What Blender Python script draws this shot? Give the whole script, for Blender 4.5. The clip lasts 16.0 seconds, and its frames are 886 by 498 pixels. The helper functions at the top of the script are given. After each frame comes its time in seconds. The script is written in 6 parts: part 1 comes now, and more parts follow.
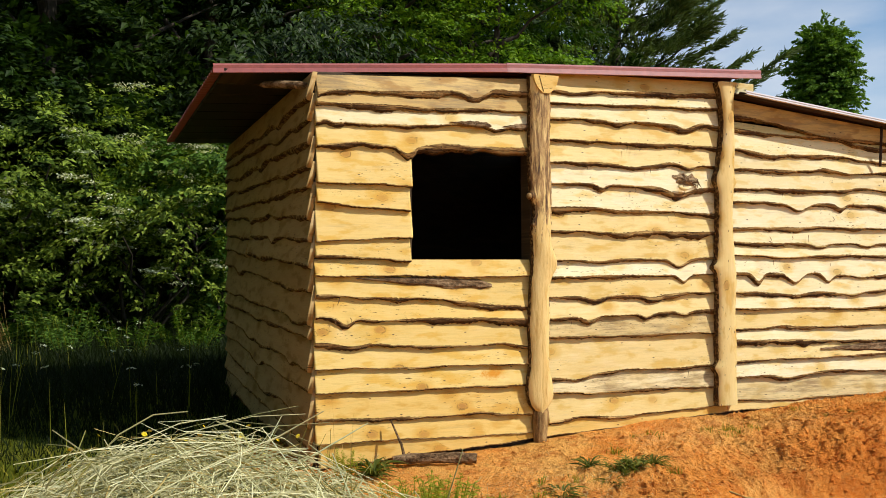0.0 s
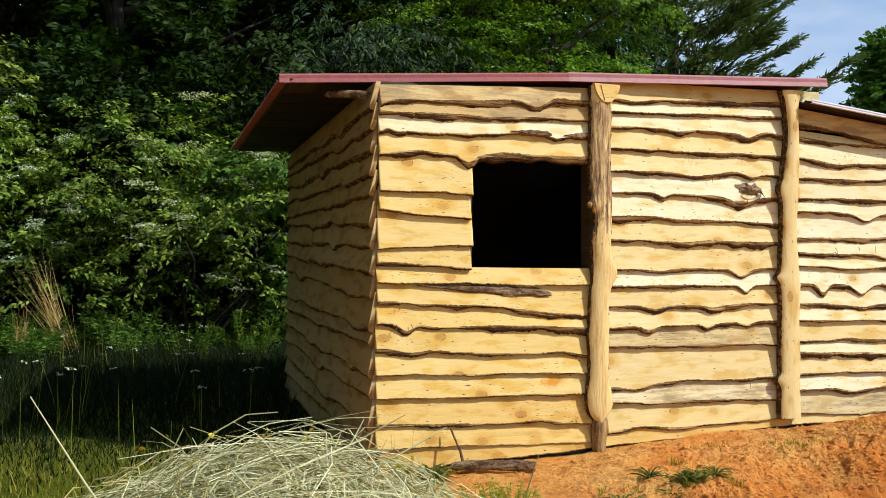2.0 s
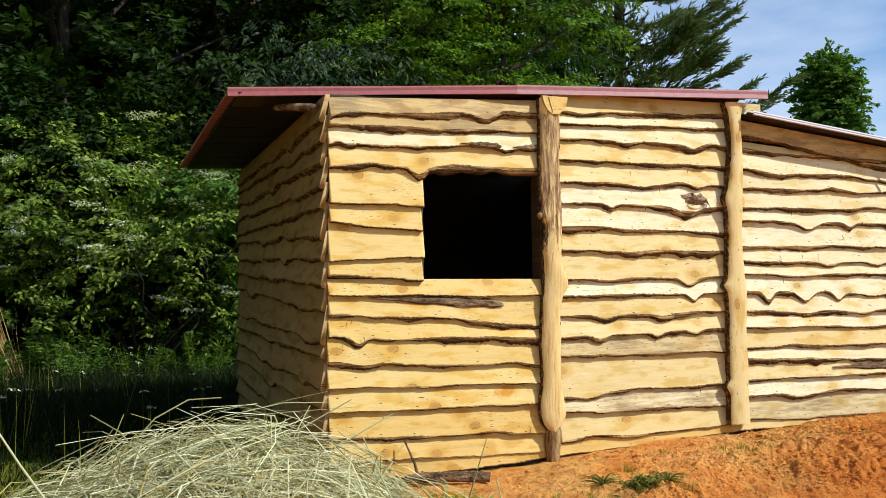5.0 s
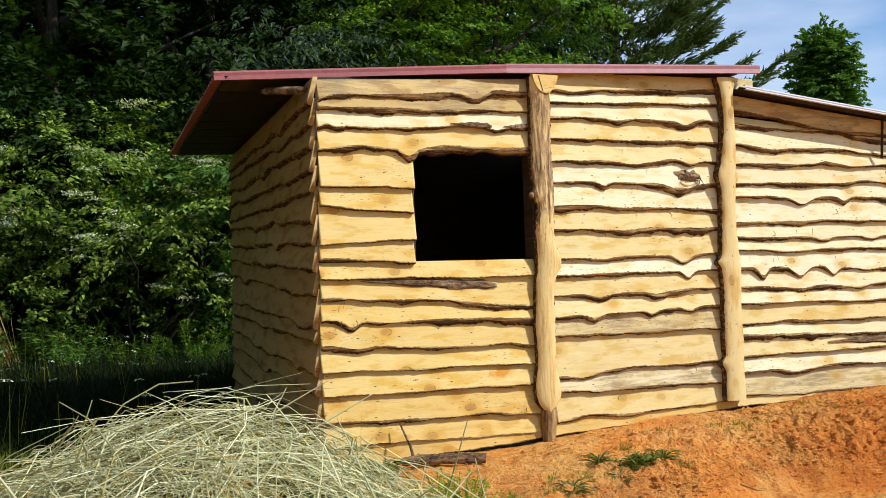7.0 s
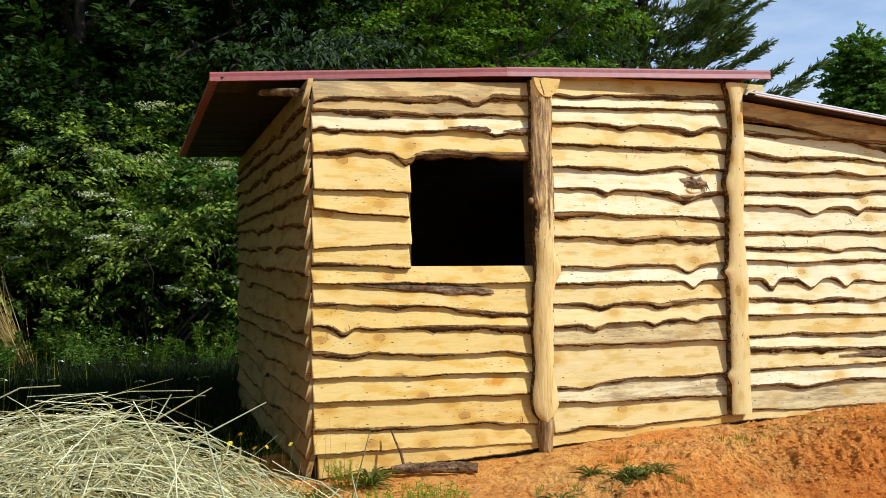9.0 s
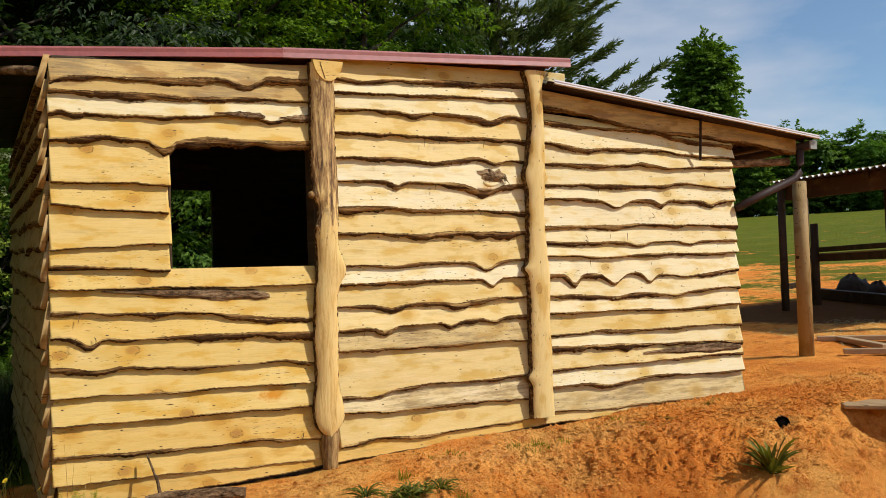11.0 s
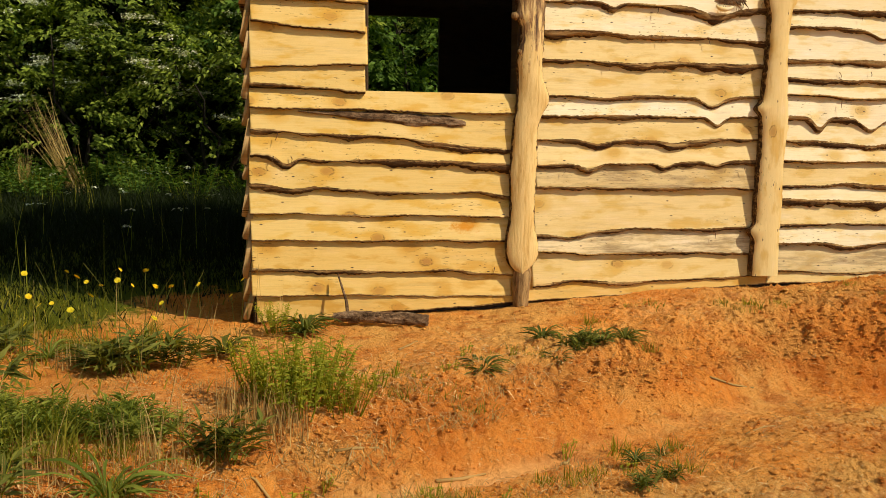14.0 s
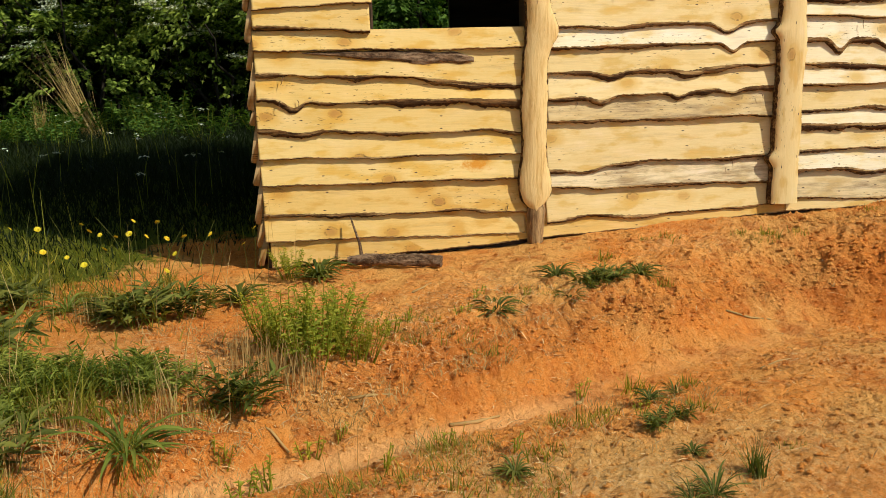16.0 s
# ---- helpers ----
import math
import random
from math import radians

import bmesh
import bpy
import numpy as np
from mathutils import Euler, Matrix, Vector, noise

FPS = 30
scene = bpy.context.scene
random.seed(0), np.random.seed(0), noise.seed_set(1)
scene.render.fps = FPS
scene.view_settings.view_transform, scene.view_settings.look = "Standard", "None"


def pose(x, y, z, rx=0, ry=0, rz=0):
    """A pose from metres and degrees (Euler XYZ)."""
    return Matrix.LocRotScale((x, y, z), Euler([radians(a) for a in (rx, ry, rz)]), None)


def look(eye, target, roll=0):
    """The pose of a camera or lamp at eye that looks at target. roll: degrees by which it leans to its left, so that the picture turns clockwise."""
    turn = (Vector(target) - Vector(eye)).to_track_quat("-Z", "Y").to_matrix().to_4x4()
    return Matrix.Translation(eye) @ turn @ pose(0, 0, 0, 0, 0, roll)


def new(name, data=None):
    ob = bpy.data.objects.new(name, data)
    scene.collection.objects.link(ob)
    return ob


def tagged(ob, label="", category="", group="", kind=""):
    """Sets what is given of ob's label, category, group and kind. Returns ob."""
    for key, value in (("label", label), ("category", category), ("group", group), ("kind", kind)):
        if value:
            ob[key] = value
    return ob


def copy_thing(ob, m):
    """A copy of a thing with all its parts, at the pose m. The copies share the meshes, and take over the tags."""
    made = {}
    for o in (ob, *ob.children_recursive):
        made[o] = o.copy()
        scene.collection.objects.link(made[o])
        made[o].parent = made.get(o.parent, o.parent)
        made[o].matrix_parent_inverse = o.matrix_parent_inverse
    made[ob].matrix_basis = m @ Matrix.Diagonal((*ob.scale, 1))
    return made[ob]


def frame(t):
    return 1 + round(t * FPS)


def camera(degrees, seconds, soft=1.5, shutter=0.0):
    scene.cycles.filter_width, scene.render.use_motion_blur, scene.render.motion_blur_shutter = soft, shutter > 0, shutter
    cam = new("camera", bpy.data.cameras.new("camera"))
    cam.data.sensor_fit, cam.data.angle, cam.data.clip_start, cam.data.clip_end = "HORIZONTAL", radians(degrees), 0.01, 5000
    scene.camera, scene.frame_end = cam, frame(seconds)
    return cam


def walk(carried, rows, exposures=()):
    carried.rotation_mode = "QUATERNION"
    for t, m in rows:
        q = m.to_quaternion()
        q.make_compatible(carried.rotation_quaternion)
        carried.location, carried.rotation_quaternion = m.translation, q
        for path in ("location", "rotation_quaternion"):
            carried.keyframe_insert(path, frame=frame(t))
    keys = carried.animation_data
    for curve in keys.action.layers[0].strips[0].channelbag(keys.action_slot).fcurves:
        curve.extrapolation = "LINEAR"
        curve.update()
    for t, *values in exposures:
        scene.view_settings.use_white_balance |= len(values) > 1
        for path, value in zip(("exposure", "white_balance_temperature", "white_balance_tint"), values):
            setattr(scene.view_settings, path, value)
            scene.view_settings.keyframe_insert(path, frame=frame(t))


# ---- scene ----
cam = camera(52.7, 16.0, soft=0.6)
# the plan below is drawn at this part of full size; the last lines bring it all to metres
SIZE = 1.4
PATH = [
    (0, (-1.043, -4.222, 0.939), (-0.291, -2.37, 0.999), -0.4),
    (0.5, (-1.087, -4.22, 0.937), (-0.392, -2.346, 0.998), -1.2),
    (1, (-1.109, -4.222, 0.916), (-0.483, -2.324, 0.984), -0.2),
    (1.5, (-1.108, -4.221, 0.917), (-0.507, -2.315, 0.98), 0.2),
    (2, (-1.089, -4.239, 0.94), (-0.448, -2.347, 1.017), 0.2),
    (2.5, (-1.089, -4.224, 0.916), (-0.39, -2.354, 1.04), 0.6),
    (3, (-1.082, -4.222, 0.91), (-0.349, -2.365, 1.042), -0.2),
    (5.5, (-1.074, -4.248, 0.885), (-0.337, -2.392, 1.006), -1.2),
    (6, (-1.059, -4.227, 0.89), (-0.322, -2.371, 0.997), -1.9),
    (6.5, (-1.055, -4.23, 0.888), (-0.313, -2.375, 0.987), -1.8),
    (7, (-1.04, -4.231, 0.879), (-0.299, -2.376, 0.968), -1.9),
    (7.5, (-1.022, -4.243, 0.871), (-0.29, -2.384, 0.963), -1.8),
    (8, (-0.99, -4.265, 0.868), (-0.282, -2.397, 0.965), -1.7),
    (8.5, (-0.941, -4.281, 0.865), (-0.251, -2.406, 0.956), -0.3),
    (9, (-0.854, -4.226, 0.872), (-0.176, -2.347, 0.977), -1.0),
    (9.5, (-0.782, -4.187, 0.882), (0.158, -2.425, 0.994), -0.9),
    (10, (-0.638, -4.142, 0.878), (0.323, -2.391, 0.98), -2.0),
    (12.5, (0.004, -3.943, 0.899), (0.849, -2.131, 0.946), -1.6),
    (13, (0.028, -3.932, 0.861), (0.683, -2.043, 0.892), -0.7),
    (13.5, (0.018, -3.904, 0.821), (0.569, -1.983, 0.737), -0.6),
    (14, (0.048, -3.905, 0.825), (0.443, -1.96, 0.578), 0.7),
    (14.5, (0.06, -3.893, 0.834), (0.376, -1.951, 0.475), -1.1),
    (15, (0.079, -3.898, 0.865), (0.366, -1.956, 0.482), -1.4),
    (15.5, (0.094, -3.892, 0.868), (0.375, -1.954, 0.462), -1.8),
    (16, (0.102, -3.884, 0.869), (0.438, -1.954, 0.465), -1.5),
]
walk(cam, [(t, look(SIZE * Vector(eye), SIZE * Vector(target), roll)) for t, eye, target, roll in PATH],
     [(0.0, -0.06, 6250, 10), (1.0, -0.07, 6000, 10), (2.0, 0.03, 5700, 10), (9.0, 0.03, 5600, 10), (9.5, -0.09, 5700, 10), (10.2, -0.20, 6050, 11), (12.5, -0.30, 6700, 14), (14.2, -0.23, 7200, 16), (15.0, -0.18, 6700, 15), (16.0, -0.17, 6200, 14)])

# ---- light ----
SUN_TO = Vector((0.525, -0.49, 0.695)).normalized()
world = bpy.data.worlds.new("sky")
scene.world = world
world.use_nodes = True
wn, wl = world.node_tree.nodes, world.node_tree.links
wn.clear()
w_out = wn.new("ShaderNodeOutputWorld")
w_bg = wn.new("ShaderNodeBackground")
w_sky = wn.new("ShaderNodeTexSky")
w_sky.sky_type, w_sky.sun_disc = "NISHITA", False
w_sky.sun_elevation = math.asin(SUN_TO.z)
w_sky.sun_rotation = math.atan2(SUN_TO.x, SUN_TO.y)
w_sky.air_density, w_sky.dust_density, w_sky.ozone_density = 1.0, 0.3, 2.2
w_co = wn.new("ShaderNodeTexCoord")
w_map = wn.new("ShaderNodeMapping")
w_map.inputs["Scale"].default_value = (1.0, 1.0, 3.2)
w_noise = wn.new("ShaderNodeTexNoise")
w_noise.inputs["Scale"].default_value, w_noise.inputs["Detail"].default_value = 3.1, 6.0
w_ramp = wn.new("ShaderNodeValToRGB")
w_ramp.color_ramp.elements[0].position, w_ramp.color_ramp.elements[1].position = 0.42, 0.74
w_mix = wn.new("ShaderNodeMixRGB")
w_mix.inputs["Color2"].default_value = (9.6, 10.0, 10.6, 1)
wl.new(w_co.outputs["Generated"], w_map.inputs["Vector"])
wl.new(w_map.outputs["Vector"], w_noise.inputs["Vector"])
wl.new(w_noise.outputs["Fac"], w_ramp.inputs["Fac"])
wl.new(w_ramp.outputs["Color"], w_mix.inputs["Fac"])
w_gain = wn.new("ShaderNodeMixRGB")
w_gain.blend_type = "MULTIPLY"
w_gain.inputs["Fac"].default_value, w_gain.inputs["Color2"].default_value = 1.0, (1.50, 1.62, 1.62, 1)
wl.new(w_sky.outputs["Color"], w_gain.inputs["Color1"])
wl.new(w_gain.outputs["Color"], w_mix.inputs["Color1"])
wl.new(w_mix.outputs["Color"], w_bg.inputs["Color"])
w_bg.inputs["Strength"].default_value = 0.080
wl.new(w_bg.outputs["Background"], w_out.inputs["Surface"])
sun = new("sun", bpy.data.lights.new("sun", "SUN"))
sun.data.energy, sun.data.angle, sun.data.color = 4.75, radians(0.53), (1.0, 0.955, 0.835)
sun.matrix_world = look((6, -6, 9), Vector((6, -6, 9)) - SUN_TO)


# ---- materials ----
def material(name):
    m = bpy.data.materials.new(name)
    m.use_nodes = True
    n, l = m.node_tree.nodes, m.node_tree.links
    return m, n, l, n["Principled BSDF"]


def node(n, kind, **inputs):
    x = n.new(kind)
    for key, value in inputs.items():
        x.inputs[key.replace("_", " ")].default_value = value
    return x


def ramp(n, l, fac, stops):
    x = n.new("ShaderNodeValToRGB")
    while len(x.color_ramp.elements) < len(stops):
        x.color_ramp.elements.new(0.5)
    for e, (p, c) in zip(x.color_ramp.elements, stops):
        e.position, e.color = p, (*c, 1) if len(c) == 3 else c
    l.new(fac, x.inputs["Fac"])
    return x.outputs["Color"]


def mix(n, l, fac, a, b, how="MIX"):
    x = n.new("ShaderNodeMixRGB")
    x.blend_type = how
    for value, slot in ((fac, "Fac"), (a, "Color1"), (b, "Color2")):
        if hasattr(value, "node"):
            l.new(value, x.inputs[slot])
        elif isinstance(value, (int, float)):
            x.inputs[slot].default_value = value
        else:
            x.inputs[slot].default_value = (*value, 1)
    return x.outputs["Color"]


def math_node(n, l, how, a, b=0.0):
    x = n.new("ShaderNodeMath")
    x.operation = how
    for i, value in enumerate((a, b)):
        if hasattr(value, "node"):
            l.new(value, x.inputs[i])
        else:
            x.inputs[i].default_value = value
    return x.outputs[0]


def coords(n, l, scale, by_random=True, offset=31.0):
    """Object coordinates, stretched, and shifted by the piece's own random number."""
    co = n.new("ShaderNodeTexCoord")
    mp = n.new("ShaderNodeMapping")
    mp.inputs["Scale"].default_value = scale
    l.new(co.outputs["Object"], mp.inputs["Vector"])
    if by_random:
        info = n.new("ShaderNodeObjectInfo")
        comb = n.new("ShaderNodeCombineXYZ")
        for i in range(3):
            l.new(math_node(n, l, "MULTIPLY", info.outputs["Random"], offset * (1 + 0.37 * i)), comb.inputs[i])
        l.new(comb.outputs[0], mp.inputs["Location"])
        return mp.outputs["Vector"], info.outputs["Random"]
    return mp.outputs["Vector"], None


def bump(n, l, height, bsdf, strength=0.4, distance=0.01):
    b = n.new("ShaderNodeBump")
    b.inputs["Strength"].default_value, b.inputs["Distance"].default_value = strength, distance * SIZE
    l.new(height, b.inputs["Height"])
    l.new(b.outputs["Normal"], bsdf.inputs["Normal"])


def flat_coords(n, l, along, su, sz, offset):
    """Two coordinates on the board's face: along the grain and across it."""
    co = n.new("ShaderNodeTexCoord")
    sep = n.new("ShaderNodeSeparateXYZ")
    l.new(co.outputs["Object"], sep.inputs[0])
    info = n.new("ShaderNodeObjectInfo")
    comb = n.new("ShaderNodeCombineXYZ")
    first, second = {"x": (0, 2), "y": (1, 2), "z": (2, 0)}[along]
    shift = math_node(n, l, "MULTIPLY", info.outputs["Random"], offset)
    l.new(math_node(n, l, "ADD", math_node(n, l, "MULTIPLY", sep.outputs[first], su), shift), comb.inputs[0])
    l.new(math_node(n, l, "ADD", math_node(n, l, "MULTIPLY", sep.outputs[second], sz), shift), comb.inputs[1])
    return comb.outputs[0]


def sawn_wood(name, light, mid, dark, along="x", stain=0.25, knots=True, rough=0.6, spot=None):
    """Fresh sawn pine: honey blotches, faint growth bands, small uneven knots, grey sap stain, dark checks and nails."""
    m, n, l, p = material(name)
    info = n.new("ShaderNodeObjectInfo")
    uv = flat_coords(n, l, along, 1.0, 1.0, 37.0)
    warp = node(n, "ShaderNodeTexNoise", Scale=2.2, Detail=3.0)
    l.new(uv, warp.inputs["Vector"])
    sep = n.new("ShaderNodeSeparateXYZ")
    l.new(uv, sep.inputs[0])
    across = math_node(n, l, "ADD", sep.outputs[1], math_node(n, l, "MULTIPLY", warp.outputs["Fac"], 0.20))
    comb = n.new("ShaderNodeCombineXYZ")
    l.new(math_node(n, l, "MULTIPLY", sep.outputs[0], 1.6), comb.inputs[0])
    l.new(math_node(n, l, "MULTIPLY", across, 26.0), comb.inputs[1])
    bands = node(n, "ShaderNodeTexNoise", Scale=1.0, Detail=3.0, Roughness=0.55)
    l.new(comb.outputs[0], bands.inputs["Vector"])
    fine = node(n, "ShaderNodeTexNoise", Scale=1.0, Detail=4.0, Roughness=0.7)
    l.new(flat_coords(n, l, along, 6.0, 190.0, 13.0), fine.inputs["Vector"])
    blotch = node(n, "ShaderNodeTexNoise", Scale=1.0, Detail=4.0, Roughness=0.55)
    l.new(flat_coords(n, l, along, 5.5, 16.0, 53.0), blotch.inputs["Vector"])
    pale = [min(0.86, 1.05 * light[0]), min(0.80, 1.07 * light[1]), min(0.7, 1.25 * light[2])]
    honey = [1.0 * mid[0], 0.92 * mid[1], 0.72 * mid[2]]
    col = ramp(n, l, blotch.outputs["Fac"], [(0.30, pale), (0.43, light), (0.52, light), (0.61, mid), (0.72, honey)])
    col = mix(n, l, math_node(n, l, "MULTIPLY", ramp(n, l, bands.outputs["Fac"], [(0.50, (0, 0, 0)), (0.66, (1, 1, 1))]), 0.30), col, mid)
    tint = ramp(n, l, info.outputs["Random"], [(0.0, (0.88, 0.84, 0.72)), (0.25, (0.98, 0.98, 0.94)), (0.5, (0.92, 0.90, 0.82)), (0.75, (1.02, 1.05, 1.12)), (1.0, (0.96, 0.92, 0.78))])
    col = mix(n, l, 1.0, col, tint, "MULTIPLY")
    col = mix(n, l, math_node(n, l, "MULTIPLY", ramp(n, l, fine.outputs["Fac"], [(0.36, (1, 1, 1)), (0.52, (0, 0, 0))]), 0.10 if along == "z" else 0.16), col, [0.62 * x for x in mid])
    smear = node(n, "ShaderNodeTexNoise", Scale=1.0, Detail=8.0, Roughness=0.75)
    l.new(flat_coords(n, l, along, 2.6, 24.0, 29.0), smear.inputs["Vector"])
    col = mix(n, l, math_node(n, l, "MULTIPLY", ramp(n, l, smear.outputs["Fac"], [(0.47 if stain > 0.9 else 0.55, (0, 0, 0)), (0.62 if stain > 0.9 else 0.66, (1, 1, 1))]), stain), col, (0.31, 0.210, 0.092))
    if knots:
        rough_edge = node(n, "ShaderNodeTexNoise", Scale=30.0, Detail=3.0)
        l.new(uv, rough_edge.inputs["Vector"])
        knot = n.new("ShaderNodeTexVoronoi")
        knot.voronoi_dimensions = "2D"
        l.new(flat_coords(n, l, along, 3.1, 5.0, 71.0), knot.inputs["Vector"])
        knot.inputs["Scale"].default_value = 1.0
        kd = math_node(n, l, "ADD", knot.outputs["Distance"], math_node(n, l, "MULTIPLY", math_node(n, l, "SUBTRACT", rough_edge.outputs["Fac"], 0.5), 0.13))
        pick = n.new("ShaderNodeSeparateXYZ")
        l.new(knot.outputs["Color"], pick.inputs[0])
        some = ramp(n, l, pick.outputs[0], [(0.34, (0, 0, 0)), (0.44, (1, 1, 1))])
        few = ramp(n, l, pick.outputs[1], [(0.30, (0.30, 0.30, 0.30)), (0.70, (1, 1, 1))])
        halo = math_node(n, l, "MULTIPLY", ramp(n, l, kd, [(0.05, (0.95, 0.95, 0.95)), (0.13, (0.60, 0.60, 0.60)), (0.26, (0, 0, 0))]), some)
        col = mix(n, l, halo, col, [0.9 * mid[0], 0.80 * mid[1], 0.50 * mid[2]])
        heart = math_node(n, l, "MULTIPLY", ramp(n, l, kd, [(0.035, (0.9, 0.9, 0.9)), (0.075, (0.55, 0.55, 0.55)), (0.095, (0, 0, 0))]), math_node(n, l, "MULTIPLY", some, few))
        col = mix(n, l, heart, col, dark)
        ring = math_node(n, l, "MULTIPLY", ramp(n, l, kd, [(0.075, (0, 0, 0)), (0.092, (0.85, 0.85, 0.85)), (0.115, (0, 0, 0))]), math_node(n, l, "MULTIPLY", math_node(n, l, "MULTIPLY", some, few), ramp(n, l, rough_edge.outputs["Fac"], [(0.46, (0, 0, 0)), (0.56, (1, 1, 1))])))
        col = mix(n, l, ring, col, [0.35 * x for x in dark])
    # short dark checks in patches, and a few nail heads
    where = node(n, "ShaderNodeTexNoise", Scale=1.0, Detail=2.0)
    l.new(flat_coords(n, l, along, 1.6, 7.0, 19.0), where.inputs["Vector"])
    check = node(n, "ShaderNodeTexNoise", Scale=1.0, Detail=2.5, Roughness=0.6)
    l.new(flat_coords(n, l, along, 26.0, 170.0, 97.0), check.inputs["Vector"])
    marks = math_node(n, l, "MULTIPLY", ramp(n, l, check.outputs["Fac"], [(0.63, (0, 0, 0)), (0.67, (1, 1, 1))]), ramp(n, l, where.outputs["Fac"], [(0.52, (0, 0, 0)), (0.60, (0.95, 0.95, 0.95))]))
    col = mix(n, l, marks, col, [0.25 * x for x in dark])
    nail = n.new("ShaderNodeTexVoronoi")
    nail.voronoi_dimensions = "2D"
    l.new(flat_coords(n, l, along, 5.0, 14.0, 91.0), nail.inputs["Vector"])
    nail.inputs["Scale"].default_value = 1.0
    chosen = n.new("ShaderNodeSeparateXYZ")
    l.new(nail.outputs["Color"], chosen.inputs[0])
    heads = math_node(n, l, "MULTIPLY", ramp(n, l, nail.outputs["Distance"], [(0.024, (0.95, 0.95, 0.95)), (0.040, (0, 0, 0))]), ramp(n, l, chosen.outputs[0], [(0.50, (0, 0, 0)), (0.58, (1, 1, 1))]))
    col = mix(n, l, heads, col, (0.07, 0.04, 0.025))
    if spot:
        far_off = n.new("ShaderNodeVectorMath")
        far_off.operation = "DISTANCE"
        place = n.new("ShaderNodeMapping")
        place.inputs["Scale"].default_value = (1.0, 0.0, 2.2)
        at_object = n.new("ShaderNodeTexCoord")
        l.new(at_object.outputs["Object"], place.inputs["Vector"])
        l.new(place.outputs["Vector"], far_off.inputs[0])
        far_off.inputs[1].default_value = (spot[0], 0.0, spot[1] * 2.2)
        ragged = node(n, "ShaderNodeTexNoise", Scale=42.0, Detail=5.0, Roughness=0.7)
        l.new(uv, ragged.inputs["Vector"])
        edge = math_node(n, l, "ADD", far_off.outputs["Value"], math_node(n, l, "MULTIPLY", ragged.outputs["Fac"], 0.20))
        col = mix(n, l, ramp(n, l, edge, [(0.12, (0.95, 0.95, 0.95)), (0.175, (0, 0, 0))]), col, (0.62, 0.25, 0.012))
    l.new(col, p.inputs["Base Color"])
    p.inputs["Roughness"].default_value = rough
    p.inputs["Specular IOR Level"].default_value = 0.2
    bump(n, l, math_node(n, l, "ADD", bands.outputs["Fac"], math_node(n, l, "MULTIPLY", fine.outputs["Fac"], 0.6)), p, 0.28, 0.004)
    return m


def bark_material(name, dark, light, scale=(5, 30, 30), inner=None):
    m, n, l, p = material(name)
    v, _ = coords(n, l, scale)
    a = node(n, "ShaderNodeTexNoise", Scale=1.0, Detail=8.0, Roughness=0.72, Distortion=0.8)
    l.new(v, a.inputs["Vector"])
    col = ramp(n, l, a.outputs["Fac"], [(0.34, dark), (0.48, [0.45 * (x + y) for x, y in zip(dark, light)]), (0.60, light)])
    if inner:
        v2, _ = coords(n, l, [0.35 * s for s in scale], offset=11.0)
        b = node(n, "ShaderNodeTexNoise", Scale=1.0, Detail=6.0, Roughness=0.65)
        l.new(v2, b.inputs["Vector"])
        col = mix(n, l, ramp(n, l, b.outputs["Fac"], [(0.50, (0, 0, 0)), (0.62, (0.9, 0.9, 0.9))]), col, inner)
    l.new(col, p.inputs["Base Color"])
    p.inputs["Roughness"].default_value = 0.9
    p.inputs["Specular IOR Level"].default_value = 0.12
    bump(n, l, a.outputs["Fac"], p, 0.9, 0.015)
    return m


def leaf_material(name, dark, light, trans=0.35, gloss=0.55):
    m, n, l, p = material(name)
    geo = n.new("ShaderNodeNewGeometry")
    info = n.new("ShaderNodeObjectInfo")
    col = ramp(n, l, geo.outputs["Random Per Island"], [(0.0, dark), (0.6, [0.5 * (a + b) for a, b in zip(dark, light)]), (1.0, light)])
    col = mix(n, l, 1.0, col, ramp(n, l, info.outputs["Random"], [(0, (0.85, 0.95, 0.9)), (1, (1.1, 1.02, 0.9))]), "MULTIPLY")
    l.new(col, p.inputs["Base Color"])
    p.inputs["Roughness"].default_value = gloss
    p.inputs["Specular IOR Level"].default_value = 0.12
    t = n.new("ShaderNodeBsdfTranslucent")
    l.new(mix(n, l, 1.0, col, (1.25, 1.35, 0.55), "MULTIPLY"), t.inputs["Color"])
    sh = n.new("ShaderNodeMixShader")
    sh.inputs["Fac"].default_value = trans
    l.new(p.outputs[0], sh.inputs[1])
    l.new(t.outputs[0], sh.inputs[2])
    l.new(sh.outputs[0], n["Material Output"].inputs["Surface"])
    return m


def plain(name, color, rough=0.6, metal=0.0, grain=60.0, vary=0.25):
    m, n, l, p = material(name)
    v, _ = coords(n, l, (1, 1, 1), False)
    a = node(n, "ShaderNodeTexNoise", Scale=grain, Detail=4.0)
    l.new(v, a.inputs["Vector"])
    b = node(n, "ShaderNodeTexNoise", Scale=grain * 0.07, Detail=3.0)
    l.new(v, b.inputs["Vector"])
    col = ramp(n, l, a.outputs["Fac"], [(0.3, [c * (1 - vary) for c in color]), (0.7, [c * (1 + vary * 0.6) for c in color])])
    col = mix(n, l, math_node(n, l, "MULTIPLY", b.outputs["Fac"], 0.5), col, [c * (1 - vary) for c in color])
    l.new(col, p.inputs["Base Color"])
    p.inputs["Roughness"].default_value, p.inputs["Metallic"].default_value = rough, metal
    p.inputs["Specular IOR Level"].default_value = 0.2 if rough > 0.55 else 0.45
    bump(n, l, a.outputs["Fac"], p, 0.15, 0.003)
    return m


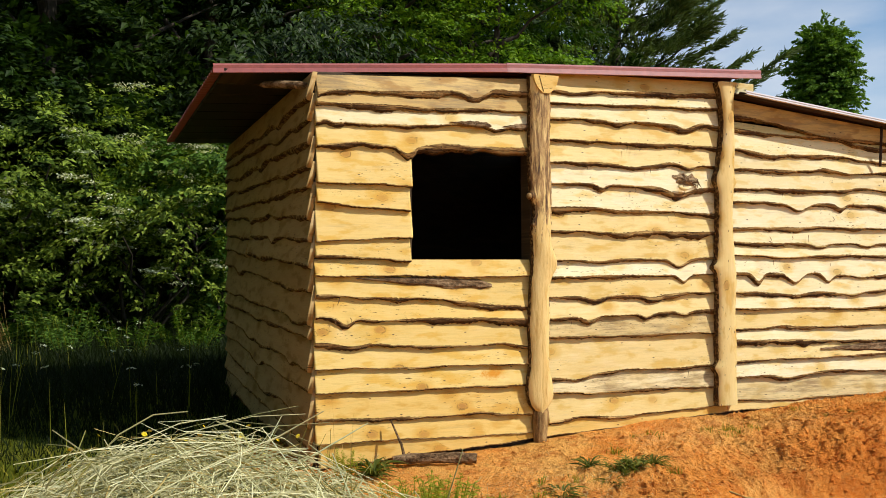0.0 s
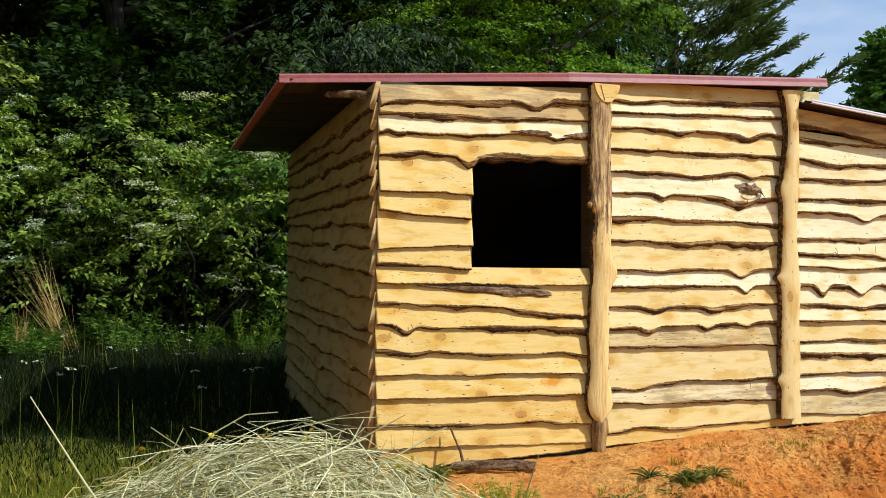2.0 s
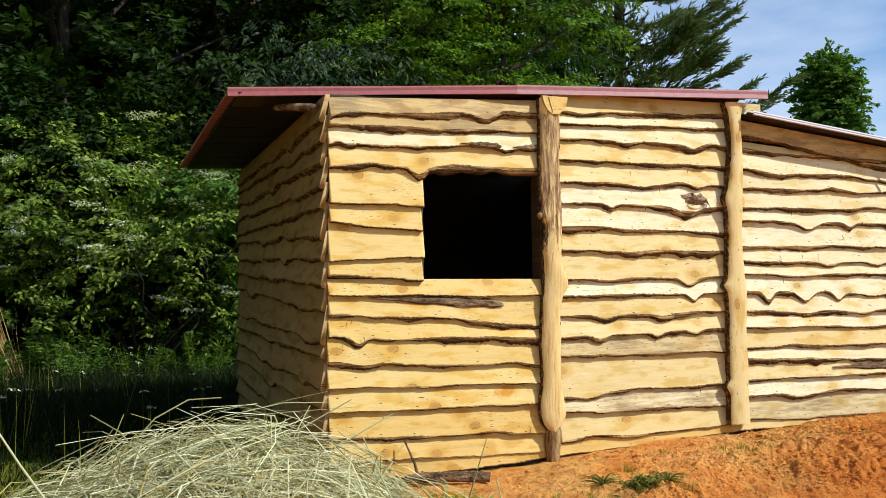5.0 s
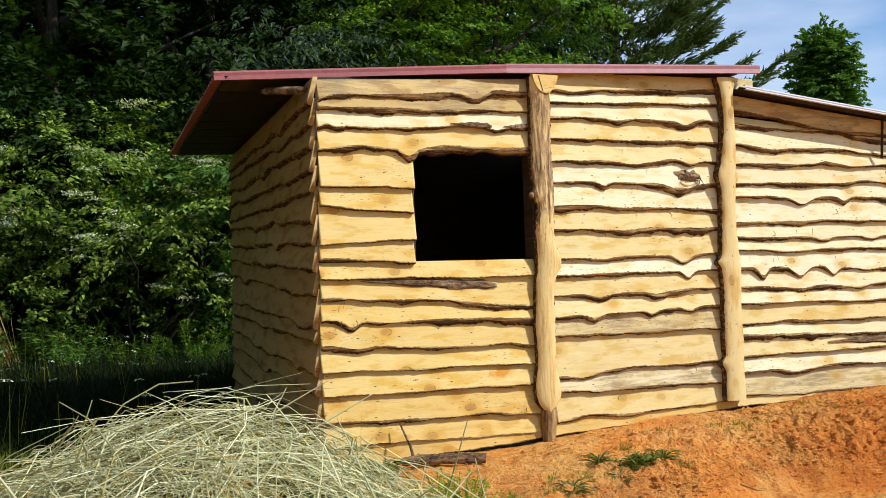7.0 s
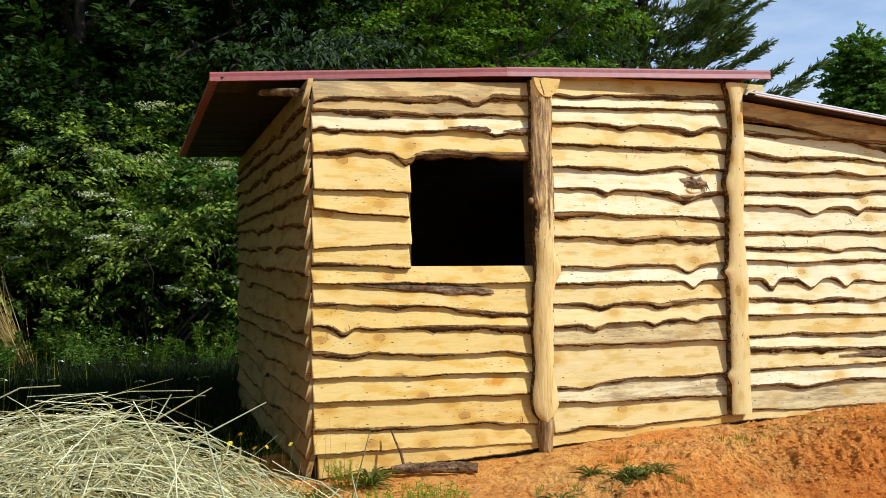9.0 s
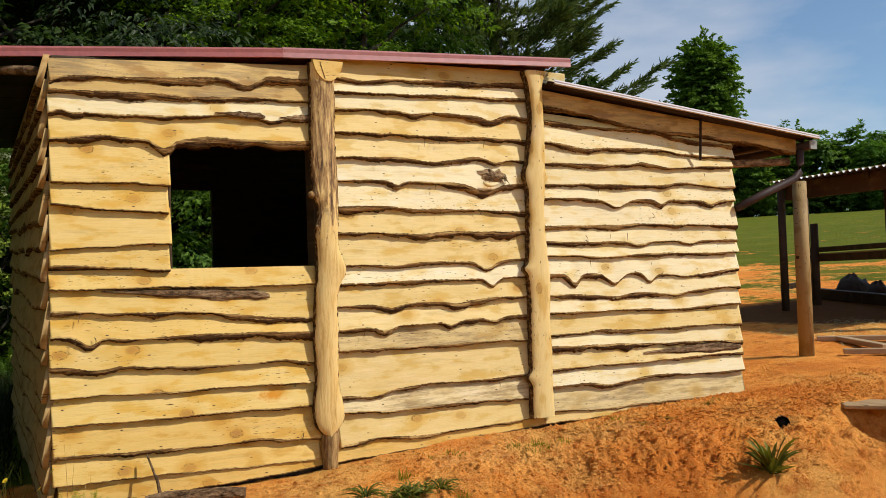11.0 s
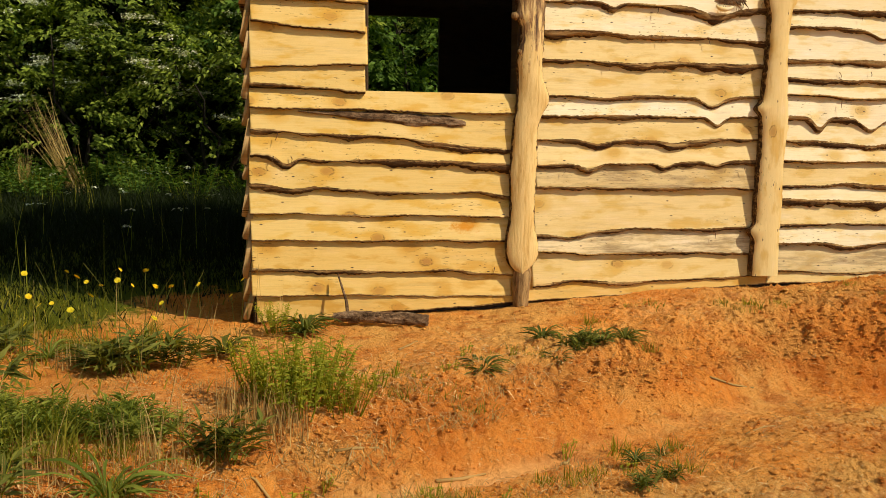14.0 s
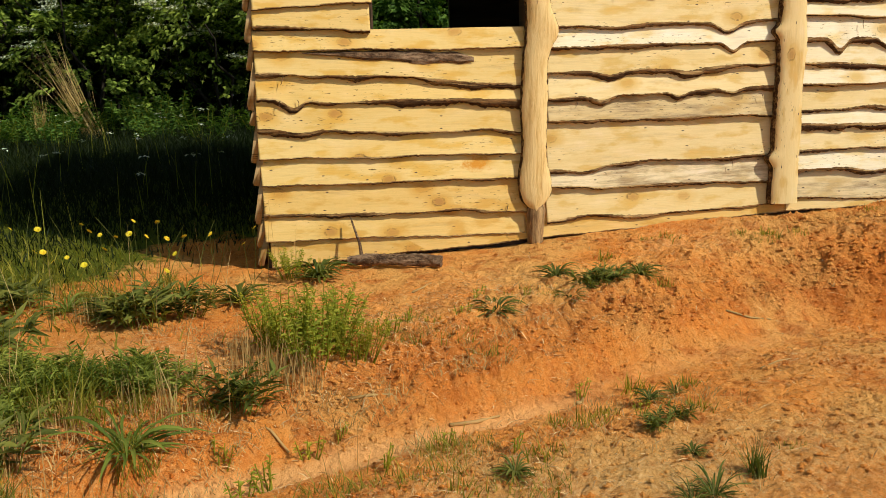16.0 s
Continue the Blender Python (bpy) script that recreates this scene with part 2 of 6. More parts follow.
PINE = sawn_wood("fresh_pine", (0.80, 0.605, 0.265), (0.70, 0.475, 0.145), (0.48, 0.26, 0.06))
PINE_YELLOW = sawn_wood("yellow_pine", (0.78, 0.555, 0.195), (0.71, 0.445, 0.098), (0.46, 0.23, 0.045))
PINE_SPOT = sawn_wood("resin_stained_pine", (0.78, 0.555, 0.195), (0.71, 0.445, 0.098), (0.46, 0.23, 0.045), spot=(0.93, 0.435))
PINE_WHITE = sawn_wood("pale_pine", (0.84, 0.700, 0.410), (0.77, 0.585, 0.255), (0.52, 0.33, 0.10))
PINE_GOLD = sawn_wood("golden_pine", (0.79, 0.535, 0.170), (0.68, 0.405, 0.090), (0.43, 0.21, 0.05))
PINE_GREY = sawn_wood("weathered_pine", (0.74, 0.575, 0.29), (0.60, 0.43, 0.18), (0.25, 0.15, 0.06), stain=0.95)
PINE_BARKY = sawn_wood("bark_streaked_pine", (0.60, 0.40, 0.140), (0.41, 0.235, 0.070), (0.15, 0.075, 0.025), stain=1.0)
# same pine as the front, darkened to carry the west wall's shade
PINE_Y = sawn_wood("shade_toned_side_pine", (0.48, 0.31, 0.125), (0.35, 0.205, 0.066), (0.20, 0.10, 0.03), along="y")
PINE_POST = sawn_wood("post_pine", (0.78, 0.585, 0.255), (0.67, 0.445, 0.145), (0.40, 0.21, 0.06), along="z")
# near-black tone carries the shade of the room and under the roofs
FRAMING = sawn_wood("shade_dark_framing", (0.085, 0.055, 0.03), (0.06, 0.038, 0.02), (0.04, 0.024, 0.014), knots=False)
BARK = bark_material("bark_edge", (0.010, 0.005, 0.003), (0.15, 0.076, 0.028), (8, 120, 120), (0.42, 0.25, 0.09))
CAMBIUM = bark_material("wane_edge", (0.030, 0.014, 0.005), (0.36, 0.19, 0.062), (8, 90, 90), (0.66, 0.43, 0.16))
BARK_POST = bark_material("post_bark", (0.12, 0.060, 0.024), (0.46, 0.28, 0.11), (40, 40, 6), (0.66, 0.44, 0.18))
TRUNK = bark_material("trunk_bark", (0.022, 0.017, 0.012), (0.075, 0.060, 0.044), (9, 9, 2))


def half_barked(name, z0, z1):
    """Peeled pine with the inner bark still clinging in upright streaks between two heights."""
    m, n, l, p = material(name)
    v, _ = coords(n, l, (38, 38, 4.5))
    a = node(n, "ShaderNodeTexNoise", Scale=1.0, Detail=7.0, Roughness=0.7, Distortion=0.5)
    l.new(v, a.inputs["Vector"])
    v2, _ = coords(n, l, (52, 52, 10), offset=7.0)
    b = node(n, "ShaderNodeTexNoise", Scale=1.0, Detail=5.0, Roughness=0.65)
    l.new(v2, b.inputs["Vector"])
    peeled = ramp(n, l, a.outputs["Fac"], [(0.34, (0.50, 0.29, 0.075)), (0.44, (0.66, 0.43, 0.135)), (0.55, (0.77, 0.55, 0.21)), (0.68, (0.60, 0.38, 0.11))])
    clinging = ramp(n, l, a.outputs["Fac"], [(0.38, (0.06, 0.028, 0.012)), (0.46, (0.20, 0.105, 0.035)), (0.54, (0.42, 0.25, 0.09)), (0.61, (0.68, 0.48, 0.20))])
    co = n.new("ShaderNodeTexCoord")
    sep = n.new("ShaderNodeSeparateXYZ")
    l.new(co.outputs["Object"], sep.inputs[0])
    z = math_node(n, l, "ADD", sep.outputs[2], math_node(n, l, "MULTIPLY", math_node(n, l, "SUBTRACT", b.outputs["Fac"], 0.5), 1.3))
    lower = ramp(n, l, math_node(n, l, "DIVIDE", math_node(n, l, "SUBTRACT", z, z0 - 0.2), 0.4), [(0.42, (0, 0, 0)), (0.58, (1, 1, 1))])
    zt = math_node(n, l, "ADD", sep.outputs[2], math_node(n, l, "MULTIPLY", math_node(n, l, "SUBTRACT", b.outputs["Fac"], 0.5), 0.12))
    upper = ramp(n, l, math_node(n, l, "DIVIDE", math_node(n, l, "SUBTRACT", z1 + 0.05, zt), 0.1), [(0.40, (0, 0, 0)), (0.55, (1, 1, 1))])
    patch = ramp(n, l, b.outputs["Fac"], [(0.38, (0.45, 0.45, 0.45)), (0.50, (1, 1, 1))])
    col = mix(n, l, math_node(n, l, "MULTIPLY", math_node(n, l, "MULTIPLY", lower, upper), patch), peeled, clinging)
    l.new(col, p.inputs["Base Color"])
    p.inputs["Roughness"].default_value = 0.75
    bump(n, l, a.outputs["Fac"], p, 0.6, 0.008)
    return m


POST_STREAKED = half_barked("half_barked_post", 1.27, 1.90)
TORN_BARK = bark_material("torn_bark", (0.10, 0.055, 0.028), (0.40, 0.26, 0.14), (40, 60, 60), (0.52, 0.36, 0.19))
LOG_BARK = bark_material("log_bark", (0.032, 0.016, 0.008), (0.24, 0.140, 0.068), (22, 75, 75), (0.40, 0.26, 0.14))
RED_METAL = plain("red_painted_metal", (0.38, 0.115, 0.105), 0.42, 0.0, 40, 0.18)
RED_PALE = plain("faded_red_trim", (0.42, 0.175, 0.165), 0.38, 0.0, 30, 0.15)
PALE_TRIM = plain("pale_grey_trim", (0.58, 0.52, 0.52), 0.62, 0.0, 30, 0.12)
# maroon sheet darkened so its colour holds the underside's shade
LEAN_SHEET = plain("shade_dark_maroon", (0.040, 0.022, 0.020), 0.6, 0.0, 40, 0.2)
CLOSURE = plain("pale_closure_strip", (0.72, 0.72, 0.68), 0.6, 0.0, 40, 0.1)
CAP_METAL = plain("grey_cap_metal", (0.30, 0.31, 0.29), 0.5, 0.0, 40, 0.12)
BLACK_PLASTIC = plain("black_plastic", (0.012, 0.011, 0.011), 0.6, 0.0, 60, 0.2)
DARK_METAL = plain("dark_brown_downspout", (0.050, 0.030, 0.026), 0.6, 0.0, 40, 0.2)
# roof deck seen from below, the soffit's shade put into its colour
DECK_WOOD = sawn_wood("shade_dark_deck", (0.020, 0.013, 0.008), (0.014, 0.009, 0.006), (0.009, 0.006, 0.004), knots=False)
DARK_WOOD = sawn_wood("dark_stained_wood", (0.060, 0.036, 0.022), (0.040, 0.023, 0.014), (0.02, 0.012, 0.008), along="z", knots=False)
BROWN_WOOD = sawn_wood("red_brown_timber", (0.085, 0.040, 0.020), (0.060, 0.028, 0.014), (0.06, 0.03, 0.016), along="z", knots=False)
POLE_WOOD = sawn_wood("treated_pole", (0.34, 0.225, 0.090), (0.26, 0.155, 0.055), (0.15, 0.08, 0.026), along="z")
GREY_WOOD = sawn_wood("old_plank", (0.44, 0.30, 0.16), (0.33, 0.20, 0.10), (0.16, 0.09, 0.045))
SHRUB_LEAF = leaf_material("shrub_leaf", (0.030, 0.062, 0.006), (0.370, 0.440, 0.065))
BLOSSOM = leaf_material("white_blossom", (0.55, 0.60, 0.46), (0.80, 0.82, 0.70), 0.2)
# the wood's shade is put into this leaf colour; GREEN_SHRUB is the lit version
TREE_LEAF = leaf_material("shade_toned_broad_leaf", (0.009, 0.023, 0.004), (0.047, 0.084, 0.012))
GREEN_SHRUB = leaf_material("green_shrub_leaf", (0.034, 0.080, 0.010), (0.160, 0.260, 0.040))
YELLOW_LEAF = leaf_material("yellow_green_leaf", (0.058, 0.122, 0.007), (0.250, 0.350, 0.027))
# glossy leaf darkened too, its colour holding the shade behind the roof
DROOP_LEAF = leaf_material("shade_toned_glossy_leaf", (0.005, 0.013, 0.003), (0.042, 0.070, 0.018), 0.2, 0.42)
NEEDLE = leaf_material("pine_needle", (0.070, 0.098, 0.036), (0.185, 0.225, 0.085), 0.25)
FAR_LEAF = leaf_material("far_leaf", (0.060, 0.130, 0.020), (0.210, 0.330, 0.055))
GRASS = leaf_material("grass_blade", (0.143, 0.150, 0.011), (0.429, 0.360, 0.056), 0.45)
# same lawn grass, with the shade beside the shed put into its colour
SHADE_GRASS = leaf_material("shade_toned_grass", (0.005, 0.011, 0.002), (0.020, 0.031, 0.004), 0.2)
WEED = leaf_material("weed_leaf", (0.070, 0.084, 0.014), (0.225, 0.222, 0.040), 0.3)
WEED_MID = leaf_material("narrow_weed_leaf", (0.095, 0.130, 0.016), (0.330, 0.350, 0.060), 0.4)
WEED_LIGHT = leaf_material("young_weed_leaf", (0.215, 0.235, 0.016), (0.494, 0.460, 0.056), 0.5)
STRAW = leaf_material("dry_hay", (0.26, 0.220, 0.085), (0.94, 0.86, 0.58), 0.22, 0.55)
STRAW_BROWN = leaf_material("brown_dry_stem", (0.30, 0.175, 0.055), (0.60, 0.41, 0.16), 0.15, 0.6)
DRY_REED = leaf_material("golden_dry_grass", (0.40, 0.26, 0.08), (0.66, 0.47, 0.19), 0.2, 0.6)
LITTER = leaf_material("dead_straw", (0.26, 0.12, 0.035), (0.86, 0.62, 0.30), 0.1, 0.7)
# darker than the stalks: the shade in the gaps is put into this colour
HAY_CORE = plain("hay_core", (0.100, 0.090, 0.038), 0.9, 0.0, 90, 0.6)
PETAL = leaf_material("yellow_petal", (0.75, 0.52, 0.02), (0.90, 0.68, 0.04), 0.2)


def ground_material():
    m, n, l, p = material("clay_and_turf")
    v, _ = coords(n, l, (1, 1, 1), False)
    big = node(n, "ShaderNodeTexNoise", Scale=1.3, Detail=6.0, Roughness=0.6)
    mid = node(n, "ShaderNodeTexNoise", Scale=9.0, Detail=8.0, Roughness=0.65)
    fine = node(n, "ShaderNodeTexNoise", Scale=55.0, Detail=9.0, Roughness=0.78)
    for t in (big, mid, fine):
        l.new(v, t.inputs["Vector"])
    clay = ramp(n, l, big.outputs["Fac"], [(0.34, (0.70, 0.200, 0.024)), (0.47, (0.86, 0.300, 0.044)), (0.60, (0.92, 0.440, 0.100))])
    clay = mix(n, l, ramp(n, l, mid.outputs["Fac"], [(0.50, (0, 0, 0)), (0.62, (0.8, 0.8, 0.8))]), clay, (0.58, 0.145, 0.016))
    clay = mix(n, l, ramp(n, l, fine.outputs["Fac"], [(0.50, (0, 0, 0)), (0.66, (0.7, 0.7, 0.7))]), clay, (0.86, 0.45, 0.13))
    grit = node(n, "ShaderNodeTexNoise", Scale=210.0, Detail=6.0, Roughness=0.75)
    l.new(v, grit.inputs["Vector"])
    clay = mix(n, l, ramp(n, l, grit.outputs["Fac"], [(0.36, (0.55, 0.55, 0.55)), (0.45, (0, 0, 0))]), clay, (0.26, 0.066, 0.010))
    clay = mix(n, l, ramp(n, l, grit.outputs["Fac"], [(0.56, (0, 0, 0)), (0.68, (0.6, 0.6, 0.6))]), clay, (0.86, 0.47, 0.17))
    dry = n.new("ShaderNodeAttribute")
    dry.attribute_name = "dry"
    straw = ramp(n, l, fine.outputs["Fac"], [(0.36, (0.52, 0.25, 0.065)), (0.50, (0.76, 0.45, 0.15)), (0.62, (0.88, 0.62, 0.26))])
    clay = mix(n, l, math_node(n, l, "MULTIPLY", dry.outputs["Fac"], 0.75), clay, straw)
    silt = n.new("ShaderNodeAttribute")
    silt.attribute_name = "silt"
    clay = mix(n, l, math_node(n, l, "MULTIPLY", silt.outputs["Fac"], 0.90), clay, (0.92, 0.46, 0.145))
    damp = n.new("ShaderNodeAttribute")
    damp.attribute_name = "damp"
    clay = mix(n, l, math_node(n, l, "MULTIPLY", damp.outputs["Fac"], 0.65), clay, mix(n, l, fine.outputs["Fac"], (0.34, 0.075, 0.009), (0.66, 0.20, 0.028)))
    # shadow of the barn roof, painted into the ground as dark brown
    barn_shade = n.new("ShaderNodeAttribute")
    barn_shade.attribute_name = "barn_shade"
    shade_edge = math_node(n, l, "ADD", barn_shade.outputs["Fac"], math_node(n, l, "MULTIPLY", math_node(n, l, "SUBTRACT", mid.outputs["Fac"], 0.5), 0.5))
    clay = mix(n, l, ramp(n, l, shade_edge, [(0.40, (0, 0, 0)), (0.60, (0.92, 0.92, 0.92))]), clay, (0.120, 0.048, 0.016))
    turf = n.new("ShaderNodeAttribute")
    turf.attribute_name = "turf"
    far = node(n, "ShaderNodeTexNoise", Scale=0.5, Detail=8.0, Roughness=0.7)
    l.new(v, far.inputs["Vector"])
    green = ramp(n, l, far.outputs["Fac"], [(0.30, (0.090, 0.110, 0.006)), (0.55, (0.140, 0.152, 0.008)), (0.75, (0.230, 0.200, 0.022))])
    green = mix(n, l, math_node(n, l, "MULTIPLY", fine.outputs["Fac"], 0.5), green, (0.075, 0.100, 0.014))
    edge = math_node(n, l, "ADD", turf.outputs["Fac"], math_node(n, l, "MULTIPLY", math_node(n, l, "SUBTRACT", mid.outputs["Fac"], 0.5), 0.9))
    edge = math_node(n, l, "ADD", edge, math_node(n, l, "MULTIPLY", math_node(n, l, "SUBTRACT", far.outputs["Fac"], 0.5), 2.2))
    edge = math_node(n, l, "ADD", edge, math_node(n, l, "MULTIPLY", math_node(n, l, "SUBTRACT", big.outputs["Fac"], 0.5), math_node(n, l, "MULTIPLY", turf.outputs["Fac"], 1.6)))
    col = mix(n, l, ramp(n, l, edge, [(0.40, (0, 0, 0)), (0.60, (1, 1, 1))]), clay, green)
    l.new(col, p.inputs["Base Color"])
    p.inputs["Roughness"].default_value = 0.95
    p.inputs["Specular IOR Level"].default_value = 0.08
    crumbs = []
    for size, amount in ((34.0, 0.55), (95.0, 0.30)):
        cell = n.new("ShaderNodeTexVoronoi")
        cell.inputs["Scale"].default_value = size
        shaken = mix(n, l, 0.06, v, fine.outputs["Color"], "ADD")
        l.new(shaken, cell.inputs["Vector"])
        crumbs.append(math_node(n, l, "MULTIPLY", math_node(n, l, "MULTIPLY", cell.outputs["Distance"], big.outputs["Fac"]), -2.0 * amount))
    crumb = math_node(n, l, "ADD", crumbs[0], crumbs[1])
    h = math_node(n, l, "ADD", math_node(n, l, "ADD", math_node(n, l, "MULTIPLY", fine.outputs["Fac"], 0.7), math_node(n, l, "MULTIPLY", grit.outputs["Fac"], 0.22)), mid.outputs["Fac"])
    h = math_node(n, l, "ADD", h, crumb)
    bump(n, l, h, p, 0.9, 0.014)
    return m


CLAY = ground_material()


# ---- building helpers ----
def mesh_of(name, verts, faces, mats, smooth=False, index=None):
    me = bpy.data.meshes.new(name)
    verts = np.asarray(verts, dtype=np.float32)
    faces = np.asarray(faces, dtype=np.int32)
    k = faces.shape[1]
    me.vertices.add(len(verts))
    me.vertices.foreach_set("co", verts.ravel())
    me.loops.add(faces.size)
    me.loops.foreach_set("vertex_index", faces.ravel())
    me.polygons.add(len(faces))
    me.polygons.foreach_set("loop_start", np.arange(0, faces.size, k, dtype=np.int32))
    for m in mats:
        me.materials.append(m)
    if index is not None:
        me.polygons.foreach_set("material_index", np.asarray(index, dtype=np.int32))
    me.polygons.foreach_set("use_smooth", np.full(len(faces), smooth))
    me.update(calc_edges=True)
    me.validate()
    return me


def put(name, me, parent=None, label=""):
    ob = new(name, me)
    if parent is not None:
        ob.parent = parent
        ob.matrix_parent_inverse = parent.matrix_basis.inverted() if parent.parent is None else Matrix.Identity(4)
    if label:
        tagged(ob, label)
    return ob


def part(name, bm, mat, parent, label="", smooth=False):
    me = bpy.data.meshes.new(name)
    bm.to_mesh(me)
    bm.free()
    me.materials.append(mat)
    for f in me.polygons:
        f.use_smooth = smooth
    return put(name, me, parent, label)


def stuff(ob):
    return tagged(ob, kind="stuff")


def framed(name, along, hole, lo, hi, parent, mat, label):
    """A plain wall slab with one rectangular opening: along = (u0, u1), heights and hole as (u0, u1, z0, z1)."""
    us, zs = (along[0], hole[0], hole[1], along[1]), (along[2], hole[2], hole[3], along[3])
    verts = [(u, y, z) for y in (lo, hi) for u in us for z in zs]
    at = lambda s, i, j: s * 16 + i * 4 + j
    faces = []
    for i in range(3):
        for j in range(3):
            if (i, j) != (1, 1):
                faces += [(at(0, i, j), at(0, i + 1, j), at(0, i + 1, j + 1), at(0, i, j + 1)), (at(1, i, j), at(1, i, j + 1), at(1, i + 1, j + 1), at(1, i + 1, j))]
    ring = [(1, 1), (2, 1), (2, 2), (1, 2)]
    rim = [(0, 0), (3, 0), (3, 3), (0, 3)]
    for loop in (ring, rim):
        for p, q in zip(loop, loop[1:] + loop[:1]):
            if loop is rim:
                steps = [(p[0] + (q[0] - p[0]) * k // 3, p[1] + (q[1] - p[1]) * k // 3) for k in range(4)]
            else:
                steps = [p, q]
            for s, t in zip(steps, steps[1:]):
                faces.append((at(0, *s), at(0, *t), at(1, *t), at(1, *s)))
    return put(name, mesh_of(name, verts, faces, [mat]), parent, label)


def thing(name, at, label, category, group="", kind=""):
    ob = new(name)
    ob.empty_display_size = 0.1
    ob.matrix_basis = Matrix.Translation(at)
    ob.matrix_world = ob.matrix_basis
    return tagged(ob, label, category, group, kind)


def box(bm, lo, hi, bevel=0.0):
    c = [(a + b) / 2 for a, b in zip(lo, hi)]
    d = [b - a for a, b in zip(lo, hi)]
    r = bmesh.ops.create_cube(bm, size=1.0, matrix=Matrix.Translation(c) @ Matrix.Diagonal((*d, 1)))
    if bevel:
        es = {e for v in r["verts"] for e in v.link_edges}
        bmesh.ops.bevel(bm, geom=list(es), offset=bevel, segments=1, affect="EDGES")
    return bm


def beam(bm, a, b, w, h, bevel=0.004):
    """A squared timber from a to b, w wide and h high."""
    a, b = Vector(a), Vector(b)
    d = b - a
    x = d.normalized()
    up = Vector((0, 0, 1)) if abs(x.z) < 0.95 else Vector((0, 1, 0))
    y = up.cross(x).normalized()
    z = x.cross(y)
    m = Matrix((x, y, z)).transposed().to_4x4()
    m.translation = (a + b) / 2
    r = bmesh.ops.create_cube(bm, size=1.0, matrix=m @ Matrix.Diagonal((d.length, w, h, 1)))
    es = {e for v in r["verts"] for e in v.link_edges}
    bmesh.ops.bevel(bm, geom=list(es), offset=bevel, segments=1, affect="EDGES")
    return bm


def tube(points, radii, sides=8, cap=True):
    """Vertices and quads of a tapered tube along the points."""
    P = np.asarray(points, float)
    n = len(P)
    T = np.gradient(P, axis=0)
    T /= np.linalg.norm(T, axis=1)[:, None] + 1e-9
    ref = np.where(np.abs(T[:, 2:3]) > 0.9, [[1.0, 0, 0]], [[0, 0, 1.0]])
    U = np.cross(T, ref)
    U /= np.linalg.norm(U, axis=1)[:, None] + 1e-9
    V = np.cross(T, U)
    a = np.linspace(0, 2 * np.pi, sides, endpoint=False)
    R = np.asarray(radii, float)[:, None, None]
    verts = P[:, None] + R * (np.cos(a)[None, :, None] * U[:, None] + np.sin(a)[None, :, None] * V[:, None])
    i, j = np.meshgrid(np.arange(n - 1), np.arange(sides), indexing="ij")
    k = (j + 1) % sides
    faces = np.stack([i * sides + j, i * sides + k, (i + 1) * sides + k, (i + 1) * sides + j], -1).reshape(-1, 4)
    verts = verts.reshape(-1, 3)
    if cap:
        m = len(verts)
        verts = np.vstack([verts, P[:1], P[-1:]])
        extra = []
        for q in range(0, sides, 2):
            extra.append((m, (q + 2) % sides, q + 1, q))
            o = (n - 1) * sides
            extra.append((m + 1, o + q, o + q + 1, o + (q + 2) % sides))
        faces = np.vstack([faces, np.array(extra)])
    return verts, faces


def join(pieces):
    vs, fs, base = [], [], 0
    for v, f in pieces:
        vs.append(v)
        fs.append(np.asarray(f) + base)
        base += len(v)
    return np.vstack(vs), np.vstack(fs)


def unit(a):
    return a / (np.linalg.norm(a, axis=-1, keepdims=True) + 1e-9)


def leaves(at, axis, normal, length, width, fold=0.18, curl=0.15):
    """One lens-shaped, folded leaf of two quads at each place."""
    at, axis = np.asarray(at), unit(np.asarray(axis))
    side = unit(np.cross(axis, normal))
    nn = np.cross(side, axis)
    L, W = np.asarray(length)[:, None], np.asarray(width)[:, None]
    a = at
    b = at + axis * L * 0.45
    tip = at + axis * L - nn * L * curl
    lift = nn * W * fold
    l1 = at + axis * L * 0.40 + side * W * 0.5 + lift
    r1 = at + axis * L * 0.40 - side * W * 0.5 + lift
    v = np.stack([a, l1, tip, r1, b], 1).reshape(-1, 3)
    o = np.arange(len(at))[:, None] * 5
    f = np.concatenate([o + np.array([[0, 4, 2, 1]]), o + np.array([[0, 3, 2, 4]])], 0)
    return v, f


def blades(rng, at, height, lean, width, bend=0.5, segs=3):
    """Bent grass blades: strips that narrow to a tip."""
    n = len(at)
    yaw = rng.uniform(0, 2 * np.pi, n)
    out = np.stack([np.cos(yaw), np.sin(yaw), np.zeros(n)], 1)
    side = np.stack([-np.sin(yaw), np.cos(yaw), np.zeros(n)], 1)
    tw = rng.uniform(-1.2, 1.2, n)[:, None]
    side = unit(side * np.cos(tw) + out * np.sin(tw))
    up = np.array([[0, 0, 1.0]])
    H, LN, WD = (np.asarray(q)[:, None] for q in (height, lean, width))
    rows = []
    for s in range(segs + 1):
        u = s / segs
        c = at + up * H * (u - 0.35 * bend * u * u * LN) + out * H * LN * (u * (1 - bend) + bend * u * u)
        w = WD * (1 - u ** 1.6) * 0.5 + 0.0002
        rows += [c - side * w, c + side * w]
    v = np.stack(rows, 1).reshape(-1, 3)
    o = np.arange(n)[:, None] * (2 * segs + 2)
    f = np.concatenate([o + np.array([[2 * s, 2 * s + 1, 2 * s + 3, 2 * s + 2]]) for s in range(segs)], 0)
    return v, f


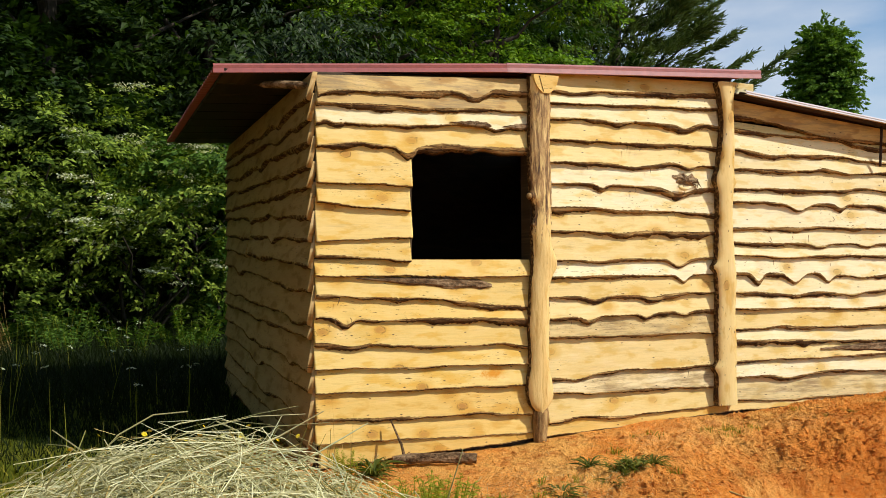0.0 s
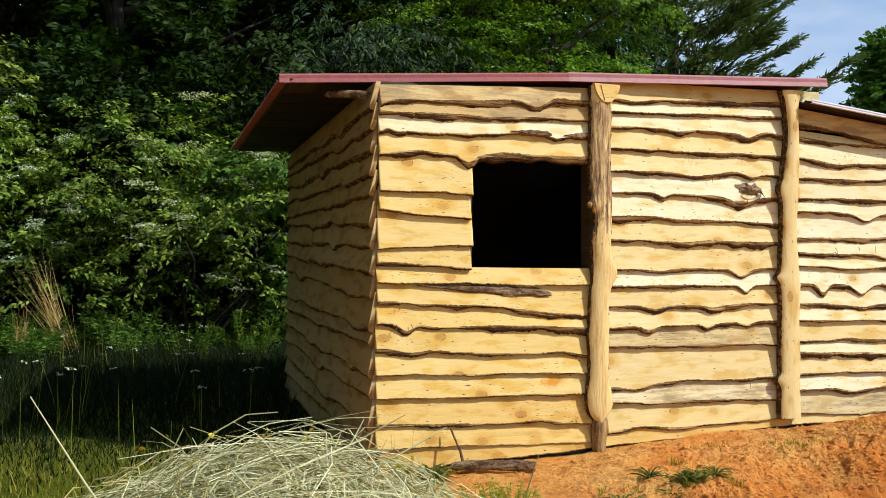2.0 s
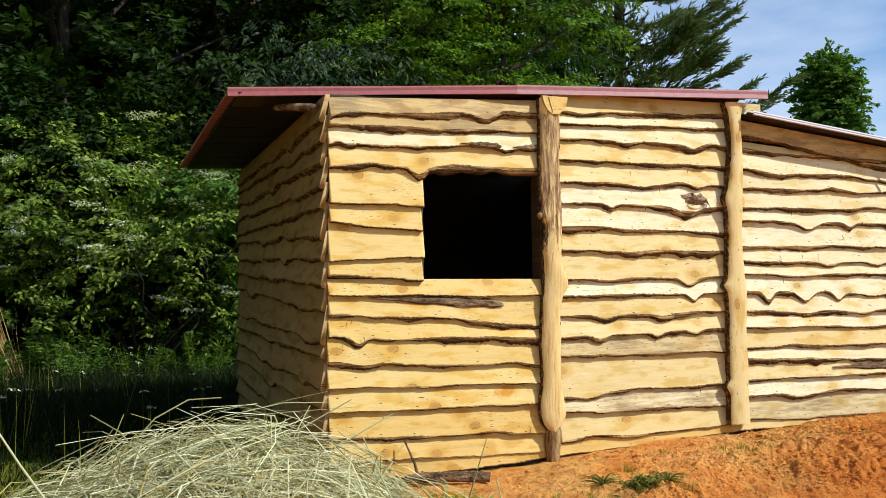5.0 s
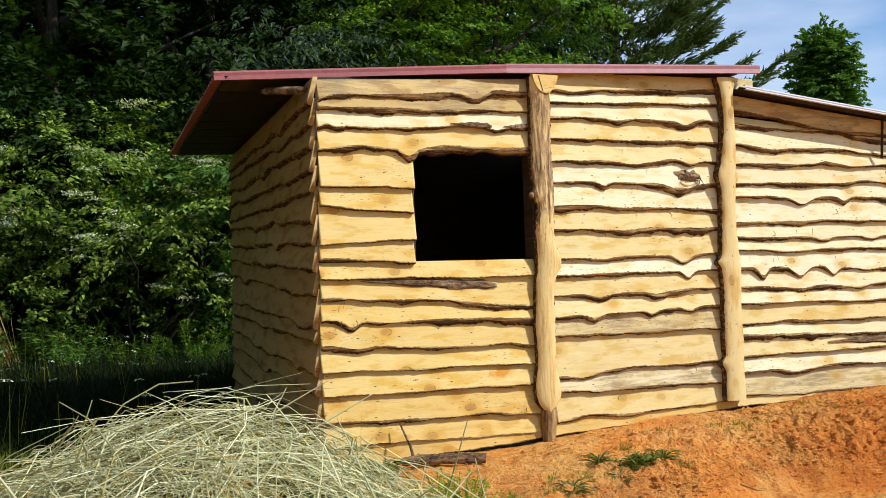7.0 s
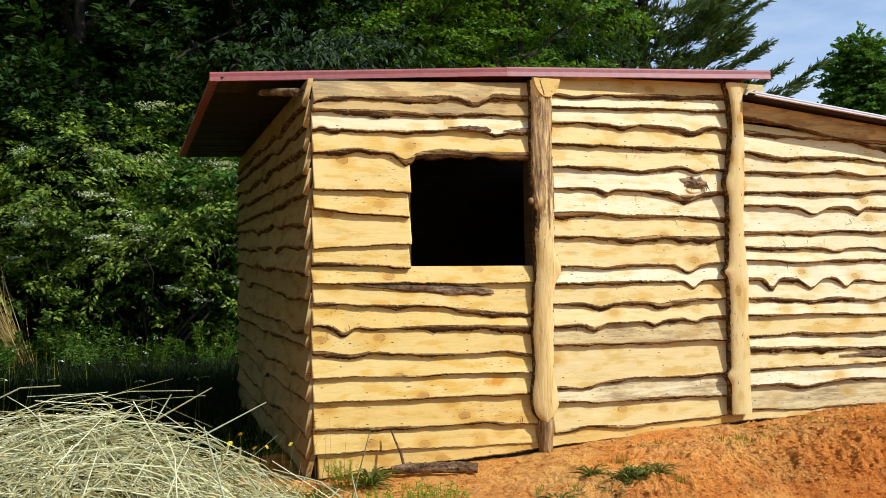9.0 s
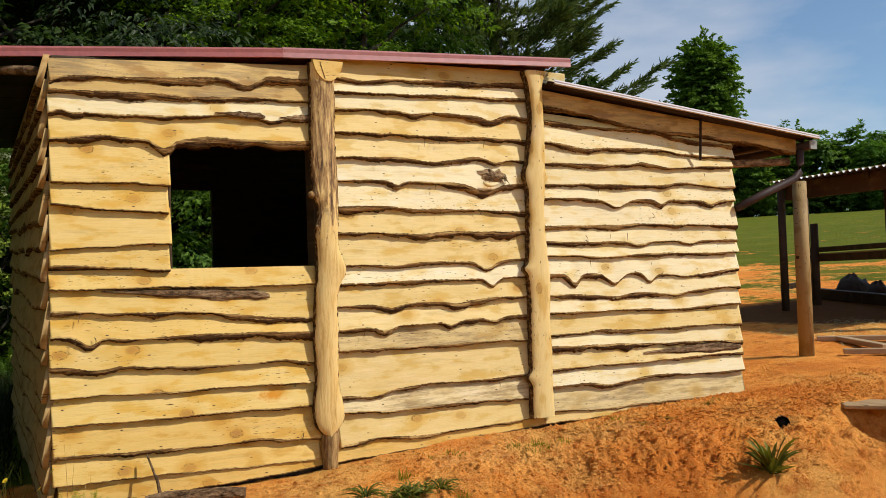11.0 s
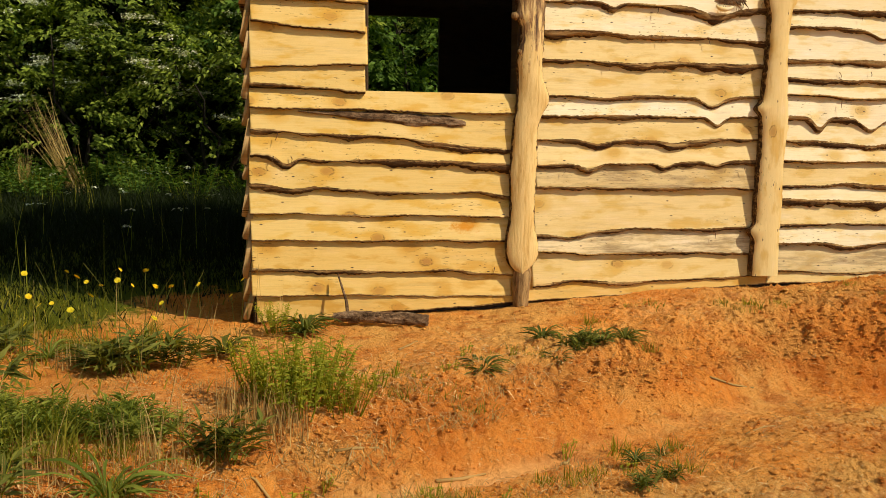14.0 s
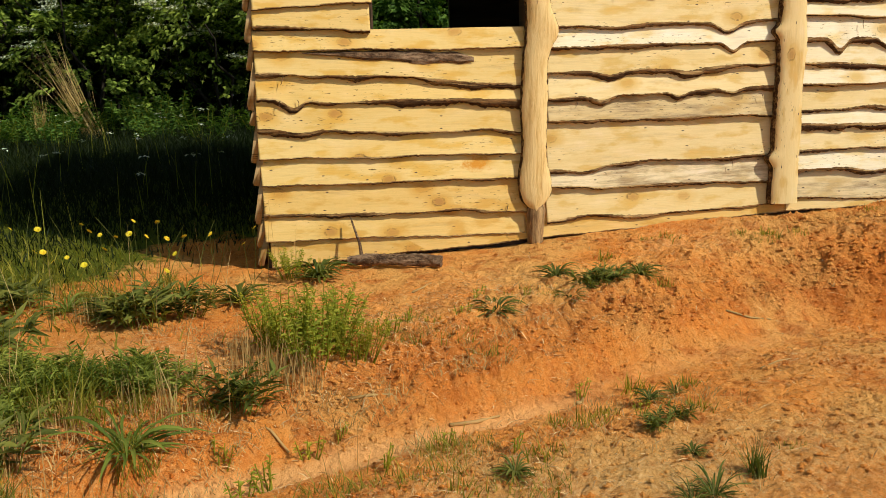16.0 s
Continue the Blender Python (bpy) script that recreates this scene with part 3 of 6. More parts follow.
def lattice(x, y, seed=0):
    """Smooth value noise, -1 to 1."""
    x, y = np.asarray(x, float), np.asarray(y, float)
    xi, yi = np.floor(x), np.floor(y)
    u, w = x - xi, y - yi
    u, w = u * u * (3 - 2 * u), w * w * (3 - 2 * w)

    def h(a, b):
        q = np.sin(a * 127.1 + b * 311.7 + seed * 74.7) * 43758.5453
        return 2 * (q - np.floor(q)) - 1
    return (h(xi, yi) * (1 - u) + h(xi + 1, yi) * u) * (1 - w) + (h(xi, yi + 1) * (1 - u) + h(xi + 1, yi + 1) * u) * w


def smooth(a, b, x):
    t = np.clip((np.asarray(x, float) - a) / (b - a), 0, 1)
    return t * t * (3 - 2 * t)


# ---- ground ----
def gully_y(x):
    return np.where(x < 2.1, -1.78 + 0.40 * (x + 0.07), -0.91) - 0.55 * smooth(2.0, 3.2, x)


def ground_z(x, y, rough=True):
    x, y = np.asarray(x, float), np.asarray(y, float)
    terrace = 0.012 + 0.050 * np.clip(x, 0, 2.9)
    d = y - gully_y(x)
    cut = smooth(-1.6, 0.1, x) * (1 - 0.7 * smooth(5.0, 8.0, x))
    low = -0.13 + 0.07 * smooth(0.10, 0.5, -d) - 0.10 * smooth(1.0, 3.0, -d)
    rise = 0.42 * smooth(0.045, 0.150, d) + 0.58 * smooth(0.10, 0.60, d)
    z = terrace + (low - terrace) * (1 - rise) * cut
    z = z - 0.034 * np.exp(-((d + 0.02) / 0.055) ** 2) * cut * (1 - 0.6 * smooth(0.8, 1.2, x)) * (1 - smooth(1.8, 2.6, x))
    z = z - (1 - cut) * 0.10 * smooth(0.3, 3.0, -y)
    z = z + 0.028 * np.clip(y, 0, 6) * (1 - smooth(3.5, 6.0, x))
    z = z + 0.050 * np.exp(-((x - 3.70) / 0.7) ** 2 - ((y + 0.42) / 0.42) ** 2)
    z = z - 0.30 * np.exp(-(((x - 3.92) / 0.22) ** 2 + ((y + 1.02) / 0.20) ** 2) ** 2)
    z = z + 0.115 * smooth(3.9, 5.2, x) * smooth(-1.6, 0.0, y)
    z = z + 0.078 * np.clip((x - 5.2) * 0.76 + (y - 0.5) * 0.65, 0, 8.0) * smooth(-3.0, -0.5, y) * smooth(4.5, 6.0, x)
    far = np.maximum(np.hypot(np.clip(x - 3, 0, None), np.clip(y, 0, None)) - 15.0, 0) * smooth(8.0, 16.0, x)
    z = z + 0.084 * np.minimum(far, 70)
    if rough:
        bare = smooth(-0.8, 0.2, x) * (1 - smooth(12.0, 16.0, x))
        bank = np.exp(-((d - 0.45) / 0.35) ** 2) * cut
        z = z + 0.016 * lattice(x * 1.9, y * 1.9, 1) + 0.008 * lattice(x * 6, y * 6, 2)
        u, w = 0.8 * x + 0.6 * y + 0.05 * lattice(x * 5, y * 5, 21), 0.8 * y - 0.6 * x + 0.05 * lattice(x * 6, y * 4, 22)
        p, q = 0.45 * x - 0.89 * y + 0.02 * lattice(x * 11, y * 11, 23), 0.89 * x + 0.45 * y + 0.02 * lattice(x * 13, y * 9, 24)
        clump = 0.6 + 0.8 * lattice(x * 3.1, y * 3.1, 25)
        z = z + bare * (0.006 + 0.010 * bank) * lattice(u * 13, w * 16, 3) + bare * (0.004 + 0.010 * bank) * clump * lattice(p * 27, q * 31, 4) + bare * (0.002 + 0.005 * bank) * clump * lattice(u * 46, w * 52, 6)
        flat = np.exp(-((d + 0.02) / 0.055) ** 2) * (1 - smooth(0.9, 1.3, x))
        grain = (0.30 + 1.1 * bank + 0.55 * smooth(0.05, 0.25, -d)) * (1 - flat)
        z = z + bare * grain * (0.0055 * np.abs(lattice(u * 33, w * 37, 8)) * (1 + clump) + 0.0046 * lattice(p * 62, q * 66, 10) + 0.0030 * lattice(u * 110, w * 105, 11))
    return z


def turf_amount(x, y):
    x, y = np.asarray(x, float), np.asarray(y, float)
    left = 1 - smooth(-1.1, -0.15, x + 0.25 * lattice(x * 1.3, y * 1.3, 7) - 0.15 * np.clip(y, 0, 1))
    front = (1 - smooth(-0.9, 0.0, x)) * (1 - smooth(-0.9, -0.1, y)) * 0.12
    back = smooth(0.3, 1.0, y) * (1 - smooth(3.0, 4.5, x))
    behind = smooth(3.0, 4.2, y) * (1 - smooth(4.0, 8.0, x - 0.3 * y))
    field = smooth(9.0, 30.0, np.hypot(x, y) + 4.0 * lattice(x * 0.22, y * 0.5, 9))
    field = np.maximum(field, 0.53 * smooth(7.6, 9.6, np.hypot(x, y)) * smooth(5.0, 7.0, x))
    t = np.maximum(np.maximum(left * smooth(-1.0, 0.2, y) + front, back * (x < 3)), np.maximum(behind, field))
    return np.clip(t, 0, 1)


def axis_steps(mid, far):
    right, left = [], []
    s, p = mid[-1] - mid[-2], mid[-1]
    while p < far:
        s *= 1.16
        p += s
        right.append(p)
    s, p = mid[1] - mid[0], mid[0]
    while p > -far:
        s *= 1.16
        p -= s
        left.append(p)
    return np.concatenate([left[::-1], mid, right])


gx = axis_steps(np.concatenate([np.arange(-1.6, -1.0, 0.0135), np.arange(-1.0, 2.6, 0.0072), np.arange(2.6, 4.8, 0.0120)]), 900)
gy = axis_steps(np.concatenate([np.arange(-2.45, -0.2, 0.0072), np.arange(-0.2, 0.35, 0.0135)]), 900)
GX, GY = np.meshgrid(gx, gy, indexing="ij")
gv = np.stack([GX, GY, ground_z(GX, GY)], -1).reshape(-1, 3)
ii, jj = np.meshgrid(np.arange(len(gx) - 1), np.arange(len(gy) - 1), indexing="ij")
gf = np.stack([ii * len(gy) + jj, (ii + 1) * len(gy) + jj, (ii + 1) * len(gy) + jj + 1, ii * len(gy) + jj + 1], -1).reshape(-1, 4)
gme = mesh_of("ground", gv, gf, [CLAY], smooth=True)
gd = (gv[:, 1] - gully_y(gv[:, 0]))
for key, values in (("turf", turf_amount(gv[:, 0], gv[:, 1])),
                    ("damp", 1.2 * np.exp(-((gv[:, 0] - 3.4) / 0.9) ** 2 - ((gv[:, 1] + 0.40) / 0.40) ** 2) + np.exp(-((gd - 0.24) / 0.17) ** 2) * smooth(-0.2, 0.5, gv[:, 0]) * (0.7 + 0.5 * lattice(gv[:, 0] * 3.3, gv[:, 1] * 3.3, 14)).clip(0, 1)),
                    # mask of the painted barn shadow
                    ("barn_shade", 0.9 * smooth(6.2, 7.2, gv[:, 0] + 0.3 * gv[:, 1] - 0.5) * (1 - smooth(9.2, 10.2, gv[:, 0])) * smooth(0.8, 1.6, gv[:, 1]) * (1 - smooth(3.0, 3.8, gv[:, 1]))),
                    ("dry", np.clip(np.exp(-((gd - 0.62) / 0.30) ** 2) * (1 - smooth(0.8, 1.8, gv[:, 0])) + 0.75 * np.exp(-((gd + 0.65) / 0.45) ** 2) + 0.55 * np.exp(-((gd - 0.75) / 0.25) ** 2) * smooth(1.2, 1.8, gv[:, 0]) * (1 - smooth(2.6, 3.0, gv[:, 0])) + 0.9 * (1 - smooth(-0.9, -0.1, gv[:, 0])) * (1 - smooth(-1.3, -0.6, gv[:, 1])), 0, 1) * (0.5 + 0.5 * lattice(gv[:, 0] * 2.3, gv[:, 1] * 2.3, 12))),
                    ("silt", np.clip(1.6 * np.exp(-((gd + 0.02 + 0.015 * lattice(gv[:, 0] * 5, gv[:, 1] * 5, 31)) / 0.052) ** 2), 0, 1) * (1 - 0.75 * smooth(0.75, 1.1, gv[:, 0])) * (1 - smooth(1.6, 2.4, gv[:, 0])) * smooth(-0.6, -0.2, gv[:, 0]))):
    at = gme.attributes.new(key, "FLOAT", "POINT")
    at.data.foreach_set("value", values.astype(np.float32))
tagged(put("ground", gme), "red-orange bare clay bank running into rough green turf", "ground", kind="structure")


# ---- the shed ----
shed = thing("shed", (1.2, 1.2, 0.05), "small shed clad in lapped live-edge pine with red metal roof", "shed")


def slab(parent, place, u0, u1, z_left, z_right, bark, lumps, top_left, top_right, mats, seed, thick=0.024, out=0.036, tuck=0.006, cols=0, name="board", sag=0.0):
    """A lapped slab with a wavy, bark-edged lower side. place maps (along, outward, up) into the world."""
    rng = random.Random(seed)
    cols = cols or max(8, int((u1 - u0) / 0.0095))
    us = [u0 + (u1 - u0) * i / (cols - 1) for i in range(cols)]
    ph = [rng.uniform(0, 6.28) for _ in range(3)]
    verts, faces, idx, chip, swell = [], [], [], 0.0, 0.0
    for u in us:
        f = (u - u0) / (u1 - u0)
        z = z_left + (z_right - z_left) * f + sum(h * math.exp(-((u - c) / w) ** 2) for c, h, w in lumps)
        z += 0.0022 * math.sin(u * 9 + ph[0]) + 0.0012 * math.sin(u * 27 + ph[1])
        z += rng.gauss(0, 0.0011)
        chip += 0.45 * (rng.uniform(-0.35, 0.35) - chip)
        k = 0.82 * bark * (1 + chip) * (0.90 + 0.42 * math.sin(u * 4.3 + ph[2]) + 0.34 * math.sin(u * 13 + ph[0]) + 0.20 * math.sin(u * 37 + ph[1]))
        k = max(k, 0.0035)
        t = top_left + (top_right - top_left) * f - sag * math.sin(math.pi * f)
        o = out + 0.003 * math.sin(u * 4 + ph[1])
        w = rng.uniform(0.08, 0.20) + 0.16 * (1 + math.sin(u * 11 + ph[1]))
        swell += 0.3 * (rng.gauss(0, 0.0030) - swell)
        for a, b, c in ((u, tuck - thick, t), (u, tuck, t), (u, tuck, t), (u, o, z + 0.003), (u, o, z + 0.003), (u, o + 0.0005, z), (u, o + 0.001 + 0.06 * k + swell, z - w * k), (u, o - 0.002 - 0.10 * k + swell, z - 0.80 * k), (u, o - thick, z - 1.06 * k)):
            verts.append(place(a, b, c))
    n = 9
    for i in range(cols - 1):
        for j in range(n):
            if j in (1, 3):
                continue
            a, b = i * n + j, i * n + (j + 1) % n
            faces.append((a, b, b + n, a + n))
            idx.append({4: 2, 5: 2, 6: 1, 7: 1}.get(j, 0))
    for e in (0, (cols - 1) * n):
        faces += [(e, e + 1, e + 3, e + 5), (e, e + 5, e + 7, e + 8)]
        idx += [0, 0]
    me = mesh_of(name, verts, faces, (*mats, CAMBIUM), smooth=False, index=idx)
    bm = bmesh.new()
    bm.from_mesh(me)
    bmesh.ops.recalc_face_normals(bm, faces=bm.faces)
    for face in bm.faces:
        face.smooth = True
    bm.to_mesh(me)
    bm.free()
    return put(name, me, parent)


def on_front(u, o, z):
    """A place on the front; the lean-to bay stands slightly forward towards its end."""
    e = max(0.0, u - 2.47)
    return (u - 0.068 * e, -o - 0.034 * e, z)


def on_side(u, o, z):
    return (-o, u, z)


# backing of the front wall, open at the window
WX0, WX1, WZ0, WZ1 = 0.500, 1.165, 1.020, 1.585
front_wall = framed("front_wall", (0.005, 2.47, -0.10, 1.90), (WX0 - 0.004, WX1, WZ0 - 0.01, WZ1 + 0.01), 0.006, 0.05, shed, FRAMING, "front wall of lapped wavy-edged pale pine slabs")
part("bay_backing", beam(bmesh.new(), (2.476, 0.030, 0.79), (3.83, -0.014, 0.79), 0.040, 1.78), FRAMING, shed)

YELLOW, FRESH, PALE, GOLD, GREY, BARKY = (PINE_YELLOW, BARK), (PINE, BARK), (PINE_WHITE, BARK), (PINE_GOLD, BARK), (PINE_GREY, BARK), (PINE_BARKY, BARK)


def course(u0, u1, rows, top, bay):
    """Lays the slabs of one bay from the top down; each tucks under the one above."""
    tl, tr = top
    for i, (zl, zr, bark, lumps, mats) in enumerate(rows):
        slab(front_wall, on_front, u0 + 0.004 * math.sin(5 * i + bay), u1 + 0.005 * math.sin(3 * i + bay), zl, zr, bark, lumps, tl, tr, mats, 100 * bay + i)
        dip = min([h for _, h, _ in lumps] + [0])
        tl, tr = zl - dip * 0 + 0.025, zr + 0.025


W_END = WX0 - 0.008
course(0.008, 1.175, [
    (1.835, 1.909, 0.030, [(0.0, -0.026, 0.05), (0.85, -0.037, 0.065), (0.98, 0.013, 0.077)], BARKY),
    (1.780, 1.801, 0.024, [(0.56, -0.009, 0.094), (0.87, 0.010, 0.101)], BARKY),
    (1.680, 1.717, 0.014, [(0.96, -0.015, 0.046), (0.73, 0.007, 0.072), (0.05, 0.014, 0.03)], PALE),
    (1.571, 1.609, 0.034, [(0.47, -0.036, 0.045), (0.21, 0.014, 0.129), (0.68, 0.015, 0.119)], YELLOW),
], (1.918, 1.985), 1)
course(0.006, W_END, [
    (1.390, 1.389, 0.005, [(0.34, 0.007, 0.066)], YELLOW),
    (1.299, 1.267, 0.005, [(0.21, -0.009, 0.085)], YELLOW),
    (1.111, 1.131, 0.004, [], YELLOW),
    (1.041, 1.019, 0.019, [], YELLOW),
], (1.60, 1.60), 2)
course(-0.002, 1.160, [
    (0.944, 0.932, 0.004, [], YELLOW),
    (0.854, 0.774, 0.026, [(0.59, 0.011, 0.213)], YELLOW),
    (0.749, 0.709, 0.032, [(0.15, -0.040, 0.045), (0.33, -0.019, 0.131)], YELLOW),
    (0.621, 0.561, 0.018, [(0.16, -0.015, 0.072), (1.0, 0.017, 0.128)], YELLOW),
    (0.494, 0.476, 0.006, [(0.22, 0.004, 0.085)], YELLOW),
    (0.379, 0.369, 0.008, [], (PINE_SPOT, BARK)),
    (0.260, 0.212, 0.018, [(0.84, 0.019, 0.149), (0.68, -0.007, 0.143)], GOLD),
    (0.143, 0.115, 0.004, [], GOLD),
], (1.022, 1.022), 3)
course(1.255, 2.400, [
    (1.925, 1.986, 0.024, [(1.43, -0.016, 0.071), (2.11, -0.014, 0.081)], FRESH),
    (1.858, 1.902, 0.013, [], PALE),
    (1.785, 1.791, 0.028, [(1.69, -0.016, 0.074), (2.15, -0.023, 0.052), (2.28, 0.014, 0.051)], PALE),
    (1.663, 1.675, 0.018, [], FRESH),
    (1.542, 1.560, 0.018, [(1.80, -0.016, 0.092), (2.05, 0.014, 0.080), (2.18, -0.017, 0.050)], FRESH),
    (1.431, 1.433, 0.028, [(1.60, -0.021, 0.035), (2.11, -0.042, 0.098)], PALE),
    (1.299, 1.286, 0.025, [(1.50, 0.011, 0.115)], PALE),
    (1.176, 1.180, 0.027, [(1.70, -0.013, 0.120)], FRESH),
    (1.017, 1.031, 0.015, [(1.58, -0.013, 0.073), (2.10, -0.041, 0.058)], FRESH),
    (0.930, 0.937, 0.015, [(2.13, -0.035, 0.038)], PALE),
    (0.820, 0.834, 0.024, [(1.54, -0.021, 0.072), (1.92, -0.017, 0.077)], FRESH),
    (0.706, 0.737, 0.024, [(1.51, -0.021, 0.051), (1.88, -0.020, 0.043), (2.13, -0.022, 0.051)], FRESH),
    (0.607, 0.604, 0.012, [], GREY),
    (0.394, 0.422, 0.018, [(1.43, -0.018, 0.084), (1.74, 0.010, 0.181)], FRESH),
    (0.316, 0.293, 0.012, [(1.53, -0.008, 0.115)], GREY),
    (0.164, 0.183, 0.015, [(1.47, 0.016, 0.113), (1.73, -0.008, 0.181)], FRESH),
], (2.03, 2.06), 4)
course(2.470, 3.965, [
    (1.791, 1.697, 0.020, [(3.23, 0.019, 0.245)], FRESH),
    (1.670, 1.623, 0.021, [(2.77, -0.018, 0.130), (3.31, 0.013, 0.164)], PALE),
    (1.552, 1.570, 0.018, [(3.20, 0.015, 0.060), (3.46, -0.016, 0.127)], PALE),
    (1.438, 1.449, 0.019, [(3.54, 0.016, 0.128)], PALE),
    (1.359, 1.363, 0.021, [(3.00, -0.044, 0.085), (3.35, -0.027, 0.050), (3.75, -0.021, 0.053)], PALE),
    (1.210, 1.213, 0.022, [(3.21, 0.012, 0.161)], PALE),
    (1.120, 1.120, 0.018, [(3.16, -0.022, 0.087), (3.57, -0.016, 0.064)], PALE),
    (1.047, 1.047, 0.015, [(2.89, -0.012, 0.191)], PALE),
    (0.943, 0.948, 0.024, [(2.67, -0.052, 0.043), (2.96, -0.056, 0.069), (3.23, -0.048, 0.048), (3.52, -0.032, 0.258)], PALE),
    (0.830, 0.836, 0.025, [(2.96, -0.021, 0.154), (3.39, -0.025, 0.166)], PALE),
    (0.734, 0.734, 0.013, [(3.39, -0.012, 0.209)], PALE),
    (0.619, 0.616, 0.015, [(2.87, 0.009, 0.094)], FRESH),
    (0.556, 0.511, 0.030, [], PALE),
    (0.432, 0.439, 0.013, [(3.06, -0.006, 0.196)], FRESH),
    (0.340, 0.334, 0.018, [(2.90, -0.018, 0.094), (3.25, 0.015, 0.162)], PALE),
    (0.214, 0.184, 0.014, [(2.82, -0.018, 0.226)], GREY),
], (1.84, 1.74), 5)
# skirt planks set back under the last course
slab(front_wall, on_front, 0.02, 2.43, 0.026, 0.146, 0.003, [], 0.22, 0.26, GOLD, 61, out=0.030, tuck=0.012)
slab(front_wall, on_front, 2.435, 3.80, 0.146, 0.162, 0.003, [], 0.27, 0.25, FRESH, 62, out=0.030, tuck=0.012)

# strips of bark left on the slab faces
for n_strip, (u0, u1, za, zb, hh, yl) in enumerate(((0.20, 0.93, 0.930, 0.888, 0.030, 0.0290), (3.16, 3.945, 0.484, 0.478, 0.033, 0.0340), (0.70, 0.93, 1.722, 1.716, 0.020, 0.0400), (1.00, 1.16, 1.716, 1.722, 0.020, 0.0400))):
    rng = random.Random(300 + n_strip)
    cols, verts = 44, []
    for i in range(cols):
        f = i / (cols - 1)
        u, z = u0 + (u1 - u0) * f, za + (zb - za) * f
        grow = min(1, 0.08 + 1.7 * f) * (1 if f < 0.9 else 1 - 6 * (f - 0.9))
        up, dn = hh * grow * (0.92 + 0.10 * math.sin(i * 0.7) + rng.uniform(-0.05, 0.05)), hh * grow * (0.78 + 0.16 * math.sin(i * 0.45 + 1) + rng.uniform(-0.06, 0.06))
        y = -yl
        verts += [on_front(u, -y - 0.006 - 0.22 * up, z + up), on_front(u, -y + 0.0015 - 0.1 * up + rng.uniform(0, 0.003), z + 0.5 * up), on_front(u, -y + 0.002 + 0.1 * dn + rng.uniform(0, 0.003), z - 0.5 * dn), on_front(u, -y - 0.006 + 0.22 * dn, z - dn)]
    faces = [(i * 4 + j, i * 4 + j + 1, i * 4 + j + 5, i * 4 + j + 4) for i in range(cols - 1) for j in range(3)]
    put("bark_strip", mesh_of("bark_strip", verts, faces, [LOG_BARK], False), front_wall, "rough brown bark left on a slab")

# the torn knot with a curled splinter in the middle bay
rng = random.Random(8)
kn_v, kn_f, kc, kr = [], [], 22, 6
for i in range(kr):
    for j in range(kc):
        a, r = j / kc * 6.283, i / (kr - 1)
        ragged = 1 + 0.18 * math.sin(2 * a + 1) + 0.18 * math.sin(7 * a) + rng.uniform(-0.22, 0.22)
        kn_v.append((2.165 + 0.075 * r * ragged * math.cos(a), -0.046 + 0.020 * r * r + rng.uniform(-0.004, 0.004), 1.474 + 0.040 * r * ragged * math.sin(a) - 0.012 * r * math.cos(a)))
kn_f = [(i * kc + j, (i + 1) * kc + j, (i + 1) * kc + (j + 1) % kc, i * kc + (j + 1) % kc) for i in range(kr - 1) for j in range(kc)]
put("torn_knot", mesh_of("torn_knot", kn_v, kn_f, [TORN_BARK], False), front_wall, "brown torn bark round a knot")
for k in range(16):
    a = Vector((2.15 + rng.uniform(-0.03, 0.08), -0.046, 1.455 + rng.uniform(-0.015, 0.03)))
    b = a + Vector((rng.uniform(-0.03, 0.03), -0.006, rng.uniform(-0.07, -0.02)))
    put("fibre", mesh_of("fibre", *tube([a, a.lerp(b, 0.5) + Vector((rng.uniform(-0.01, 0.01), -0.005, 0.002)), b], [0.0022, 0.0018, 0.0007], 4, False), [LOG_BARK], True), front_wall)
arc = [(2.080 + 0.046 * (1 - math.cos(a)), -0.060, 1.447 - 0.026 * math.sin(a)) for a in np.linspace(0.3, 2.7, 9)]
put("splinter", mesh_of("splinter", *tube(arc, [0.003, 0.006, 0.009, 0.011, 0.011, 0.010, 0.008, 0.006, 0.003], 7), [PINE_WHITE], True), front_wall, "pale curled splinter of wood")
# loose bark fibres hanging from the slab edges
rng = random.Random(19)
for k in range(30):
    x = rng.choice((rng.uniform(0.05, 1.1), rng.uniform(1.3, 2.35), rng.uniform(1.3, 2.35), rng.uniform(2.55, 3.9)))
    z = rng.choice((0.26, 0.38, 0.62, 0.74, 0.85, 0.93) if x < 1.2 else (1.66, 1.545, 1.43, 1.295, 1.175, 1.02, 0.82, 0.71, 0.40)) - rng.uniform(0.0, 0.02)
    a = Vector(on_front(x, 0.042, z))
    b = a + Vector((rng.uniform(-0.015, 0.015), -0.004, -rng.uniform(0.012, 0.045)))
    put("fibre", mesh_of("fibre", *tube([a, a.lerp(b, 0.5) + Vector((rng.uniform(-0.006, 0.006), -0.003, 0)), b], [0.0022, 0.0016, 0.0006], 4, False), [LOG_BARK], True), front_wall)

# window reveal
bm = bmesh.new()
box(bm, (WX0 - 0.006, 0.004, WZ0 - 0.03), (WX0 + 0.004, 0.075, WZ1 + 0.02), 0.002)
box(bm, (WX1 - 0.004, -0.02, WZ0 - 0.03), (WX1 + 0.03, 0.085, WZ1 + 0.02), 0.002)
box(bm, (WX0, 0.004, WZ0 - 0.012), (WX1, 0.075, WZ0 - 0.002), 0.002)
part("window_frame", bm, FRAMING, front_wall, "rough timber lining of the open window")


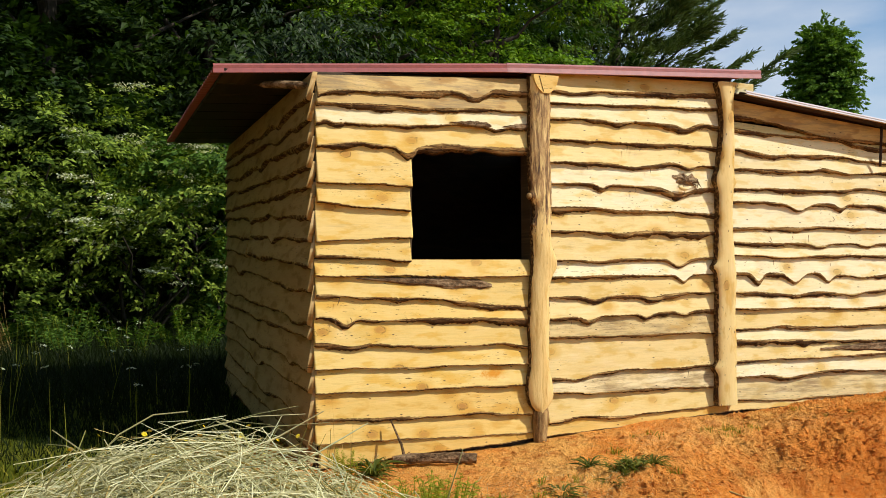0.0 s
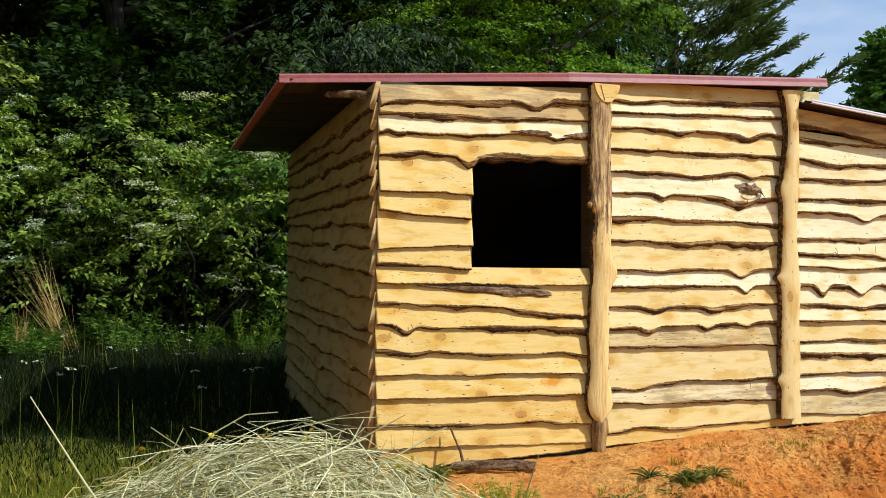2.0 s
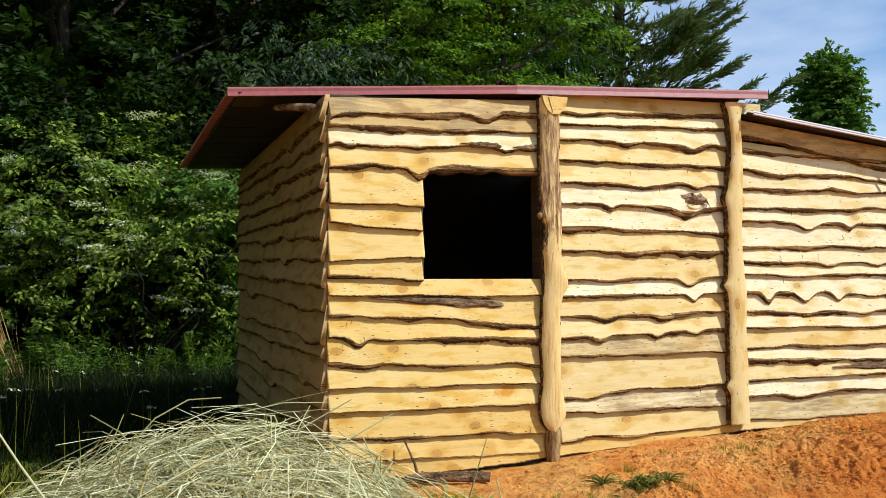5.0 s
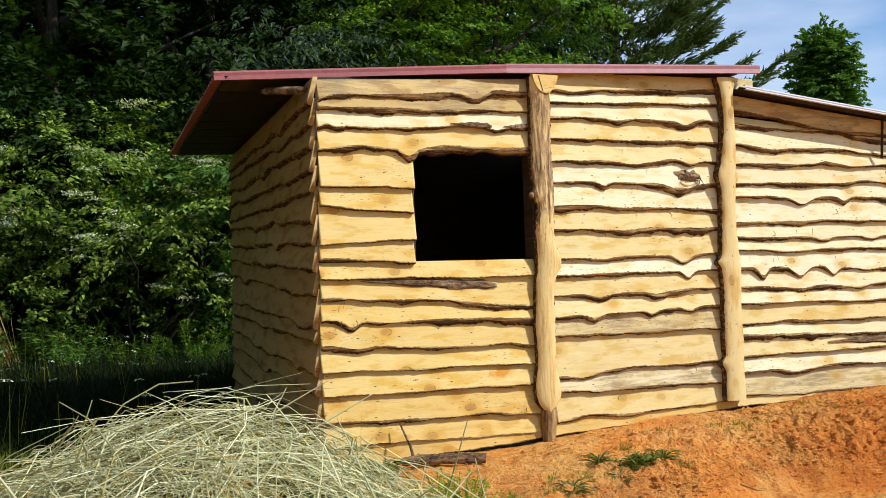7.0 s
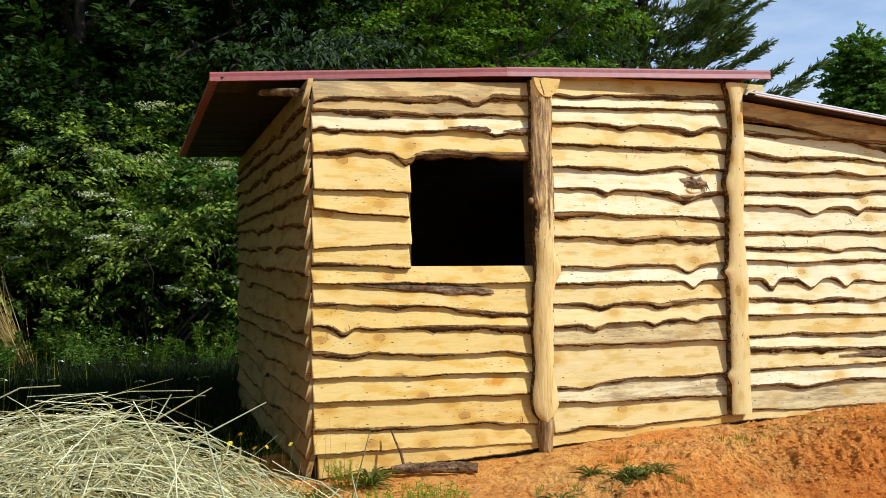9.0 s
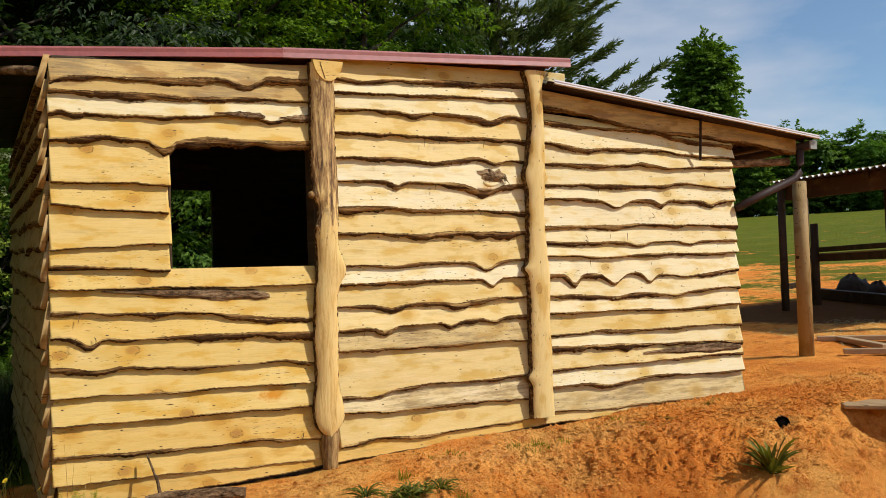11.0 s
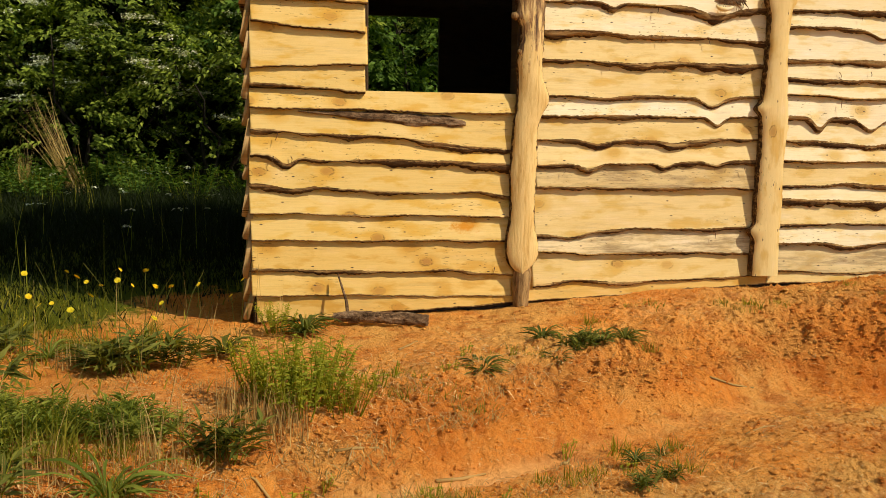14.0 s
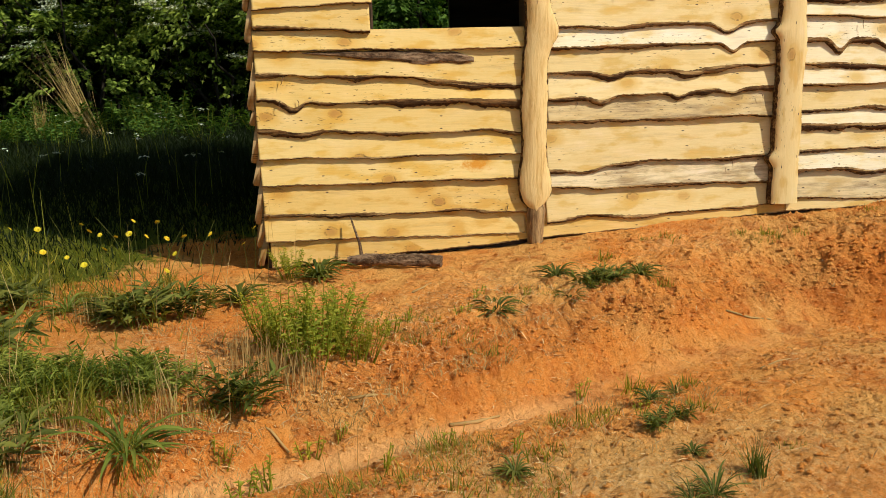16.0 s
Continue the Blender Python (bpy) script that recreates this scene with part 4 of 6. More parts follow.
def slab_post(name, z0, z1, xl, xr, left, right, out, label, seed, face=PINE_POST, crown_of=0.006):
    """An upright live-edge slab with a rounded face, nailed over the joint of two bays."""
    rows, verts, idx, faces, k = 120, [], [], [], 11
    rng = random.Random(int(seed * 10))
    wob = 0.0
    for i in range(rows):
        f = i / (rows - 1)
        z = z0 + (z1 - z0) * f
        a = xl[0] + (xl[1] - xl[0]) * f + sum(h * math.exp(-((z - c) / w) ** 2) for c, h, w in left)
        b = xr[0] + (xr[1] - xr[0]) * f + sum(h * math.exp(-((z - c) / w) ** 2) for c, h, w in right)
        wob += 0.4 * (rng.gauss(0, 0.0016) - wob)
        a += 0.0018 * math.sin(z * 14 + seed) + wob
        b += 0.0018 * math.sin(z * 17 + 2 * seed) - wob
        o = out + 0.004 * math.sin(z * 3 + seed)
        e, d = 0.09 * (b - a), crown_of
        rough = [rng.gauss(0, 0.0016) for _ in range(4)]
        for x, y in ((a - 0.004, -0.028), (a - 0.007 + rough[0], -0.5 * (o + 0.03)), (a - 0.002 + rough[1], -o + 0.010), (a + 0.5 * e, -o + 0.003), (a + 2 * e, -o - 0.5 * d), (0.5 * (a + b), -o - d), (b - 2 * e, -o - 0.5 * d), (b - 0.5 * e, -o + 0.003), (b + 0.002 + rough[2], -o + 0.010), (b + 0.007 + rough[3], -0.5 * (o + 0.03)), (b + 0.004, -0.028)):
            verts.append((x, y, z))
    for i in range(rows - 1):
        for j in range(k - 1):
            faces.append((i * k + j, i * k + j + 1, (i + 1) * k + j + 1, (i + 1) * k + j))
            idx.append(1 if j in (0, 1, k - 3, k - 2) else 0)
    for e in (0, (rows - 1) * k):
        faces += [(e, e + 1, e + k - 2, e + k - 1), (e + 1, e + 3, e + k - 4, e + k - 2), (e + 3, e + 5, e + 5, e + k - 4)]
        idx += [0, 0, 0]
    return put(name, mesh_of(name, verts, faces, [face, BARK], True, idx), shed, label)


slab_post("slab_post", 0.222, 1.985, (1.138, 1.150), (1.238, 1.266),
                 [(1.28, 0.028, 0.085), (1.05, 0.020, 0.15), (1.352, -0.024, 0.018), (0.67, -0.006, 0.03), (0.36, -0.016, 0.08), (0.205, 0.05, 0.04)],
                 [(1.99, 0.030, 0.05), (1.30, 0.014, 0.20), (1.00, 0.046, 0.075), (0.33, 0.024, 0.07), (0.205, -0.045, 0.04)], 0.070, "bulging live-edge slab post with a swollen foot", 1.0, POST_STREAKED, 0.014)
put("post_stub", mesh_of("post_stub", *tube([(1.195, -0.035, -0.02), (1.195, -0.045, 0.10), (1.195, -0.048, 0.17), (1.20, -0.045, 0.22), (1.205, -0.040, 0.27)], [0.034, 0.037, 0.041, 0.044, 0.03], 12), [BARK_POST], True), shed, "bark-covered stub under the post")
# pale cut cheek at the head of the post, with a crack across it
cap_v, cap_f = [], []
for i in range(17):
    a = math.pi * i / 16
    x, z = 1.229 - 0.075 * math.cos(a), 1.993 - 0.098 * math.sin(a) ** 1.25
    cap_v += [(x, -0.090, z), (x, -0.060, z + 0.006)]
cap_f = [(2 * i, 2 * i + 2, 2 * i + 3, 2 * i + 1) for i in range(16)] + [(2 * i, 2 * i + 2, 30 - 2 * i, 32 - 2 * i) for i in range(8)]
put("cut_cheek", mesh_of("cut_cheek", cap_v, cap_f, [PINE_GOLD], False), shed, "pale rounded saw cut at the head of the post")
part("crack", beam(bmesh.new(), (1.188, -0.0915, 1.985), (1.212, -0.0915, 1.905), 0.002, 0.003, 0.0005), BARK, shed)
for z, x, r in ((1.352, 1.138, 0.016), (1.20, 1.162, 0.010)):
    put("branch_stub", mesh_of("branch_stub", *tube([(x + 0.01, -0.040, z), (x - 0.004, -0.062, z + 0.002), (x - 0.010, -0.078, z + 0.003)], [r, r, 0.9 * r], 10), [BARK_POST], True), shed, "short knobby branch stub on the post")
slab_post("slab_post", 0.190, 2.048, (2.332, 2.375), (2.460, 2.468),
          [(2.05, -0.018, 0.045), (1.80, 0.026, 0.18), (1.48, -0.022, 0.05), (0.977, -0.026, 0.022), (0.98, -0.008, 0.10), (0.402, -0.030, 0.022)],
          [(2.07, 0.050, 0.05), (1.47, 0.020, 0.03), (1.28, -0.018, 0.15), (0.90, 0.008, 0.10)], 0.080, "knobby pale slab post", 2.3)

# west side wall
bm = bmesh.new()
box(bm, (0.006, 0.05, -0.10), (0.05, 2.58, 1.92))
side_wall = part("side_wall", bm, FRAMING, shed, "side wall of lapped slabs in the shade")
SIDE = [(1.80, 1.82), (1.70, 1.75), (1.592, 1.662), (1.47, 1.55), (1.372, 1.44), (1.232, 1.383), (1.122, 1.261), (0.994, 1.159), (0.872, 1.041), (0.724, 0.842), (0.647, 0.755), (0.493, 0.634), (0.394, 0.513), (0.236, 0.400), (0.13, 0.28), (0.04, 0.15)]
tl, tr = 1.93, 1.93
rng = random.Random(21)
for i, (za, zb) in enumerate(SIDE):
    lumps = [(rng.uniform(0.2, 2.3), rng.uniform(-0.035, 0.02), rng.uniform(0.06, 0.2)) for _ in range(4)]
    cut = {6: 1.55, 7: 1.69, 13: 1.70, 14: 1.70}.get(i)
    if cut:
        zc, tc = za + (zb - za) * cut / 2.6, tl + (tr - tl) * cut / 2.6
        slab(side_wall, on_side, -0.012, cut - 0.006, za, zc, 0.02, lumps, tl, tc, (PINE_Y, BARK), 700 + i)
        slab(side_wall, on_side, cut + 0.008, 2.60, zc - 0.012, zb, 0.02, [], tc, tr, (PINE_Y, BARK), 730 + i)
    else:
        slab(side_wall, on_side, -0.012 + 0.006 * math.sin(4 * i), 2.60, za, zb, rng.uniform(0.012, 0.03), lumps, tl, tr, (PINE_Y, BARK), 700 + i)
    tl, tr = za + 0.025, zb + 0.025

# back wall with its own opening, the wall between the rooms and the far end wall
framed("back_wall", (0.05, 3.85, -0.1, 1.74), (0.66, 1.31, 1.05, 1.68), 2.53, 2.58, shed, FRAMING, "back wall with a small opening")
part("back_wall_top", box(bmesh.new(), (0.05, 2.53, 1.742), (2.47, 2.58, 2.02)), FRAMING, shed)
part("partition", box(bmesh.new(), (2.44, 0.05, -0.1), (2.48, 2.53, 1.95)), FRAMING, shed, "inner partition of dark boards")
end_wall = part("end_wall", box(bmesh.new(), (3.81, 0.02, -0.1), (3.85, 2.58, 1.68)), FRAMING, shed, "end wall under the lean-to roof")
tl, tr = 1.72, 1.72
for i in range(13):
    za = 1.60 - 0.125 * i
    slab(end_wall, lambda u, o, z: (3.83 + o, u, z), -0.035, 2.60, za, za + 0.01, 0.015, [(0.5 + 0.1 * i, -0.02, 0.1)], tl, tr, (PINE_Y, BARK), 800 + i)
    tl = tr = za + 0.03


# roofs of corrugated sheet, the ridges running down the slope
def corrugated(name, x0, x1, front, y1, z_of, mats, label, pitch=0.068, depth=0.009, nx=10):
    ny = int((y1 - front(x0)) / pitch * 6)
    X = np.linspace(x0, x1, nx)
    V = np.linspace(0, 1, ny)
    verts = []
    for dz in (0.0, -0.0035):
        for x in X:
            y = front(x) + (y1 - front(x)) * V
            z = z_of(x) + depth * np.sin((y - y1) * 2 * np.pi / pitch) + dz
            verts.append(np.stack([np.full(ny, x), y, z], 1))
    verts = np.vstack(verts)
    i, j = np.meshgrid(np.arange(nx - 1), np.arange(ny - 1), indexing="ij")
    f = np.stack([i * ny + j, (i + 1) * ny + j, (i + 1) * ny + j + 1, i * ny + j + 1], -1).reshape(-1, 4)
    o = nx * ny
    rim = [(a, a + 1, a + 1 + o, a + o) for a in range(ny - 1)] + [((nx - 1) * ny + a, (nx - 1) * ny + a + 1, (nx - 1) * ny + a + 1 + o, (nx - 1) * ny + a + o) for a in range(ny - 1)]
    rim += [(a * ny, (a + 1) * ny, (a + 1) * ny + o, a * ny + o) for a in range(nx - 1)]
    return put(name, mesh_of(name, verts, np.vstack([f, f[:, ::-1] + o, np.array(rim)]), mats, True), shed, label)


def roof_front(x):
    return 0.20 - 0.160 * (x + 0.44) if x < 1.0 else -0.030 - 0.044 * (x - 1.0)


def roof_z(x):
    return 1.970 + 0.0475 * (x + 0.44)


def lean_z(x):
    return 1.978 - 0.1120 * (x - 2.50)


corrugated("roof", -0.44, 2.60, roof_front, 2.78, roof_z, [RED_METAL], "red corrugated metal roof")
corrugated("lean_to_roof", 2.47, 4.46, lambda x: -0.128 - 0.045 * (x - 2.47), 2.70, lean_z, [LEAN_SHEET], "corrugated metal roof of the lean-to")


def trim(name, pts, h, label, mat, deep=0.03):
    """A folded metal edge trim: a face with a rolled top and a small lip."""
    verts, k = [], 6
    for x, y, z in pts:
        verts += [(x, y + deep, z + 0.5 * h + 0.012), (x, y, z + 0.5 * h + 0.010), (x, y - 0.008, z + 0.5 * h), (x, y - 0.006, z + 0.1 * h), (x, y - 0.010, z - 0.5 * h), (x, y + 0.010, z - 0.5 * h)]
    faces = [(i * k + j, i * k + j + 1, i * k + j + 7, i * k + j + 6) for i in range(len(pts) - 1) for j in range(k - 1)]
    ob = put(name, mesh_of(name, verts, faces, [mat], False), shed, label)
    return ob


trim("edge_trim", [(x, roof_front(x) - 0.015, roof_z(x) - 0.021) for x in np.linspace(-0.45, 1.03, 16)], 0.036, "red folded metal edge trim", RED_METAL)
trim("edge_trim", [(x, roof_front(x) - 0.015, roof_z(x) - 0.020) for x in np.linspace(1.02, 2.63, 14)], 0.040, "faded pinkish red folded metal edge trim", RED_PALE)
trim("edge_trim", [(x, -0.138 - 0.045 * (x - 2.47), lean_z(x) - 0.001) for x in np.linspace(2.50, 4.47, 8)], 0.014, "thin pale metal edge of the lean-to roof", PALE_TRIM, 0.02)
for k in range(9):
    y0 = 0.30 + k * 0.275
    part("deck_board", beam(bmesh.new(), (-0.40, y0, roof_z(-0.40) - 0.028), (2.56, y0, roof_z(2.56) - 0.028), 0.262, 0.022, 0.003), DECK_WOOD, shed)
for k, yy in enumerate((0.10, 0.95, 1.80, 2.55)):
    part("purlin", beam(bmesh.new(), (0.03, yy, roof_z(0.03) - 0.085), (2.50, yy, roof_z(2.50) - 0.085), 0.05, 0.09), FRAMING, shed)
# the log end that reaches out past the corner
put("eave_log", mesh_of("eave_log", *tube([(-0.205, 0.27, 1.905), (-0.19, 0.24, 1.903), (-0.12, 0.16, 1.893), (-0.08, 0.12, 1.885), (-0.05, 0.08, 1.878), (-0.01, 0.05, 1.872)], [0.008, 0.017, 0.020, 0.021, 0.021, 0.015], 10), [LOG_BARK], True), shed, "bark-streaked log end under the eave")
part("rafter_block", box(bmesh.new(), (2.50, -0.02, 1.985), (2.665, 0.02, 2.065), 0.003), PINE_WHITE, shed, "pale sawn rafter end")

# lean-to rafter, purlins, gutter and downspout
slab(shed, on_front, 2.490, 4.53, 1.872, 1.672, 0.018, [(3.2, -0.030, 0.35), (4.05, 0.012, 0.2)], 1.955, 1.768, BARKY, 91, thick=0.05, out=0.050, tuck=0.042, name="rafter", sag=0.004)
for yy in (0.9, 1.8, 2.6):
    part("rafter", beam(bmesh.new(), (2.50, yy, 1.915), (4.38, yy, 1.705), 0.045, 0.09), FRAMING, shed)
for xx in (2.9, 3.4, 4.02, 4.32):
    part("purlin", beam(bmesh.new(), (xx, 0.10, lean_z(xx) - 0.035), (xx, 2.64, lean_z(xx) - 0.035), 0.05, 0.036), FRAMING, shed)
part("tie_beam", beam(bmesh.new(), (3.80, -0.030, 1.590), (4.36, -0.070, 1.622), 0.050, 0.045, 0.008), LOG_BARK, shed, "rough brown pole under the rafter end")
GUT = 4.440
gut = [(GUT + 0.030 * math.cos(a), 0.030 * math.sin(a)) for a in np.linspace(math.pi, 2 * math.pi, 7)]
gverts = [(x, y, 1.718 + z) for y in (-0.20, 2.66) for x, z in [(GUT - 0.030, 0.020)] + gut + [(GUT + 0.030, 0.020)]]
gfaces = [(i, i + 1, i + 10, i + 9) for i in range(8)]
gutter = put("gutter", mesh_of("gutter", gverts, gfaces, [DARK_METAL], True), shed, "dark metal gutter along the lean-to eave")
solid = gutter.modifiers.new("thickness", "SOLIDIFY")
solid.thickness = 0.004
part("end_cap", box(bmesh.new(), (GUT - 0.030, -0.208, 1.686), (GUT + 0.032, -0.198, 1.742), 0.002), CAP_METAL, gutter, "grey square end cap")
put("downspout", mesh_of("downspout", *tube([(4.40, -0.135, 1.69), (4.40, -0.13, 1.60), (4.395, -0.125, 1.548), (4.35, -0.12, 1.505), (4.12, -0.105, 1.418), (3.865, -0.090, 1.318)], [0.024, 0.024, 0.025, 0.025, 0.025, 0.025], 8), [DARK_METAL], True), shed, "dark slanting metal downspout")
part("strap", beam(bmesh.new(), (3.575, -0.118, 1.850), (3.568, -0.106, 1.600), 0.004, 0.020, 0.001), DARK_METAL, shed, "thin rusty hanging strap")

# ---- things on the ground beside the shed ----
rng = random.Random(17)
log_r = [0.025 * (0.72 + 0.28 * min(1, 4 * t)) * (1 + 0.06 * math.sin(11 * t)) for t in np.linspace(0, 1, 60)]
log_pts = [(0.34 + 0.38 * t, -0.16 - 0.13 * t + 0.006 * math.sin(9 * t), 0.062 + 0.010 * math.sin(3 * t)) for t in np.linspace(0, 1, 60)]
log_v, log_f = tube(log_pts, log_r, 18)
log_v = log_v + 0.0035 * np.stack([lattice(log_v[:, 0] * 70 + k * 9, log_v[:, 2] * 260 + log_v[:, 1] * 160, 40 + k) for k in range(3)], 1)
log = thing("log", (0.53, -0.22, 0.035), "short rough-barked dead branch lying on the clay by the wall", "branch")
put("wood", mesh_of("wood", log_v, log_f, [LOG_BARK], False), log)
put("twig", mesh_of("twig", *tube([(0.40, -0.17, 0.064), (0.395, -0.13, 0.13), (0.365, -0.065, 0.235)], [0.009, 0.007, 0.004], 6), [LOG_BARK], True), log)

# hay
HAY = (-0.94, -3.14)


def hay_height(r):
    return np.interp(r, [0, 0.15, 0.32, 0.5, 0.7, 0.9, 1.1], [0.712, 0.682, 0.584, 0.420, 0.20, 0.00, -0.27])


hay = thing("hay_pile", (*HAY, -0.2), "loose heap of pale dry cut hay", "hay")
rng = np.random.default_rng(4)
ra, aa = np.meshgrid(np.linspace(0, 1.1, 30), np.linspace(0, 2 * np.pi, 48, endpoint=False), indexing="ij")
hx, hy = HAY[0] + ra * np.cos(aa) * 0.92, HAY[1] + ra * np.sin(aa) * 0.92
hz = hay_height(ra) - 0.035 + 0.034 * lattice(hx * 6.5, hy * 6.5, 27) + 0.022 * lattice(hx * 15, hy * 15, 28)
hv = np.stack([hx, hy, hz], -1).reshape(-1, 3)
hf = np.array([(i * 48 + j, (i + 1) * 48 + j, (i + 1) * 48 + (j + 1) % 48, i * 48 + (j + 1) % 48) for i in range(29) for j in range(48)])
put("core", mesh_of("core", hv, hf, [HAY_CORE], True), hay)


def stalks(count, spread, lift, length, width, seed):
    q = np.random.default_rng(seed)
    r = spread * np.sqrt(q.uniform(0, 1, count))
    a = q.uniform(0, 2 * np.pi, count)
    c = np.stack([HAY[0] + r * np.cos(a) * 0.92, HAY[1] + r * np.sin(a) * 0.92, hay_height(r) + q.uniform(-0.02, lift, count)], 1)
    c[:, 2] += 0.034 * lattice(c[:, 0] * 6.5, c[:, 1] * 6.5, 27) + 0.022 * lattice(c[:, 0] * 15, c[:, 1] * 15, 28)
    yaw = q.uniform(0, 2 * np.pi, count)
    slope = -np.gradient(hay_height(np.linspace(0, 1.1, 200)), 1.1 / 199)[np.clip((r / 1.1 * 199).astype(int), 0, 199)]
    d = np.stack([np.cos(yaw), np.sin(yaw), -slope * np.cos(yaw - a) * 0.8 + q.normal(0, 0.26, count)], 1)
    d = unit(d)
    L = q.uniform(*length, count)[:, None]
    side = unit(np.cross(d, q.normal(0, 1, (count, 3)) * 0.4 + np.array([[0, 0, 1.0]])))
    sag = q.normal(0, 0.42, count)[:, None]
    W = q.uniform(*width, count)[:, None] * 0.5
    rows = []
    for s in (-0.5, -0.17, 0.17, 0.5):
        p = c + d * L * s + side * L * 0.25 * sag * (1 - 4 * s * s) - np.array([[0, 0, 1.0]]) * L * np.minimum(abs(sag), 0.25) * (4 * s * s) * 0.5
        w = W * (1 - 0.5 * abs(s))
        n = unit(np.cross(side, d))
        rows += [p - side * w, p + n * w * 0.7, p + side * w]
    v = np.stack(rows, 1).reshape(-1, 3)
    o = np.arange(count)[:, None] * 12
    f = np.concatenate([o + np.array([[3 * s + k, 3 * s + k + 1, 3 * s + k + 4, 3 * s + k + 3]]) for s in range(3) for k in range(2)], 0)
    return v, f


stuff(put("hay", mesh_of("hay", *join([stalks(26000, 0.98, 0.030, (0.04, 0.16), (0.0010, 0.0022), 5), stalks(4200, 0.92, 0.050, (0.12, 0.26), (0.0013, 0.0026), 6)]), [STRAW], False), hay))
stuff(put("brown_hay", mesh_of("brown_hay", *stalks(2600, 0.98, 0.040, (0.05, 0.20), (0.0010, 0.0024), 7), [DRY_REED], False), hay, "browner stalks among the hay"))
rng = np.random.default_rng(15)
for k in range(150):
    r, a = 0.76 * math.sqrt(rng.uniform()), rng.uniform(0, 6.28)
    p = np.array([HAY[0] + r * math.cos(a), HAY[1] + r * math.sin(a), float(hay_height(r)) - 0.03])
    d = np.array([rng.normal(0, 0.8), rng.normal(0, 0.6), rng.uniform(0.15, 0.9)])
    d = d / np.linalg.norm(d) * rng.uniform(0.08, 0.24)
    put("stalk", mesh_of("stalk", *tube([p, p + d * 0.5 + rng.normal(0, 0.010, 3), p + d], [0.0016, 0.0014, 0.0007], 4, False), [STRAW], True), hay)


# ---- plants ----
def crown(rng, n_sprays, centre, radii, per, reach, leaf, width, droop=0.15, shell=0.45, up_bias=0.8, flat=0.35, fan=0.32):
    """Leafy sprays over an uneven shell; returns leaf arrays."""
    d = unit(rng.normal(0, 1, (n_sprays, 3)))
    d[:, 2] = np.where(d[:, 2] < -0.5, -d[:, 2], d[:, 2])
    r = rng.uniform(shell, 1.0, n_sprays) * (1 + 0.22 * lattice(d[:, 0] * 2.7 + centre[0], d[:, 1] * 2.7 + d[:, 2] * 3.1 + centre[1], 33))
    c = np.asarray(centre) + d * np.asarray(radii) * r[:, None]
    out = unit(d * np.array([[1, 1, 0.25]]) + rng.normal(0, 0.35, (n_sprays, 3)) * np.array([[1, 1, flat]]))
    L = reach * rng.uniform(0.6, 1.3, n_sprays)
    u = rng.uniform(0, 1, (n_sprays, per))
    side = unit(np.cross(out, [[0, 0, 1.0]]))
    sway = rng.uniform(-1, 1, (n_sprays, per)) * fan * (1.1 - 0.6 * u)
    at = c[:, None] + out[:, None] * (L[:, None] * u)[..., None] + side[:, None] * (L[:, None] * sway)[..., None]
    at[..., 2] -= droop * L[:, None] * u * u - rng.normal(0, 0.05, (n_sprays, per)) * reach
    axis = out[:, None] * 0.7 + side[:, None] * (np.sign(sway) * rng.uniform(0.3, 1.1, (n_sprays, per)))[..., None] + rng.normal(0, 0.25, (n_sprays, per, 3))
    axis[..., 2] -= droop
    normal = rng.normal(0, 0.45, (n_sprays, per, 3)) + np.array([0.15, -0.35, up_bias]) + 0.8 * d[:, None]
    size = rng.uniform(0.65, 1.25, (n_sprays, per)) * leaf
    return at.reshape(-1, 3), axis.reshape(-1, 3), normal.reshape(-1, 3), size.ravel(), size.ravel() * width


def bent(rng, a, b, n=6, wob=0.06):
    a, b = np.asarray(a, float), np.asarray(b, float)
    L = np.linalg.norm(b - a)
    t = np.linspace(0, 1, n)[:, None]
    return a + (b - a) * t + rng.normal(0, wob * L, (n, 3)) * np.sin(np.pi * t) * 0.6


